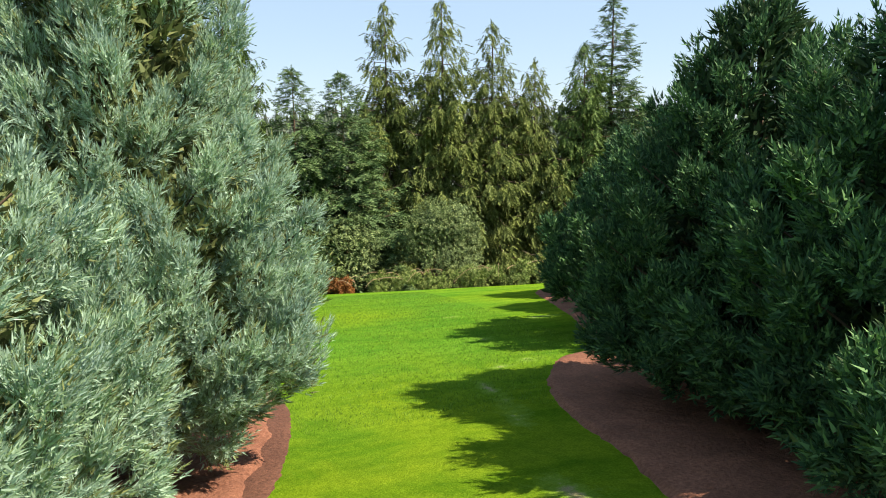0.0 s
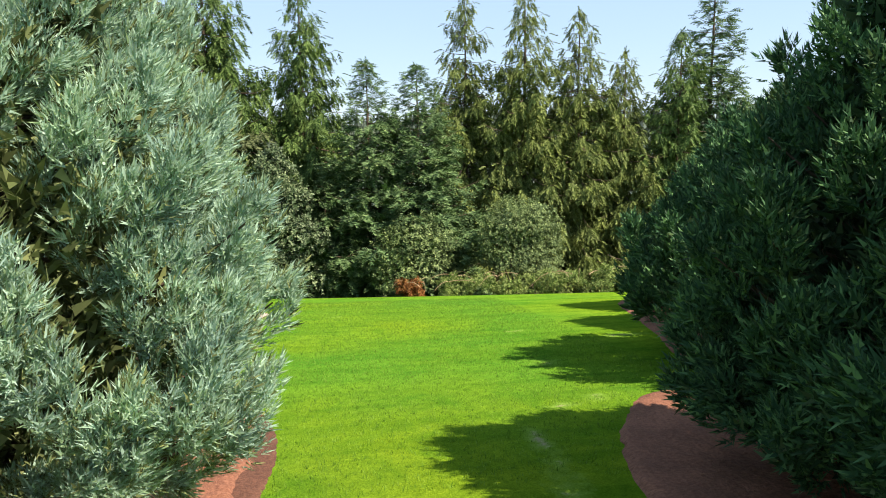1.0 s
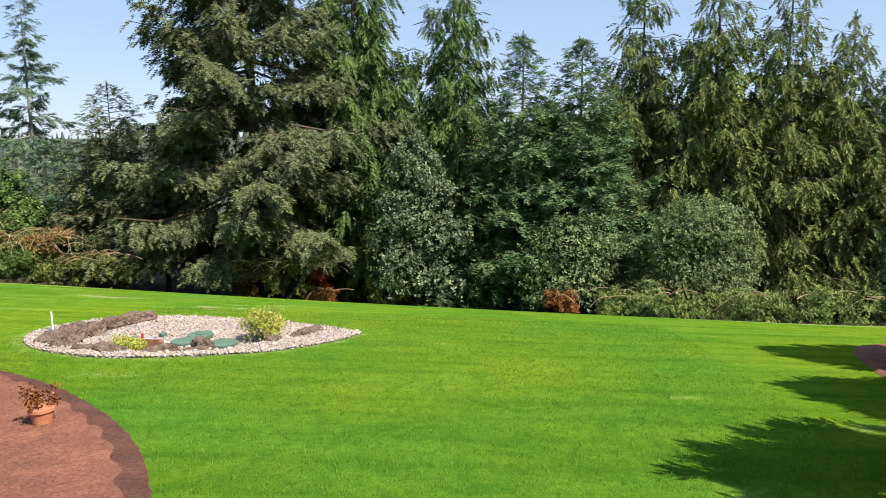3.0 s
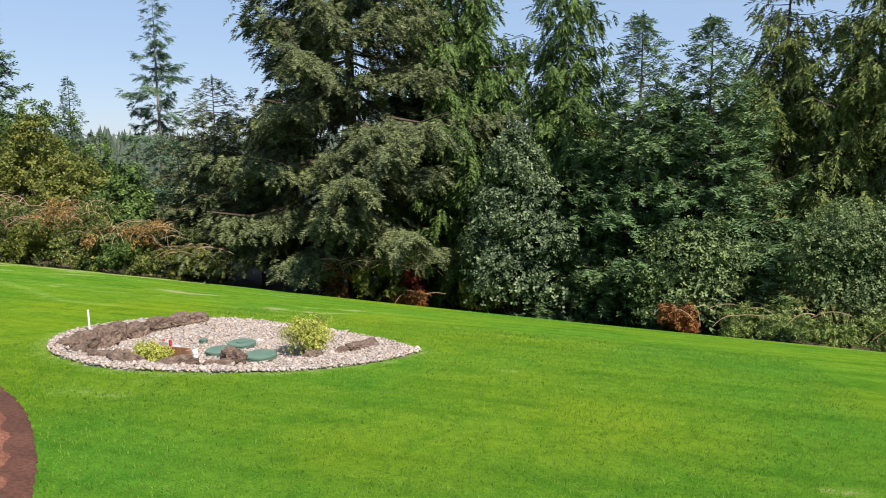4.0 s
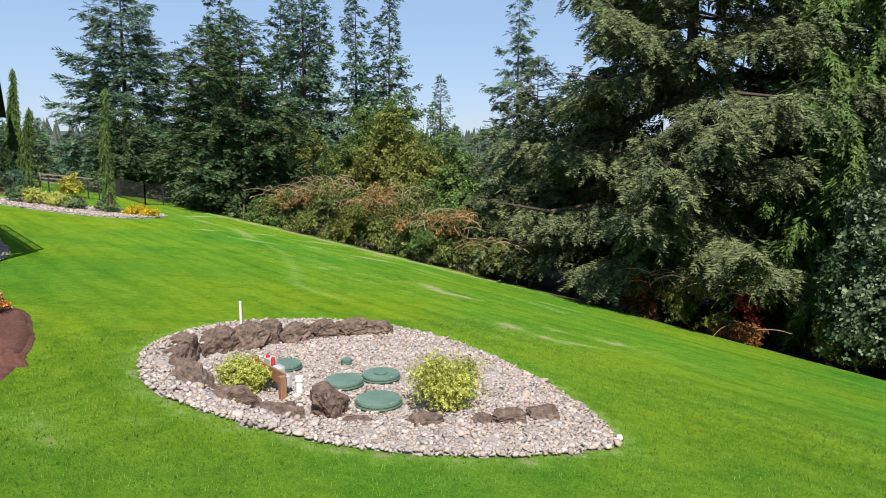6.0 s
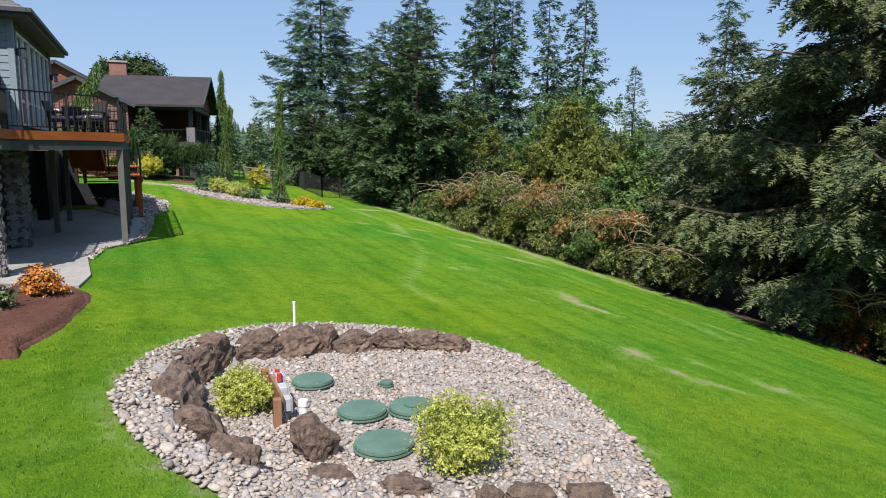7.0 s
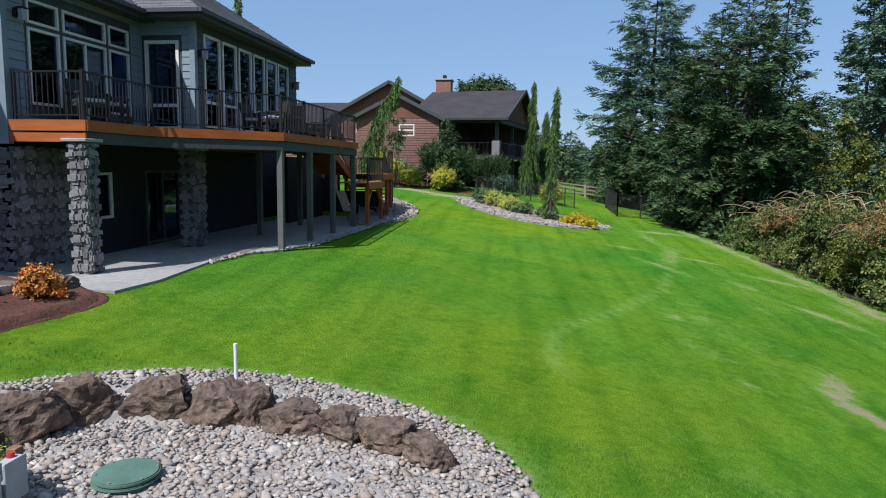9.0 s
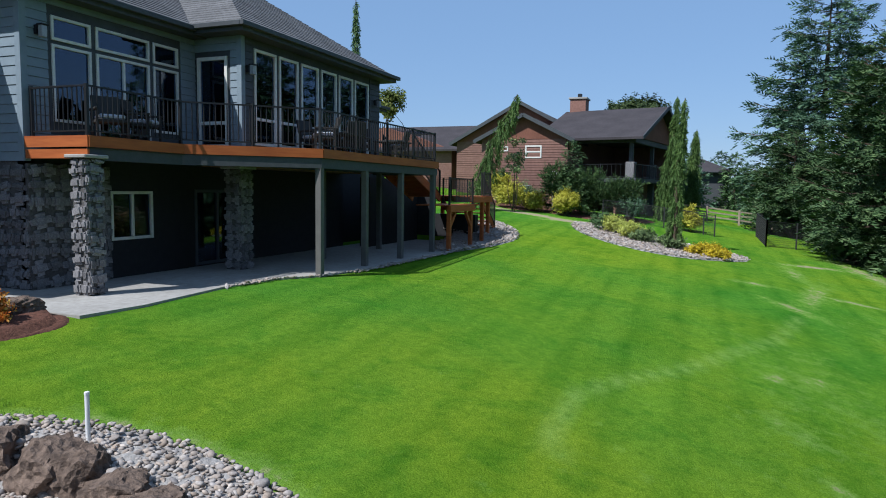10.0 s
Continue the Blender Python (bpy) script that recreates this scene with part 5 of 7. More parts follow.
def hip_roof(parent, x0, x1, y0, y1, z, pitch, mat, name="roof", courses=True, fascia=0.2):
    """A hip roof with shingle courses in steps and a dark fascia under its eaves."""
    bm = bmesh.new()
    w = min(x1 - x0, y1 - y0) / 2
    step = 0.16
    n = int(w / step)
    rings = []
    for k in range(n + 1):
        d = w * k / n
        zz = z + pitch * d
        lift = 0.018 if courses else 0
        for up in (0, 1):
            rings.append([bm.verts.new((a, b, zz + up * lift)) for a, b in ((x0 + d, y0 + d), (x1 - d, y0 + d), (x1 - d, y1 - d), (x0 + d, y1 - d))])
    for r, s in zip(rings, rings[1:]):
        for k in range(4):
            m = (k + 1) % 4
            try:
                bm.faces.new((r[k], r[m], s[m], s[k]))
            except ValueError:
                pass
    bm.faces.new(rings[-1])
    r = part(name, bm, mat, parent)
    t = 0.12
    for q in ((x0, x1, y0, y0 + 0.03), (x0, x1, y1 - 0.03, y1), (x0, x0 + 0.03, y0 + 0.03, y1 - 0.03), (x1 - 0.03, x1, y0 + 0.03, y1 - 0.03)):
        part("fascia", box_bm([(*q, z - fascia, z)]), M_DARKTRIM, r, "dark fascia board")
    for q in ((x0 - t, x1 + t, y1 + 0.002, y1 + t), (x1 + 0.002, x1 + t, y0, y1)):
        part("gutter", box_bm([(*q, z - 0.1, z + 0.02)], 0.01), M_DARKTRIM, r, "dark metal gutter")
    part("soffit", box_bm([(x0 + 0.03, x1 - 0.03, y0 + 0.03, y1 - 0.03, z - fascia, z - fascia + 0.03)]), M_DARKTRIM, r)
    return r


hip_roof(house, -27.45, -13.75, 4.2, 17.62, EAVE_Z + 0.02, 0.6, M_SHINGLE)
hip_roof(house, -33.0, -20.0, 5.0, 16.05, EAVE_Z - 0.3, 0.5, M_SHINGLE)
hip_roof(house, -27.5, -18.7, 9.0, 19.15, EAVE_Z + 0.06, 0.66, M_SHINGLE)


# roof of the unseen wing; its eave sets the shadow's slanting edge
hip_roof(house, -19.0, -9.7, 4.6, 15.9, EAVE_Z + 0.03, 0.6, M_SHINGLE)


def wall_lamp(x, y, z, axis_dir):
    l = thing("wall_lamp", "dark metal lantern on the siding", "lamp", "wall lamps", (x, y, z))
    dx, dy = axis_dir
    part("plate", box_bm([(-0.06, 0.06, -0.06, 0.06, -0.09, 0.09)]), M_RAIL, l)
    part("arm", bar_bm((0, 0, 0.08), (dx * 0.16, dy * 0.16, 0.12), 0.02, 0.02), M_RAIL, l)
    part("lantern", box_bm([(dx * 0.16 - 0.06, dx * 0.16 + 0.06, dy * 0.16 - 0.06, dy * 0.16 + 0.06, -0.16, 0.08)], 0.012), M_METAL, l, "frosted lantern glass in a dark cage")
    part("hood", box_bm([(dx * 0.16 - 0.085, dx * 0.16 + 0.085, dy * 0.16 - 0.085, dy * 0.16 + 0.085, 0.08, 0.11)], 0.01), M_RAIL, l)


wall_lamp(-14.65, 17.24, 6.2, (0, 1))
wall_lamp(-19.42, 18.74, 6.15, (0, 1))
wall_lamp(-26.6, 18.74, 6.15, (0, 1))

# ---- deck ----
deck = thing("deck", "raised cedar-edged deck on posts along the house", "deck")
DECK_EDGE = [(-14.3, 17.25), (-14.35, 18.9), (-16.9, 18.88), (-19.05, 21.22), (-26.6, 21.22), (-26.6, 18.75)]


def slab(points, z0, z1, bm=None):
    bm = bm or bmesh.new()
    lo = [bm.verts.new((x, y, z0)) for x, y in points]
    hi = [bm.verts.new((x, y, z1)) for x, y in points]
    bm.faces.new(lo[::-1])
    bm.faces.new(hi)
    for k in range(len(points)):
        m = (k + 1) % len(points)
        bm.faces.new((lo[k], lo[m], hi[m], hi[k]))
    bmesh.ops.recalc_face_normals(bm, faces=bm.faces[:])
    return bm


inner = [(-14.6, 17.25), (-14.6, 18.7), (-17.0, 18.68), (-19.15, 21.02), (-26.45, 21.02), (-26.45, 18.75), (-19.3, 18.75), (-19.25, 17.25)]
part("decking", slab(inner, DECK_Z - 0.06, DECK_Z), M_POSTWOOD, deck)
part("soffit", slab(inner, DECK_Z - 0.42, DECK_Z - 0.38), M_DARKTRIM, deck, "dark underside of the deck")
for (ax, ay), (bx, by) in zip(DECK_EDGE, DECK_EDGE[1:]):
    part("fascia_board", bar_bm((ax, ay, DECK_Z - 0.12), (bx, by, DECK_Z - 0.12), 0.05, 0.22), M_CEDARWOOD, deck, "orange stained cedar fascia")
part("fascia_board", bar_bm((-14.31, 17.25, DECK_Z - 0.36), (-14.36, 18.88, DECK_Z - 0.36), 0.05, 0.18), M_CEDARWOOD, deck, "orange stained cedar fascia")
for (ax, ay), (bx, by) in zip(DECK_EDGE[1:], DECK_EDGE[2:]):
    part("rim_beam", bar_bm((ax * 0.995 - 0.08, ay - 0.06, DECK_Z - 0.36), (bx * 0.998 - 0.04, by - 0.06, DECK_Z - 0.36), 0.06, 0.24), M_DARKTRIM, deck, "charcoal painted beam")
for x in (-19.1, -21.45, -23.8, -26.4):
    part("post", box_bm([(x - 0.08, x + 0.08, 21.02, 21.18, PATIO_Z - 0.1, DECK_Z - 0.46)], 0.008), M_TAUPE, deck, "taupe painted square post")
for x in (-22.6, -26.4):
    part("post", box_bm([(x - 0.08, x + 0.08, 18.95, 19.11, PATIO_Z - 0.1, DECK_Z - 0.4)], 0.008), M_TAUPE, deck, "taupe painted square post")
BALUSTER = box_bm([(-0.009, 0.009, -0.009, 0.009, 0.09, 0.93)])
BAL_ME = bpy.data.meshes.new("baluster")
BALUSTER.to_mesh(BAL_ME)
BALUSTER.free()
BAL_ME.materials.append(M_RAIL)


def railing(parent, a, b, spacing=0.125, posts=(0, 1), height=0.95, every=1.9):
    """Black metal railing from a to b (which may rise), with posts at its ends and between."""
    a, b = Vector(a), Vector(b)
    up = Vector((0, 0, 1))
    r = part("railing", bar_bm(a + up * height, b + up * height, 0.05, 0.035), M_RAIL, parent, "black metal railing")
    part("bottom_rail", bar_bm(a + up * 0.09, b + up * 0.09, 0.03, 0.03), M_RAIL, r)
    L = (b - a).length
    n = max(1, round(L / every))
    for k in range(n + 1):
        if (k == 0 and 0 not in posts) or (k == n and 1 not in posts):
            continue
        p = a.lerp(b, k / n)
        part("rail_post", box_bm([(p.x - 0.03, p.x + 0.03, p.y - 0.03, p.y + 0.03, p.z, p.z + height + 0.04)]), M_RAIL, r)
    m = int(L / spacing)
    for k in range(1, m):
        o = new("baluster", BAL_ME)
        o.parent = r
        o.matrix_basis = Matrix.Translation(a.lerp(b, k / m))
    return r


IN = [(-14.42, 17.3), (-14.42, 18.8), (-16.92, 18.78), (-19.09, 21.12), (-26.5, 21.12), (-26.5, 20.3)]
for k, (p, q) in enumerate(zip(IN, IN[1:])):
    railing(deck, (*p, DECK_Z), (*q, DECK_Z), posts=(0, 1) if k == 0 else (1,))

# ---- stairs at the deck's end ----
stairs = thing("deck_stairs", "orange cedar stairs with a landing and black rails", "stairs")
LAND_Z, STEP_Z = 2.55, 2.85
for k in range(8):
    z, x = DECK_Z - (k + 1) * (DECK_Z - STEP_Z) / 8, -26.75 - k * 0.3
    part("tread", box_bm([(x - 0.32, x, 19.05, 20.15, z - 0.05, z)], 0.006), M_CEDARWOOD, stairs)
    part("riser", box_bm([(x - 0.012, x + 0.012, 19.05, 20.15, z, z + 0.1)]), M_CEDARWOOD, stairs)
for y in (19.02, 20.18):
    part("stringer", bar_bm((-26.6, y, DECK_Z - 0.25), (-29.4, y, STEP_Z - 0.1), 0.05, 0.3), M_CEDARWOOD, stairs)
for k in range(7):
    y = 20.25 + k * 0.19
    part("landing_board", box_bm([(-29.5, -26.9, y, y + 0.18, LAND_Z - 0.04, LAND_Z)], 0.004), M_CEDARWOOD, stairs)
for k in range(12):
    y = 19.0 + k * 0.2
    part("landing_board", box_bm([(-32.3, -29.55, y, y + 0.19, STEP_Z - 0.04, STEP_Z)], 0.004), M_CEDARWOOD, stairs)
for x0, x1, y0, y1, z in ((-29.5, -26.9, 21.54, 21.6, LAND_Z), (-29.56, -29.5, 20.25, 21.6, LAND_Z), (-32.3, -29.58, 21.36, 21.42, STEP_Z), (-32.36, -32.3, 19.0, 21.42, STEP_Z)):
    part("landing_beam", box_bm([(x0, x1, y0, y1, z - 0.26, z - 0.03)], 0.006), M_CEDARWOOD, stairs)
for x, y, top in ((-27.1, 21.47, LAND_Z - 0.04), (-29.41, 21.47, LAND_Z - 0.04), (-31.4, 21.28, STEP_Z - 0.04), (-32.2, 21.28, STEP_Z - 0.04), (-32.2, 19.2, STEP_Z - 0.04)):
    part("post", box_bm([(x - 0.08, x + 0.08, y - 0.08, y + 0.06, gz(x, y) - 0.2, top)], 0.01), M_CEDARWOOD, stairs)
for x, sgn in ((-27.1, -1), (-29.41, 1)):
    part("brace", bar_bm((x, 21.46, LAND_Z - 0.85), (x + sgn * 0.6, 21.46, LAND_Z - 0.28), 0.09, 0.12), M_CEDARWOOD, stairs)
for k in range(7):
    z, x = STEP_Z - (k + 1) * 0.19, -32.4 - k * 0.28
    part("tread", box_bm([(x - 0.3, x, 19.1, 20.9, z - 0.05, z)], 0.006), M_CEDARWOOD, stairs)
for y in (19.1, 20.9):
    part("stringer", bar_bm((-32.35, y, STEP_Z - 0.2), (-34.4, y, 1.35), 0.05, 0.26), M_CEDARWOOD, stairs)
railing(stairs, (-26.75, 20.2, DECK_Z), (-29.3, 20.2, STEP_Z), 0.11)
railing(stairs, (-26.75, 19.02, DECK_Z), (-29.3, 19.02, STEP_Z), 0.11)
railing(stairs, (-26.95, 21.52, LAND_Z), (-29.45, 21.52, LAND_Z), 0.11)
railing(stairs, (-29.45, 21.52, LAND_Z), (-29.45, 20.3, LAND_Z), 0.11, posts=(1,))
railing(stairs, (-31.4, 21.34, STEP_Z), (-32.25, 21.34, STEP_Z), 0.11)
railing(stairs, (-32.3, 20.95, STEP_Z), (-34.2, 20.95, 1.5), 0.11)

# ---- patio and pillars ----
patio = part("patio", slab([(-12.75, 20.42), (-14.0, 20.55), (-15.4, 20.42), (-16.7, 20.3), (-18.1, 20.5), (-19.1, 21.15), (-21, 21.5), (-27.8, 21.6), (-31.4, 21.3), (-31.4, 17.2), (-14.3, 17.2), (-14.3, 9), (-12.75, 9)], 0.55, PATIO_Z), M_CONCRETE)
tagged(patio, "pale concrete patio under the deck", "patio", kind="structure")
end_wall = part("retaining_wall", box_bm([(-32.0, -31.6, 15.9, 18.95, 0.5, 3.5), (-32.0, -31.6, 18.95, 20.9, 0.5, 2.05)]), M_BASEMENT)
tagged(end_wall, "dark painted retaining wall under the deck stairs, shade in its colour", "retaining wall", kind="structure")
stone_pillar(-14.45, 18.72, 0.36, PATIO_Z, 3.6, 61)
stone_pillar(-19.3, 18.5, 0.46, PATIO_Z, 3.55, 63)

# ---- the neighbour's house ----
nb = thing("neighbour_house", "reddish timber house with gables, chimney and covered porch", "house")


def gable_wall(x0, x1, y0, y1, z0, eave, apex, mat, top_mat, name="wall"):
    """A wall facing +x with a triangular top."""
    ym = (y0 + y1) / 2
    bm = slab([(y0, z0), (y1, z0), (y1, eave), (y0, eave)], 0, 1)
    for v in bm.verts:
        a, b, c = v.co
        v.co = Vector((x0 + c * (x1 - x0), a, b))
    bmesh.ops.recalc_face_normals(bm, faces=bm.faces[:])
    w = part(name, bm, mat, nb)
    bm = slab([(y0, eave), (y1, eave), (ym, apex)], 0, 1)
    for v in bm.verts:
        a, b, c = v.co
        v.co = Vector((x0 + c * (x1 - x0 + 0.03), a, b))
    bmesh.ops.recalc_face_normals(bm, faces=bm.faces[:])
    part("gable", bm, top_mat, nb, "reddish cedar shake gable")
    z = z0
    while z < eave - 0.1:
        part("board", bar_bm((x1 + 0.012, y0, z + 0.09), (x1 + 0.012, y1, z + 0.09), 0.05, 0.14), mat, w)
        z += 0.18
    return w


def gable_roof(ridge_axis, u0, u1, c, half, eave, rise, mat, over=0.5, thick=0.16):
    """Two roof slopes about a ridge along x or y at c, with overhang."""
    k = rise / half
    for s in (-1, 1):
        a = [(c, eave + rise), (c + s * (half + over), eave - k * over), (c + s * (half + over), eave - k * over + thick), (c, eave + rise + thick)]
        bm = bmesh.new()
        e0 = [bm.verts.new((u0, p, q) if ridge_axis == "x" else (p, u0, q)) for p, q in a]
        e1 = [bm.verts.new((u1, p, q) if ridge_axis == "x" else (p, u1, q)) for p, q in a]
        bm.faces.new(e0)
        bm.faces.new(e1)
        for i in range(4):
            j = (i + 1) % 4
            bm.faces.new((e0[i], e0[j], e1[j], e1[i]))
        bmesh.ops.recalc_face_normals(bm, faces=bm.faces[:])
        part("roof_slope", bm, mat, nb, "dark grey shingle roof")
        edge = u1
        lo, hi = (c + s * (half + over), eave - k * over + thick / 2), (c, eave + rise + thick / 2)
        p0, p1 = ((edge, *lo), (edge, *hi)) if ridge_axis == "x" else ((lo[0], edge, lo[1]), (hi[0], edge, hi[1]))
        part("bargeboard", bar_bm(p0, p1, 0.06, 0.26), M_DARKTRIM, nb, "dark bargeboard")


gable_wall(-60, -52, 14.4, 20.7, 2.2, 6.75, 8.35, M_NSIDING, M_NSHAKE)
gable_roof("x", -60, -51.5, 17.55, 3.15, 6.75, 1.6, M_SHINGLE_N)
gable_wall(-70, -57.5, 10.4, 21.2, 2.2, 7.0, 9.95, M_NSIDING, M_NSHAKE)
gable_roof("x", -72, -57.0, 15.8, 5.4, 7.0, 2.95, M_SHINGLE_N)
gable_wall(-72, -60, -4, 9.0, 2.0, 6.6, 8.6, M_NSIDING, M_NSHAKE)
gable_roof("y", -6, 12, -66, 6.2, 6.6, 2.4, M_SHINGLE_N)
# porch wing, its gable turned to the wood and a little towards the garden
before = set(nb.children)
gable_roof("y", 18.0, 26.0, -58, 6.0, 6.85, 2.4, M_SHINGLE_N, 0.6)
bm = slab([(-63.6, 6.8), (-52.4, 6.8), (-58, 9.2)], 0, 1)
for v in bm.verts:
    v.co = Vector((v.co.x, 25.2 + v.co.z * 0.15, v.co.y))
bmesh.ops.recalc_face_normals(bm, faces=bm.faces[:])
part("gable", bm, M_NSHAKE, nb)
part("wall", box_bm([(-63.5, -52.6, 20.0, 20.4, 1.2, 7.0)]), M_NSIDING, nb)
part("wall", box_bm([(-63.8, -63.5, 20.4, 25.2, 0.6, 7.0), (-63.5, -53.2, 23.6, 23.8, 0.6, 3.75)]), M_NSIDING, nb)
part("porch_deck", box_bm([(-63.8, -52.2, 20.4, 25.4, 3.75, 4.05)], 0.01), M_DARKTRIM, nb)
part("porch_beam", box_bm([(-63.8, -52.3, 25.0, 25.25, 6.45, 6.8), (-52.55, -52.3, 20.4, 25.0, 6.45, 6.8)]), M_DARKTRIM, nb)
part("porch_ceiling", box_bm([(-63.6, -52.6, 20.4, 25.0, 6.8, 6.84)]), M_ROOMSHADE, nb)
for x, y in ((-52.6, 24.9), (-58, 24.9), (-63.4, 24.9)):
    part("column_base", box_bm([(x - 0.3, x + 0.3, y - 0.3, y + 0.3, 4.05, 5.15)], 0.03), M_STONE, nb, "pale stone column base")
    part("column", box_bm([(x - 0.13, x + 0.13, y - 0.13, y + 0.13, 5.15, 6.45)], 0.01), M_DARKTRIM, nb)
    part("pier", box_bm([(x - 0.2, x + 0.2, y - 0.2, y + 0.2, 0.6, 3.75)], 0.01), M_DARKTRIM, nb)
railing(nb, (-52.35, 20.5, 4.05), (-52.35, 25.2, 4.05), 0.3)
railing(nb, (-52.35, 25.25, 4.05), (-63.6, 25.25, 4.05), 0.3)
turn = Matrix.Translation((-52.4, 25.2, 0)) @ pose(0, 0, 0, 0, 0, -10) @ Matrix.Translation((52.4, -25.2, 0))
for o in set(nb.children) - before:
    o.matrix_basis = turn @ o.matrix_basis
part("chimney", box_bm([(-60.3, -58.9, 19.4, 20.65, 6.8, 10.35)], 0.02), M_BRICK, nb, "red brick chimney")
part("chimney_cap", box_bm([(-60.4, -58.8, 19.3, 20.75, 10.35, 10.5)], 0.02), M_CONCRETE, nb)
part("flue", box_bm([(-59.8, -59.4, 19.9, 20.2, 10.5, 10.85)], 0.03), M_RAIL, nb)
window(nb, "y", -51.96, 17.66, 18.85, 5.4, 6.3, bars=(), rails=(5.85,), width=0.1)
for y in (12.9, 15.6):
    window(nb, "y", -57.44 if y < 14 else -51.96, y, y + 0.8, 5.9, 6.25, width=0.08)
for y, h in ((16.4, 0.75), (18.0, 1.0)):
    ac = thing("air_conditioner", "pale grey outdoor air conditioning unit by the wall", "air conditioner", "air conditioners", (-50.9, y, gz(-50.9, y)))
    part("casing", box_bm([(-0.35, 0.35, -0.4, 0.4, 0.35, 0.35 + h)], 0.03), M_METAL, ac)
    part("pad", box_bm([(-0.45, 0.45, -0.5, 0.5, -0.2, 0.35)], 0.02), M_CONCRETE, ac)
    part("grille", box_bm([(0.35, 0.36, -0.33, 0.33, 0.42, 0.3 + h)]), M_DARKTRIM, ac)
    part("fan_cover", box_bm([(-0.28, 0.28, -0.3, 0.3, 0.35 + h, 0.38 + h)], 0.01), M_RAIL, ac)
dish = thing("satellite_dish", "small white satellite dish on a pole by the wall", "satellite dish", loc=(-49.55, 20.25, gz(-49.55, 20.25)))
part("pole", disc_bm(0.03, -0.2, 2.2, 10, 0), M_METAL, dish)
bowl_bm = bmesh.new()
bmesh.ops.create_uvsphere(bowl_bm, u_segments=24, v_segments=16, radius=0.5)
bmesh.ops.delete(bowl_bm, geom=[v for v in bowl_bm.verts if v.co.z > -0.36], context="VERTS")
bmesh.ops.solidify(bowl_bm, geom=bowl_bm.faces[:], thickness=0.015)
reflector = part("reflector", bowl_bm, M_PVC, dish, "white reflector", smooth=True)
reflector.matrix_basis = Matrix.Translation((0.1, 0.05, 2.3)) @ pose(0, 0, 0, 0, 70, 20) @ Matrix.Translation((0, 0, 0.45))
part("feed_arm", bar_bm((0.12, 0.05, 2.08), (0.5, 0.2, 2.2), 0.025, 0.025), M_METAL, dish)
# a farther roof behind
far_house = thing("far_house", "distant grey-roofed house behind the porch", "house", loc=(-119, 28, 1.3))
part("wall", box_bm([(-4.2, 4.2, -4.4, 4.4, -1, 5.0)]), M_DARKTRIM, far_house)
hip_roof(far_house, -5.2, 5.2, -5.4, 5.4, 5.0, 0.45, M_SHINGLE_N, courses=False)

# ---- the gravel bed with rocks and septic lids ----
def rock_bm(w, d, h, seed, sub=4):
    """A blocky, pitted lava boulder of the given size, its foot at z = 0."""
    rng = np.random.RandomState(seed)
    bm = bmesh.new()
    bmesh.ops.create_icosphere(bm, subdivisions=sub, radius=1.0)
    o = Vector(rng.uniform(-50, 50, 3))
    cuts = [(Vector(rng.normal(size=3)).normalized(), rng.uniform(0.62, 0.95)) for _ in range(9)]
    for v in bm.verts:
        p = v.co.copy()
        m = max(abs(p.x), abs(p.y), abs(p.z))
        p = p * (0.55 + 0.45 / m)
        for n_, d_ in cuts:
            over = p.dot(n_) - d_
            if over > 0:
                p -= n_ * (over * 0.88)
        f = 1 + 0.2 * noise.noise(p * 1.3 + o) + 0.2 * abs(noise.noise(p * 2.4 + o)) + 0.1 * noise.noise(p * 5 + o) + 0.07 * noise.noise(p * 11 + o) - 0.3 * max(0.0, 0.25 - abs(noise.noise(p * 2.2 - o))) 
        p = p * f
        v.co = Vector((p.x * w * 0.5, p.y * d * 0.5, (p.z * 0.5 + 0.42) * h))
    return bm


def rock(x, y, w, d, h, turn, seed, label="brown pitted lava rock retaining river pebbles", group="ring of lava rocks", sink=0.06, z=None):
    r = part("rock", rock_bm(w, d, h, seed), M_LAVA)
    r.location = (x, y, (gz(x, y) if z is None else z) - sink)
    r.rotation_euler = (0, 0, radians(turn))
    return tagged(r, label, "rock", group)


RING = [(-8.75, 26.75, 0.62, 0.42, 0.34, 62), (-8.98, 26.2, 0.6, 0.45, 0.4, 70), (-9.15, 25.62, 0.55, 0.45, 0.42, 80), (-9.28, 25.05, 0.62, 0.48, 0.46, 86),
        (-9.32, 24.5, 0.5, 0.4, 0.5, 95), (-9.3, 23.98, 0.74, 0.5, 0.54, 92), (-9.22, 23.28, 0.82, 0.52, 0.58, 100), (-8.9, 22.62, 0.7, 0.55, 0.6, 122),
        (-8.25, 22.2, 0.85, 0.6, 0.62, 150), (-7.45, 21.95, 0.95, 0.62, 0.62, 170), (-6.55, 21.95, 1.0, 0.62, 0.66, 182), (-5.7, 22.1, 0.95, 0.6, 0.64, 200), (-4.95, 22.4, 0.7, 0.45, 0.5, 215)]
for k, (x, y, w, d, h, a) in enumerate(RING):
    rock(x, y, w * 1.2, d * 1.1, h * 1.18, a + (k * 37 % 23) - 11, 200 + k, z=0.06 - 0.03 * (y - 24))
rock(-5.2, 23.38, 0.58, 0.5, 0.57, 20, 230, "upright brown lava rock among pebbles")
for k, (x, y, z, w, turn) in enumerate(((-3.66, 23.9, 0.3, 0.62, 62), (-3.35, 24.72, 0.19, 0.3, 40), (-3.2, 25.1, 0.18, 0.48, 60), (-3.12, 25.78, 0.08, 0.5, 70), (-4.4, 23.45, 0.13, 0.6, 50))):
    rock(x, y, w, 0.34, 0.24, turn, 240 + k, "flat brown lava rock sunk in pebbles", z=z)
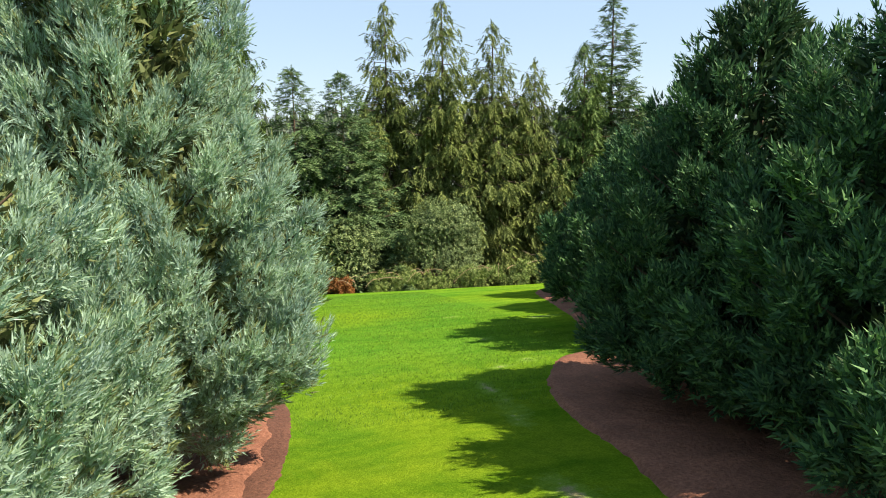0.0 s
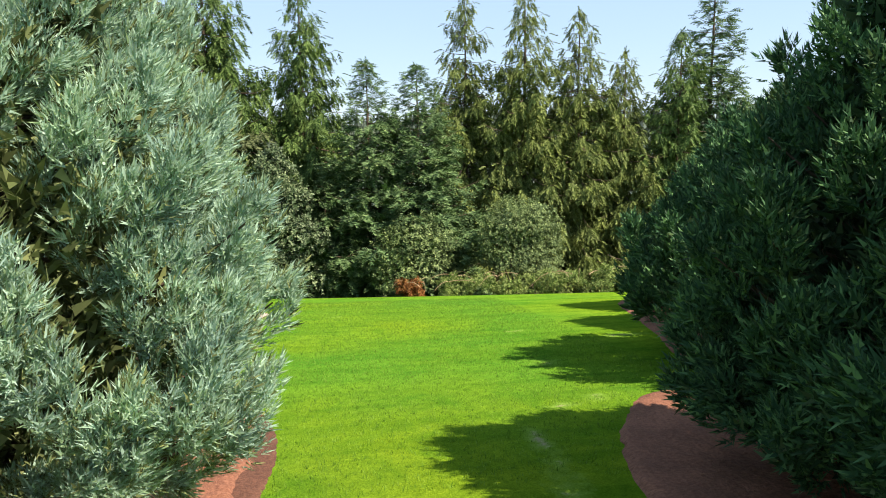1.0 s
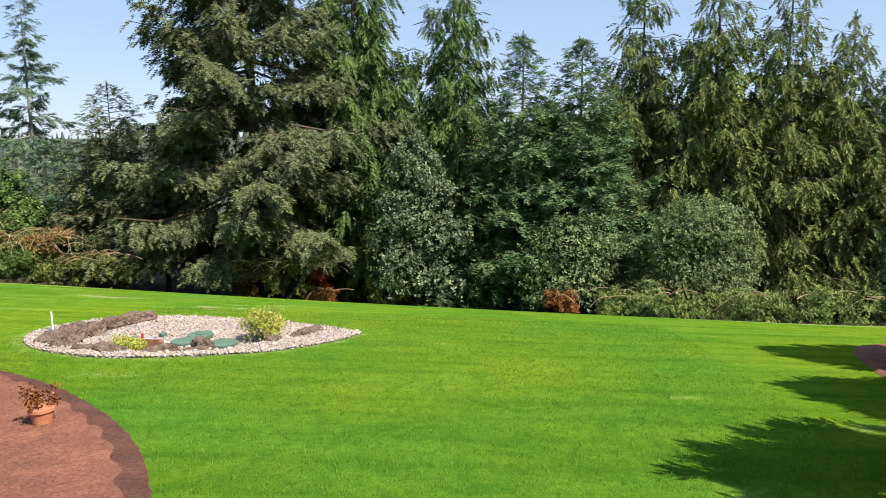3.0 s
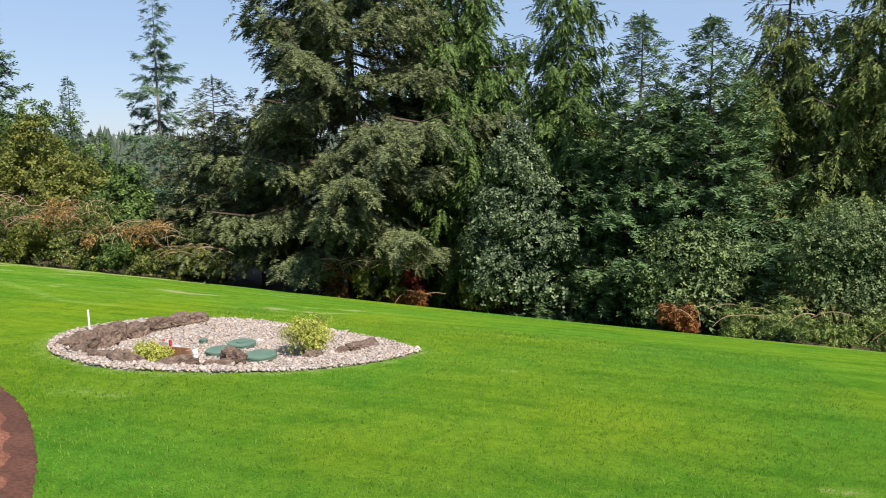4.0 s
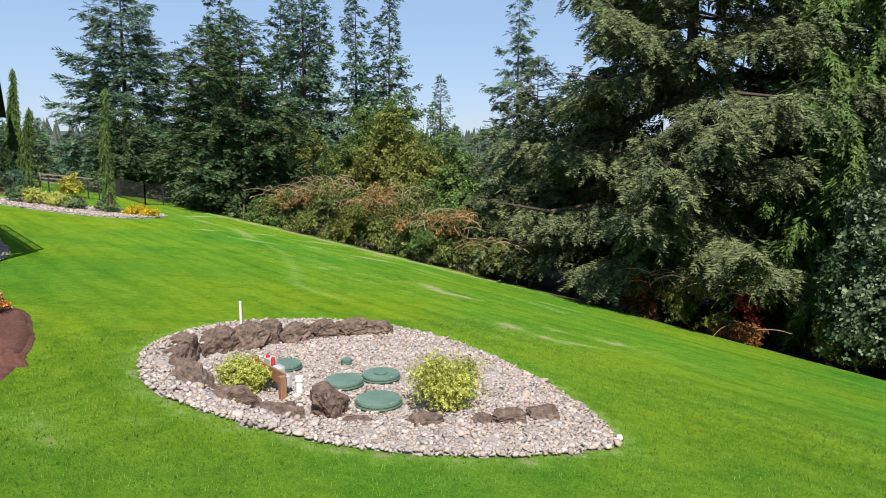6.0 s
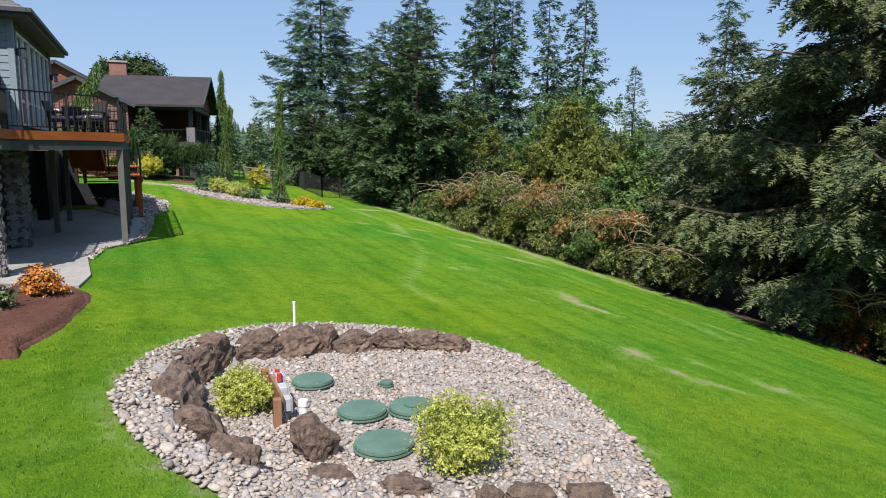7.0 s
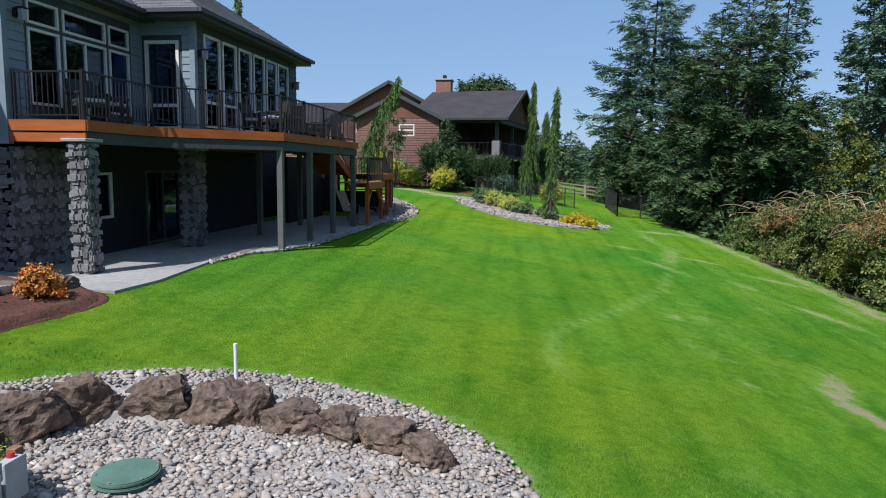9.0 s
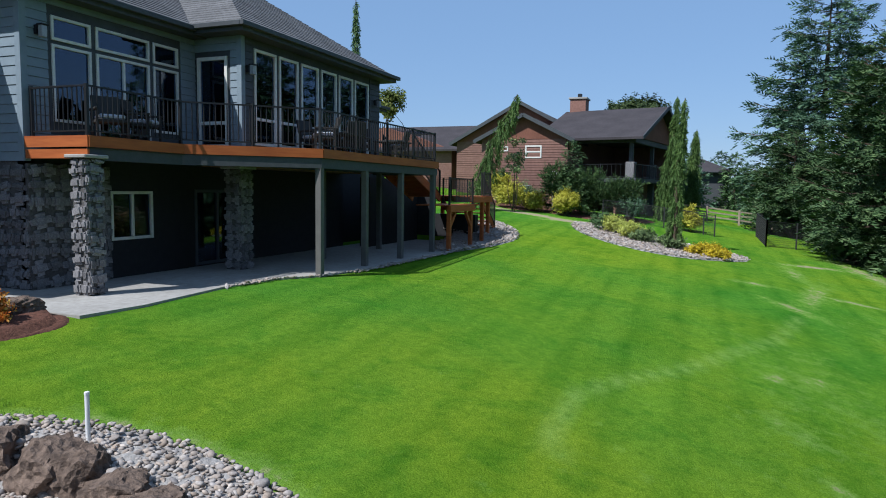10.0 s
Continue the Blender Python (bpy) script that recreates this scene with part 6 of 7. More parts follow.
rock(-12.1, 19.75, 0.85, 0.55, 0.42, 15, 250, "brown lava rock in bark mulch by the patio", "mulch bed rocks")
rock(-11.2, 19.2, 0.5, 0.4, 0.3, 60, 251, "small brown lava rock in bark mulch", "mulch bed rocks")


def pebble_arrays(P, S, seed, sub):
    bm = bmesh.new()
    if sub == 2:
        bmesh.ops.create_uvsphere(bm, u_segments=6, v_segments=4, radius=0.5)
        bmesh.ops.triangulate(bm, faces=bm.faces[:])
    else:
        bmesh.ops.create_icosphere(bm, subdivisions=sub, radius=0.5)
    bm.verts.index_update()
    T = np.array([v.co[:] for v in bm.verts])
    F = np.array([[v.index for v in f.verts] for f in bm.faces])
    bm.free()
    rng = np.random.RandomState(seed)
    n = len(P)
    a = rng.uniform(0, 6.28, n)
    sx, sy, sz = S * rng.uniform(0.85, 1.35, n), S * rng.uniform(0.65, 1.0, n), S * rng.uniform(0.35, 0.65, n)
    K = T[None] * (1 + 0.1 * rng.normal(size=(n, len(T), 1)))
    K = K * np.stack([sx, sy, sz], -1)[:, None]
    tilt = rng.normal(0, 0.25, (n, 2))
    K[..., 2] += K[..., 0] * tilt[:, None, 0] + K[..., 1] * tilt[:, None, 1]
    c, s = np.cos(a)[:, None], np.sin(a)[:, None]
    V = np.stack([K[..., 0] * c - K[..., 1] * s, K[..., 0] * s + K[..., 1] * c, K[..., 2]], -1) + P[:, None]
    return V, F


def pebble_spread(outline, spacing, size, seed, sub, lift, keep=None, scatter=0.5):
    rng = np.random.RandomState(seed)
    x0, y0 = outline.min(0)
    x1, y1 = outline.max(0)
    gx, gy = np.meshgrid(np.arange(x0, x1, spacing), np.arange(y0, y1, spacing))
    x = gx.ravel() + rng.uniform(-scatter, scatter, gx.size) * spacing
    y = gy.ravel() + rng.uniform(-scatter, scatter, gx.size) * spacing
    ok = inside(outline, x, y)
    x, y = x[ok], y[ok]
    s = size * np.exp(rng.normal(0, 0.3, len(x)))
    if keep is not None:
        m = keep(x, y, rng)
        x, y, s = x[m], y[m], s[m]
    z = ground_z(x, y) + lift + s * 0.1
    return pebble_arrays(np.stack([x, y, z], -1), s, seed + 1, sub)


LIDS = [(-7.6, 23.92, 0.31, 0), (-6.2, 24.28, 0.33, 0), (-6.1, 24.97, 0.33, 1), (-5.1, 24.22, 0.36, 0), (-7.16, 24.95, 0.1, 0)]


def clear_of_lids(x, y, rng):
    m = np.ones(len(x), bool)
    for lx, ly, r, _ in LIDS:
        m &= np.hypot(x - lx, y - ly) > r + 0.02
    for q in RING:
        m &= np.hypot(x - q[0], y - q[1]) > 0.28 * q[2]
    return m


def outer_ring(x, y, rng):
    u = ((x + 6.6) / 2.6) ** 2 + ((y - 24.6) / 2.4) ** 2
    return clear_of_lids(x, y, rng) & ((u > 1.5) | ((u < 0.8) & (rng.uniform(size=len(x)) < 0.2)))


gravel = bpy.data.objects["gravel_bed"]
RIM = (BED - [-6.4, 24.7]) * 0.998 + [-6.4, 24.7]
V, F = pebble_spread(RIM, 0.062, 0.066, 301, 1, 0.034, clear_of_lids)
near = np.argsort(np.hypot(V[..., 0].mean(1) + 9.2, V[..., 1].mean(1) - 26.6))
one, rest = near[:290], near[290:]
o = (np.arange(len(rest)) * V.shape[1])[:, None, None]
tagged(mesh_object("pebbles", V[rest].reshape(-1, 3), (F[None] + o).reshape(-1, 3), M_PEBBLE, gravel, "grey and tan rounded river pebbles", smooth=True), kind="stuff")
M_PEBBLE_ONE = grainy("river_pebble_single", (0.27, 0.237, 0.21), (0.48, 0.43, 0.385), 30, 0.75, 0.15, 0.15, 0.004, per="object", tones=PEBBLE_TONES)
for k in one:
    c = V[k].mean(0)
    p = mesh_object("pebble", V[k] - c, F, M_PEBBLE_ONE, gravel, smooth=True)
    p.location = c
V, F = pebble_spread(RIM, 0.16, 0.08, 303, 2, 0.045, outer_ring, 0.6)
o = (np.arange(len(V)) * V.shape[1])[:, None, None]
tagged(mesh_object("cobbles", V.reshape(-1, 3), (F[None] + o).reshape(-1, 3), M_PEBBLE, gravel, "larger pale river cobbles", smooth=True), kind="stuff")
for ob_name, line, sp, sz in (("gravel_bed.001", BED_FAR, 0.11, 0.095), ("gravel_bed.002", STAIR_GRAVEL, 0.11, 0.095)):
    V, F = pebble_spread(line, sp, sz, 305, 1, 0.075)
    o = (np.arange(len(V)) * V.shape[1])[:, None, None]
    tagged(mesh_object("cobbles", V.reshape(-1, 3), (F[None] + o).reshape(-1, 3), M_PEBBLE, bpy.data.objects[ob_name], "pale river cobbles"), kind="stuff")
strip = spline([(-16.5, 20.45), (-18.2, 20.68), (-19.2, 21.3), (-21, 21.72), (-24, 21.85), (-27.6, 21.9), (-27.6, 21.62), (-21, 21.48), (-19.0, 21.05), (-18.1, 20.5), (-16.6, 20.3)], 4)
V, F = pebble_spread(strip, 0.075, 0.07, 309, 1, 0.05)
o = (np.arange(len(V)) * V.shape[1])[:, None, None]
edge_gravel = mesh_object("gravel_strip", V.reshape(-1, 3), (F[None] + o).reshape(-1, 3), M_PEBBLE)
tagged(edge_gravel, "narrow strip of pale gravel along the patio", "gravel", kind="stuff")


for lx, ly, r, handle in LIDS:
    lid = thing("septic_lid", "round green plastic lid set in pebbles", "lid", "septic lids", (lx, ly, 0.06 - 0.03 * (ly - 24) + 0.02))
    part("riser", disc_bm(r * 0.94, -0.15, 0.07, 32, 0), M_LID, lid)
    part("cover", disc_bm(r, 0.07, 0.115), M_LID, lid)
    part("rim", disc_bm(r * 1.04, 0.035, 0.065), M_LID, lid, "pale green flange")
    if handle:
        part("hub", disc_bm(r * 0.36, 0.115, 0.135, 24, 0.006), M_LID, lid)
    for a in range(0, 360, 60):
        if r > 0.2:
            b = part("bolt", disc_bm(0.015, 0.115, 0.125, 8, 0), M_METAL, lid)
            b.location = (math.cos(radians(a)) * r * 0.9, math.sin(radians(a)) * r * 0.9, 0)

panel = thing("control_board", "weathered boards carrying grey electrical boxes with red caps", "electrical box", loc=(-6.6, 23.15, 0.1))
for x, h in ((0.44, 0.4), (-0.5, 0.5)):
    part("post", box_bm([(x - 0.05, x + 0.05, -0.05, 0.05, -0.2, h)], 0.006), M_POSTWOOD, panel)
part("board", box_bm([(-0.5, 0.42, 0.05, 0.085, 0.2, 0.42)], 0.004), M_POSTWOOD, panel)
for x, w, h0, h1 in ((0.26, 0.16, 0.16, 0.34), (0.02, 0.2, 0.1, 0.42), (-0.26, 0.24, 0.14, 0.5)):
    b = part("junction_box", box_bm([(x - w / 2, x + w / 2, 0.088, 0.2, h0, h1)], 0.01), M_GREYBOX, panel, "pale grey plastic box")
    part("cover", box_bm([(x - w / 2 - 0.008, x + w / 2 + 0.008, 0.2, 0.212, h0 - 0.008, h1 + 0.008)], 0.003), M_GREYBOX, b)
for x in (-0.3, -0.12):
    part("alarm_cap", disc_bm(0.035, 0.42, 0.54, 12, 0.01), M_REDCAP, panel, "red plastic cap").location = (x, 0.13, 0)
for x in (0.0, 0.26):
    part("conduit", disc_bm(0.014, -0.12, 0.12, 8, 0), M_GREYBOX, panel).location = (x, 0.14, 0)
vent = thing("cleanout_pipe", "short white plastic pipe with a cap among pebbles", "pipe", loc=(-6.28, 23.5, 0.1))
part("pipe", disc_bm(0.055, -0.15, 0.24, 16, 0), M_PVC, vent)
part("cap", disc_bm(0.066, 0.2, 0.29, 16, 0.008), M_PVC, vent)
marker = thing("white_pipe", "thin upright white plastic pipe at the bed's rim", "pipe", loc=(-9.74, 24.08, gz(-9.74, 24.08)))
part("pipe", disc_bm(0.024, -0.2, 0.54, 14, 0), M_PVC, marker)
part("cap", disc_bm(0.027, 0.53, 0.56, 14, 0.004), M_PVC, marker)


def shrub(x, y, r, h, mat, seed, label, n=900, size=0.16, shape=None, z=None, name="shrub", group="garden shrubs", lobes=6):
    """A small garden shrub: several leafy lobes on short stems."""
    rng = np.random.RandomState(seed)
    L = [(0, 0, h * 0.5, r * 0.8, r * 0.8, h * 0.5)]
    for k in range(lobes):
        a = 6.28 * k / lobes + rng.uniform(-0.4, 0.4)
        L.append((math.cos(a) * r * 0.55, math.sin(a) * r * 0.55, h * rng.uniform(0.35, 0.7), r * 0.5, r * 0.5, h * 0.33))
    return broadleaf(x, y, L, n, mat, seed, label, name, "shrub", size, 0.02, group, shape or SPRIG, z, 0.5, 7)


shrub(-6.85, 22.85, 0.34, 0.5, M_YELLOW, 401, "yellow-green variegated shrub among river pebbles", 2600, 0.085, SPRIG_FINE)
shrub(-4.2, 24.85, 0.52, 0.76, M_YELLOW, 402, "golden variegated shrub among river pebbles", 3400, 0.085, SPRIG_FINE)
shrub(-11.5, 19.95, 0.28, 0.55, M_ORANGE, 403, "orange and cream leaved shrub in bark mulch", 800, 0.13)
shrub(-10.4, 19.2, 0.4, 0.45, M_SHRUB, 404, "low green shrub in bark mulch", 600, 0.14)
bowl = thing("garden_bowl", "low pale bowl planter on bark mulch", "planter", loc=(-11.5, 19.25, gz(-11.5, 19.25) + 0.04))
part("bowl", disc_bm(0.16, 0, 0.2, 24, 0.02, 0.26), M_PVC, bowl)
part("soil", disc_bm(0.23, 0.19, 0.205, 24, 0), M_SOIL, bowl)
pot = thing("flower_pot", "terracotta pot with a dry twiggy plant on mulch", "flower pot", loc=(-4.05, 16.5, gz(-4.05, 16.5) + 0.04))
part("pot", disc_bm(0.12, 0, 0.24, 20, 0.01, 0.16), M_TERRACOTTA, pot)
part("rim", disc_bm(0.175, 0.21, 0.26, 20, 0.008), M_TERRACOTTA, pot)
leafy_crown(pot, [(0, 0, 0.38, 0.14, 0.14, 0.14)], 90, M_RUST, 405, 0.12, SPRIG)

# ---- far garden: shrubs, weeping conifers, fences ----
for k, (x, y, r, h, m, lab) in enumerate((
        (-40.4, 24.9, 0.6, 0.9, M_FIR, "dark green dwarf conifer in pale gravel"), (-39.7, 25.7, 0.6, 0.85, M_YELLOW, "pale yellow-green shrub in pale gravel"),
        (-38.7, 26.6, 0.65, 0.8, M_YELLOW, "pale yellow-green shrub in pale gravel"), (-37.9, 27.2, 0.6, 0.5, M_SHRUB, "low grey-green shrub in pale gravel"),
        (-36.9, 28.5, 0.55, 0.6, M_SHRUB, "low dark green shrub under a weeping conifer"), (-37.0, 30.2, 0.5, 0.4, M_GOLD, "low golden mound in pale gravel"),
        (-36.4, 29.8, 0.55, 0.38, M_GOLD, "low golden mound in pale gravel"), (-36.2, 30.5, 0.5, 0.36, M_GOLD, "low golden mound in pale gravel"),
        (-48.7, 16.8, 0.85, 1.9, M_GOLDEN, "tall golden shrub by the neighbour's wall"), (-46.4, 18.3, 0.9, 1.5, M_GOLDEN, "round golden shrub in a mulched border"),
        (-46.6, 19.7, 0.6, 1.0, M_GOLDEN, "small golden shrub in a mulched border"), (-45.9, 21.9, 0.75, 1.4, M_GOLDEN, "round golden shrub in a mulched border"),
        (-48.5, 18.6, 0.9, 1.6, M_SHRUB, "green shrub by the neighbour's wall"), (-47.2, 21.2, 1.2, 2.9, M_YEW, "dark green bushy conifer by the porch"),
        (-48.2, 23.0, 1.7, 2.7, M_YEW, "dark green bushy conifer by the porch"), (-48.6, 24.6, 1.6, 2.5, M_YEW, "dark green bushy conifer by the porch"),
        (-47.6, 25.6, 0.9, 1.3, M_FIR_BLUE, "bluish spreading shrub by the fence"), (-46.9, 28.9, 0.7, 1.1, M_GOLDEN, "golden shrub behind the fence"))):
    shrub(x, y, r, h, m, 500 + k, lab, 2200 if r > 1 else (2600 if m is M_GOLDEN else 1100), 0.3 if m is M_YEW else (0.2 if m is M_GOLDEN else 0.16), SPRAY if m is M_YEW else SPRIG_FINE)
BORDER = spline([(-46.6, 20.2), (-45.9, 22.2), (-46.0, 25.0), (-49.5, 27), (-51, 24), (-51.5, 18), (-50, 14), (-47.5, 16.5), (-45.8, 18.4)])
bed("mulch_bed", BORDER, M_MULCH_DARK, "brown mulched border along the neighbour's house", "mulch bed", 0.06)


def weeping(x, y, height, lean_x, lean_y, seed, label, width=0.9, mat=None, n=150, bow=0.0):
    """A weeping conifer: a bent leader hung with long drooping curtains."""
    rng = np.random.RandomState(seed)
    t = tagged(root("weeping_conifer", x, y), label, "tree", "weeping conifers")
    q = np.linspace(0, 1, 12)
    L = np.stack([lean_x * q ** 1.5 + bow * np.sin(q * 7), lean_y * q ** 1.5 + bow * 0.6 * np.cos(q * 6) - bow * 0.6, height * q - 0.2], -1)
    V, F = tube_arrays(L, np.linspace(0.13, 0.02, 12), 7)
    mesh_object("trunk", V, F, M_BARK, t, smooth=True)
    P, D, S = [], [], []
    for k in range(n):
        u = rng.uniform(0.12, 1.0) ** 0.8
        p = np.array([np.interp(u, q, L[:, i]) for i in range(3)])
        a = rng.uniform(0, 6.28)
        r = width * rng.uniform(0.15, 1.0) * (1.05 - u) ** 0.6 * 0.6
        drop = min(p[2] - 0.2, rng.uniform(0.5, 2.4) * (1.2 - 0.6 * u))
        m = max(3, int(drop / 0.12))
        w = np.linspace(0, 1, m)
        line = p + np.stack([np.cos(a) * r * np.minimum(1, w * 3), np.sin(a) * r * np.minimum(1, w * 3), -drop * w + 0.12 * np.sin(w * 3)], -1)
        P.append(line + rng.normal(0, 0.03, line.shape))
        D.append(np.tile([np.cos(a) * 0.35, np.sin(a) * 0.35, -1.0], (m, 1)) + rng.normal(0, 0.25, (m, 3)))
        S.append(rng.uniform(0.25, 0.42, m))
    V, F = spread(SPRAY_LONG, np.concatenate(P), np.concatenate(D), np.concatenate(S), rng)
    mesh_object("crown", V, F, mat or M_CEDAR_GREEN, t)
    return t


weeping(-42.8, 17.0, 6.9, -0.6, 2.4, 601, "leaning weeping conifer by the deck stairs", 1.5, n=170, bow=0.15)
weeping(-36.9, 28.7, 7.0, -0.1, 0.15, 602, "slender weeping conifer in the gravel bed", 0.6, n=150, bow=0.1)
weeping(-56.3, 27.8, 9.0, 0.1, -0.2, 603, "tall weeping conifer behind the fence", 1.1, M_CEDAR_GREEN, 300, 0.2)
weeping(-51.8, 27.2, 5.9, 0.1, 0.5, 604, "drooping weeping conifer by the porch", 1.1, n=220, bow=0.12)
weeping(-66, 28.6, 7.6, 0.2, 0.2, 605, "broad weeping conifer beyond the porch", 1.6, M_CEDAR_GREEN, 300, 0.1)
weeping(-39.7, 10.7, 11.4, 0.2, 0.2, 606, "tall thin weeping conifer behind the roof", 0.7, M_FIR, 150, 0.18)
conifer(-47.4, 21.9, 4.6, 1.2, M_FIR, 611, "slim young conifer by the porch", boughs=16, size=0.25, step=0.1, twig=0.2, group="garden conifers")
broadleaf(-44.6, 18.9, [(0, 0, 2.6, 0.6, 0.6, 0.9), (0.1, 0.2, 3.5, 0.4, 0.4, 0.7)], 260, M_SHRUB, 612, "small thin green tree with a pale stem", size=0.3, stem=0.05, group="garden trees")
broadleaf(-99, 20.6, [(0, 0, 9.5, 4.2, 4.2, 3.4), (0.5, -1, 11.2, 2.8, 2.8, 2)], 4500, M_OAK, 613, "broad oak beyond the neighbour's roof", "oak_tree", size=0.7, stem=0.4, group="far trees")
broadleaf(-62, 2, [(0, 0, 6.2, 1.2, 1.2, 1.6)], 500, M_LIME, 614, "green tree behind the neighbour's roof", size=0.6, group="far trees")
for k in range(30):
    x, y = -128 + (k * 37 % 23), 22 + k * 1.9
    conifer(x, y, 6.8 + (k * 7 % 4) * 0.8, 3.2, M_FIR_BLUE if k % 2 else M_FIR, 620 + k, "distant dark conifer in a belt of trees", boughs=7, size=0.9, twig=0.9, step=0.45, shape=SPRAY_FAR, group="distant conifers", power=0.6)


def mesh_fence(points, seed, height=1.2):
    """Black wire fence: posts, top rail, upright wires."""
    f = thing("mesh_fence", "black wire mesh fence with thin posts", "fence", "garden fences")
    for (ax, ay), (bx, by) in zip(points, points[1:]):
        za, zb = gz(ax, ay), gz(bx, by)
        part("post", box_bm([(ax - 0.035, ax + 0.035, ay - 0.035, ay + 0.035, za - 0.2, za + height + 0.05)]), M_FENCEWIRE, f)
        part("top_rail", bar_bm((ax, ay, za + height), (bx, by, zb + height), 0.035, 0.035), M_FENCEWIRE, f)
        L = math.hypot(bx - ax, by - ay)
        bm = bmesh.new()
        n = int(L / 0.07)
        for k in range(1, n):
            q = k / n
            p = Vector((ax + (bx - ax) * q, ay + (by - ay) * q, za + (zb - za) * q))
            bar_bm(p, p + Vector((0, 0, height)), 0.008, 0.008, bm)
        for k in range(1, 14):
            bar_bm((ax, ay, za + height * k / 14), (bx, by, zb + height * k / 14), 0.008, 0.008, bm)
        tagged(part("wire_mesh", bm, M_FENCEWIRE, f), kind="stuff")
    bx, by = points[-1]
    part("post", box_bm([(bx - 0.035, bx + 0.035, by - 0.035, by + 0.035, gz(bx, by) - 0.2, gz(bx, by) + height + 0.05)]), M_FENCEWIRE, f)


mesh_fence([(-46.8, 24.0), (-47.2, 25.8), (-46.6, 27.6), (-46.2, 29.8), (-46.0, 30.4)], 1)
mesh_fence([(-45.0, 33.0), (-46.2, 34.6), (-47.4, 36.0), (-46.0, 37.2)], 2, 1.4)
mesh_fence([(-45.0, 33.0), (-50, 32.8), (-56, 33.6)], 3, 1.4)
rail_fence = thing("rail_fence", "weathered split-rail fence across the far lawn", "fence", "garden fences")
for k in range(9):
    x, y = -62 - 0.6 * k, 27.5 + 2.4 * k
    x2, y2 = -62.6 - 0.6 * k, 29.9 + 2.4 * k
    part("post", box_bm([(x - 0.08, x + 0.08, y - 0.08, y + 0.08, gz(x, y) - 0.2, gz(x, y) + 1.2)], 0.01), M_RAILWOOD, rail_fence)
    for h in (0.4, 0.75, 1.08):
        part("rail", bar_bm((x, y, gz(x, y) + h), (x2, y2, gz(x2, y2) + h), 0.07, 0.11), M_RAILWOOD, rail_fence)

# ---- deck furniture ----
def patio_chair(m, label="dark wicker patio chair with a pale cushion on the deck"):
    c = tagged(new("patio_chair"), label, "chair", "deck chairs")
    part("seat", box_bm([(-0.3, 0.3, -0.3, 0.3, 0.34, 0.42)], 0.015), M_WICKER, c)
    part("backrest", bar_bm((0, 0.27, 0.42), (0, 0.42, 0.95), 0.58, 0.06), M_WICKER, c)
    part("cushion", box_bm([(-0.26, 0.26, -0.27, 0.24, 0.42, 0.52)], 0.03), M_CUSHION, c, "pale cushion")
    for s in (-1, 1):
        part("armrest", box_bm([(s * 0.32 - 0.04, s * 0.32 + 0.04, -0.3, 0.32, 0.6, 0.65)], 0.012), M_WICKER, c)
        for y in (-0.26, 0.26):
            part("leg", box_bm([(s * 0.3 - 0.025, s * 0.3 + 0.025, y - 0.025, y + 0.025, 0, 0.6)]), M_WICKER, c)
    c.matrix_basis = m
    return c


first_chair = patio_chair(pose(-15.6, 18.1, DECK_Z, 0, 0, 150))
for x, y, a in ((-16.6, 18.0, 200), (-20.6, 20.3, 40), (-22.2, 20.2, -30), (-23.8, 19.6, 100), (-25.3, 20.2, 10), (-21.4, 19.5, 170)):
    copy_thing(first_chair, pose(x, y, DECK_Z, 0, 0, a))
for x, y, w in ((-21.4, 20.4, 0.5), (-24.4, 20.5, 0.55)):
    tb = thing("patio_table", "low dark patio table on the deck", "table", "deck tables", (x, y, DECK_Z))
    part("tabletop", box_bm([(-w, w, -w * 0.8, w * 0.8, 0.5, 0.55)], 0.01), M_WICKER, tb)
    for sx in (-1, 1):
        for sy in (-1, 1):
            part("leg", box_bm([(sx * w * 0.85 - 0.03, sx * w * 0.85 + 0.03, sy * w * 0.65 - 0.03, sy * w * 0.65 + 0.03, 0, 0.5)]), M_WICKER, tb)


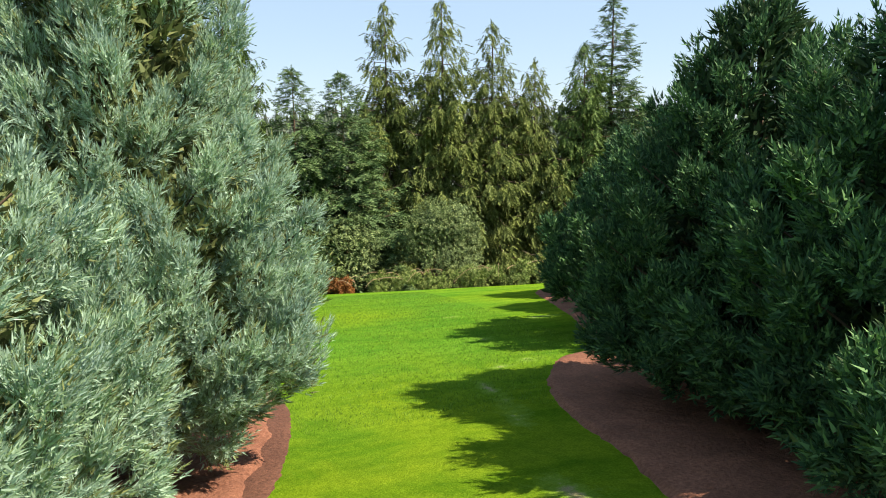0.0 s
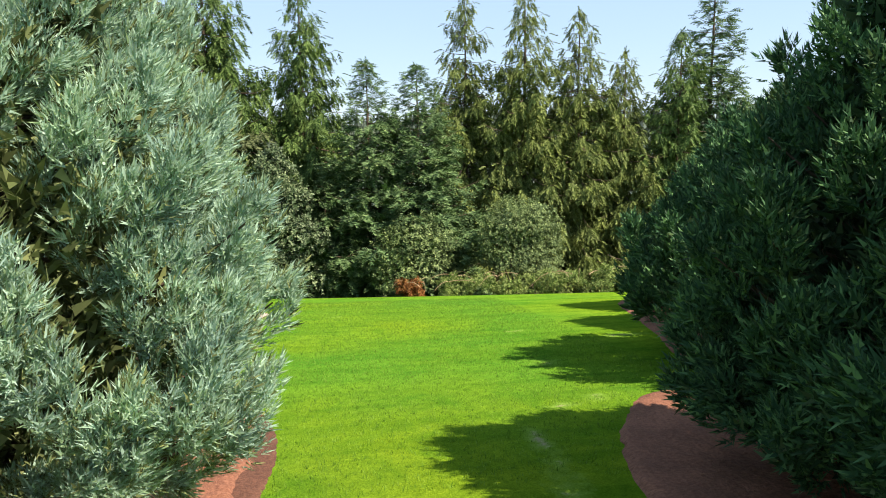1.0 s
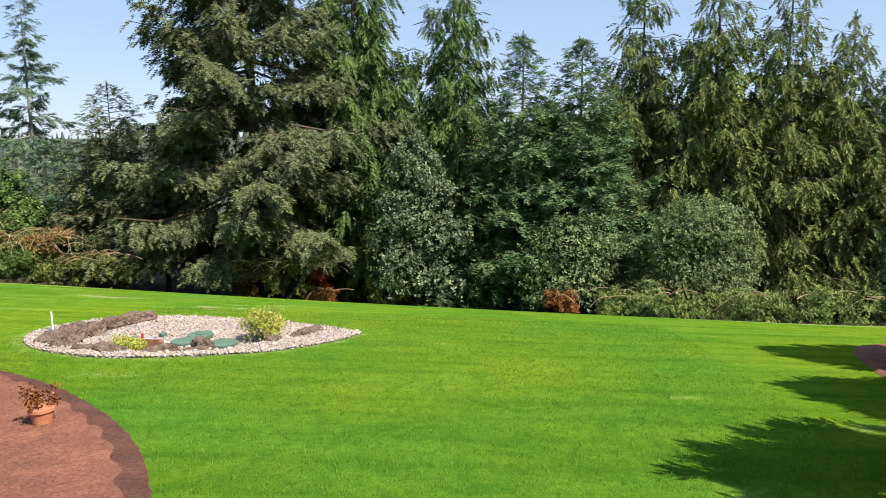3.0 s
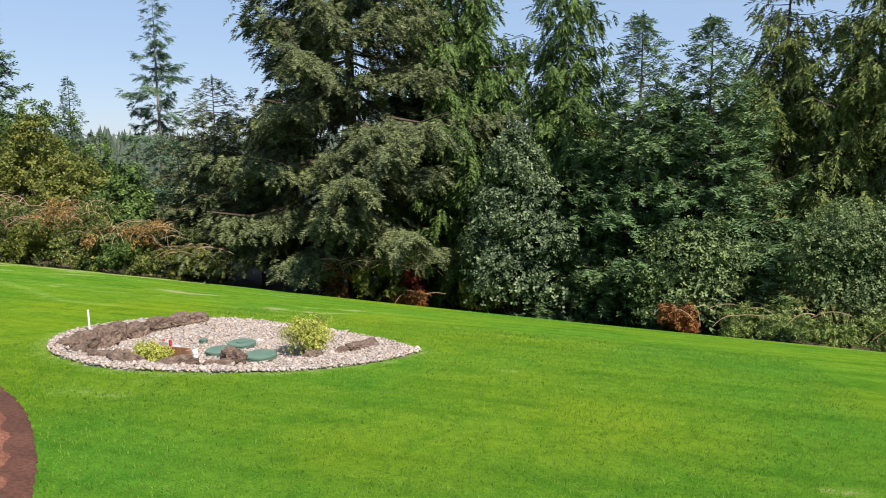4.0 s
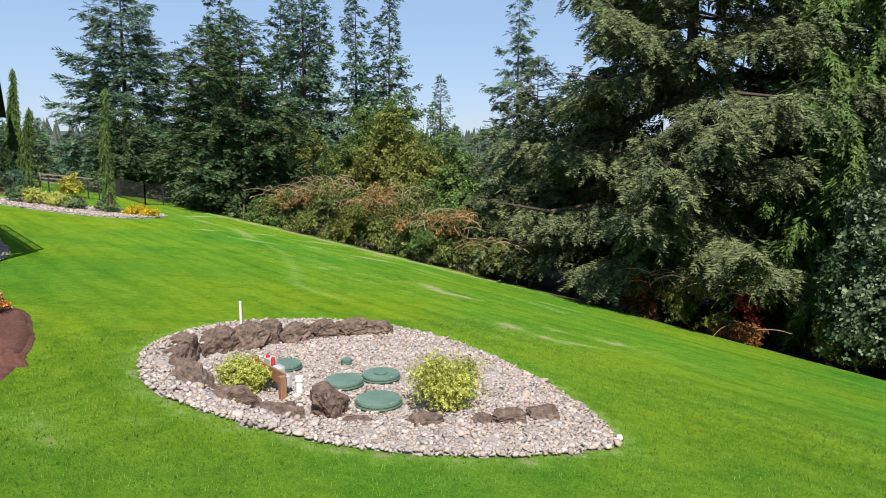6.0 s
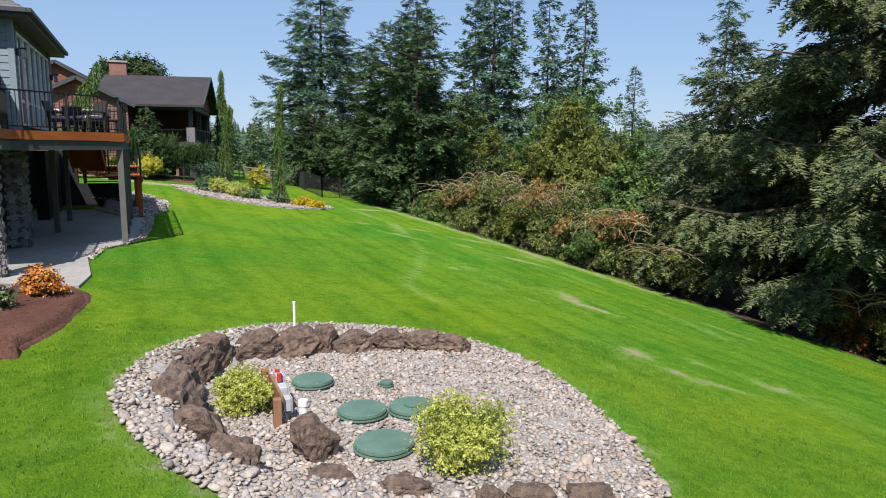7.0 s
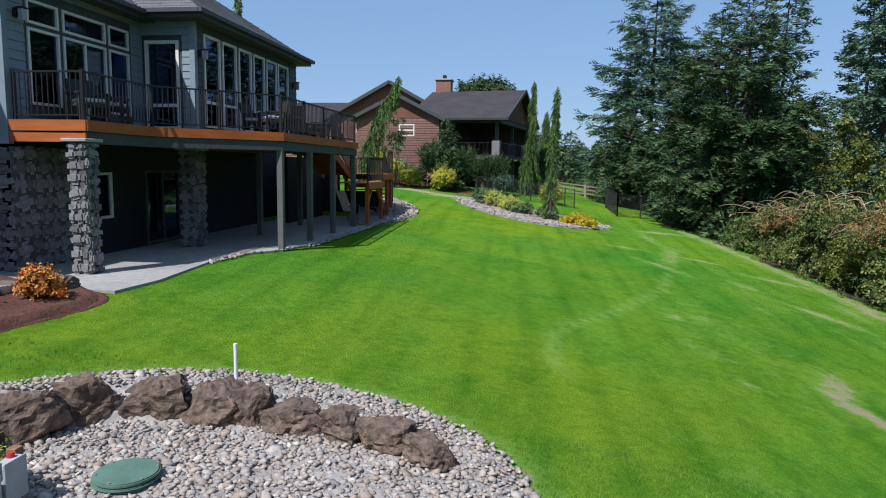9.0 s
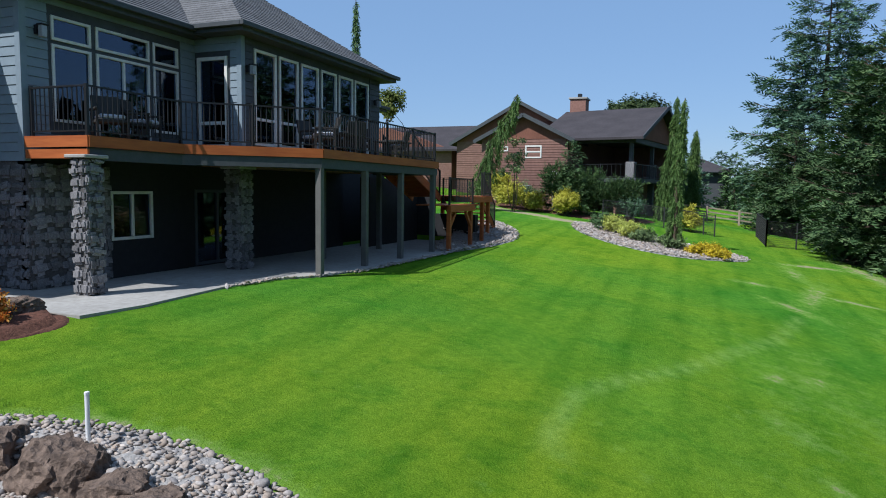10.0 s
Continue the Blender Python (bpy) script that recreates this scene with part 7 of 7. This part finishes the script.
# ---- woods on the far hills ----
def far_woods(seed, n=2600):
    rng = np.random.RandomState(seed)
    a, d = rng.uniform(0.9, 3.3, n), rng.uniform(330, 1000, n)
    x, y = -20 + d * np.cos(a), 20 + d * np.sin(a)
    z, h = ground_z(x, y), rng.uniform(9, 22, n)
    V, F = [], []
    base = np.stack([x, y, z - 1], -1)
    w = h * rng.uniform(0.18, 0.3, n)
    for k in range(5):
        q = 6.283 * k / 5
        V.append(base + np.stack([np.cos(q) * w, np.sin(q) * w, 0 * w], -1))
    V.append(base + np.stack([0 * h, 0 * h, h], -1))
    V = np.stack(V, 1)
    T = np.array([(k, (k + 1) % 5, 5) for k in range(5)])
    F = T[None] + (np.arange(n) * 6)[:, None, None]
    ob = mesh_object("far_woods", V.reshape(-1, 3), F.reshape(-1, 3), M_FARWOOD)
    return tagged(ob, "dark conifer woods covering distant hills", "woods", kind="stuff")


far_woods(31)

# ---- short grass where the camera passes nearest ----
def grass_blades(x0, x1, y0, y1, per_m2, seed):
    rng = np.random.RandomState(seed)
    n = int((x1 - x0) * (y1 - y0) * per_m2)
    x, y = rng.uniform(x0, x1, n), rng.uniform(y0, y1, n)
    ok = y < 31
    for line in (BED, MULCH_L, MULCH_R):
        ok &= ~inside(line, x, y)
    x, y = x[ok], y[ok]
    n = len(x)
    z = ground_z(x, y)
    V = []
    for k in range(3):
        a, h = rng.uniform(0, 6.28, n), rng.uniform(0.025, 0.06, n)
        c, s = np.cos(a), np.sin(a)
        ox, oy = rng.normal(0, 0.015, n), rng.normal(0, 0.015, n)
        b = np.stack([x + ox, y + oy, z - 0.004], -1)
        w = np.stack([-s, c, 0 * a], -1) * 0.004
        tip = b + np.stack([c * h * 0.6, s * h * 0.6, h], -1)
        V.append(np.stack([b - w, b + w, tip], 1).reshape(-1, 3))
    V = np.concatenate(V)
    g = mesh_object("grass", V, np.arange(len(V)).reshape(-1, 3), M_BLADES)
    return tagged(g, "short green grass blades of the mown lawn", "grass", kind="stuff")


M_BLADES = leafy("grass_blades", (0.06, 0.152, 0.013), (0.12, 0.252, 0.024), (0.225, 0.365, 0.065), 0.8, 0.35, 0.6)
grass_blades(-10, 7, 9, 32, 150, 701)
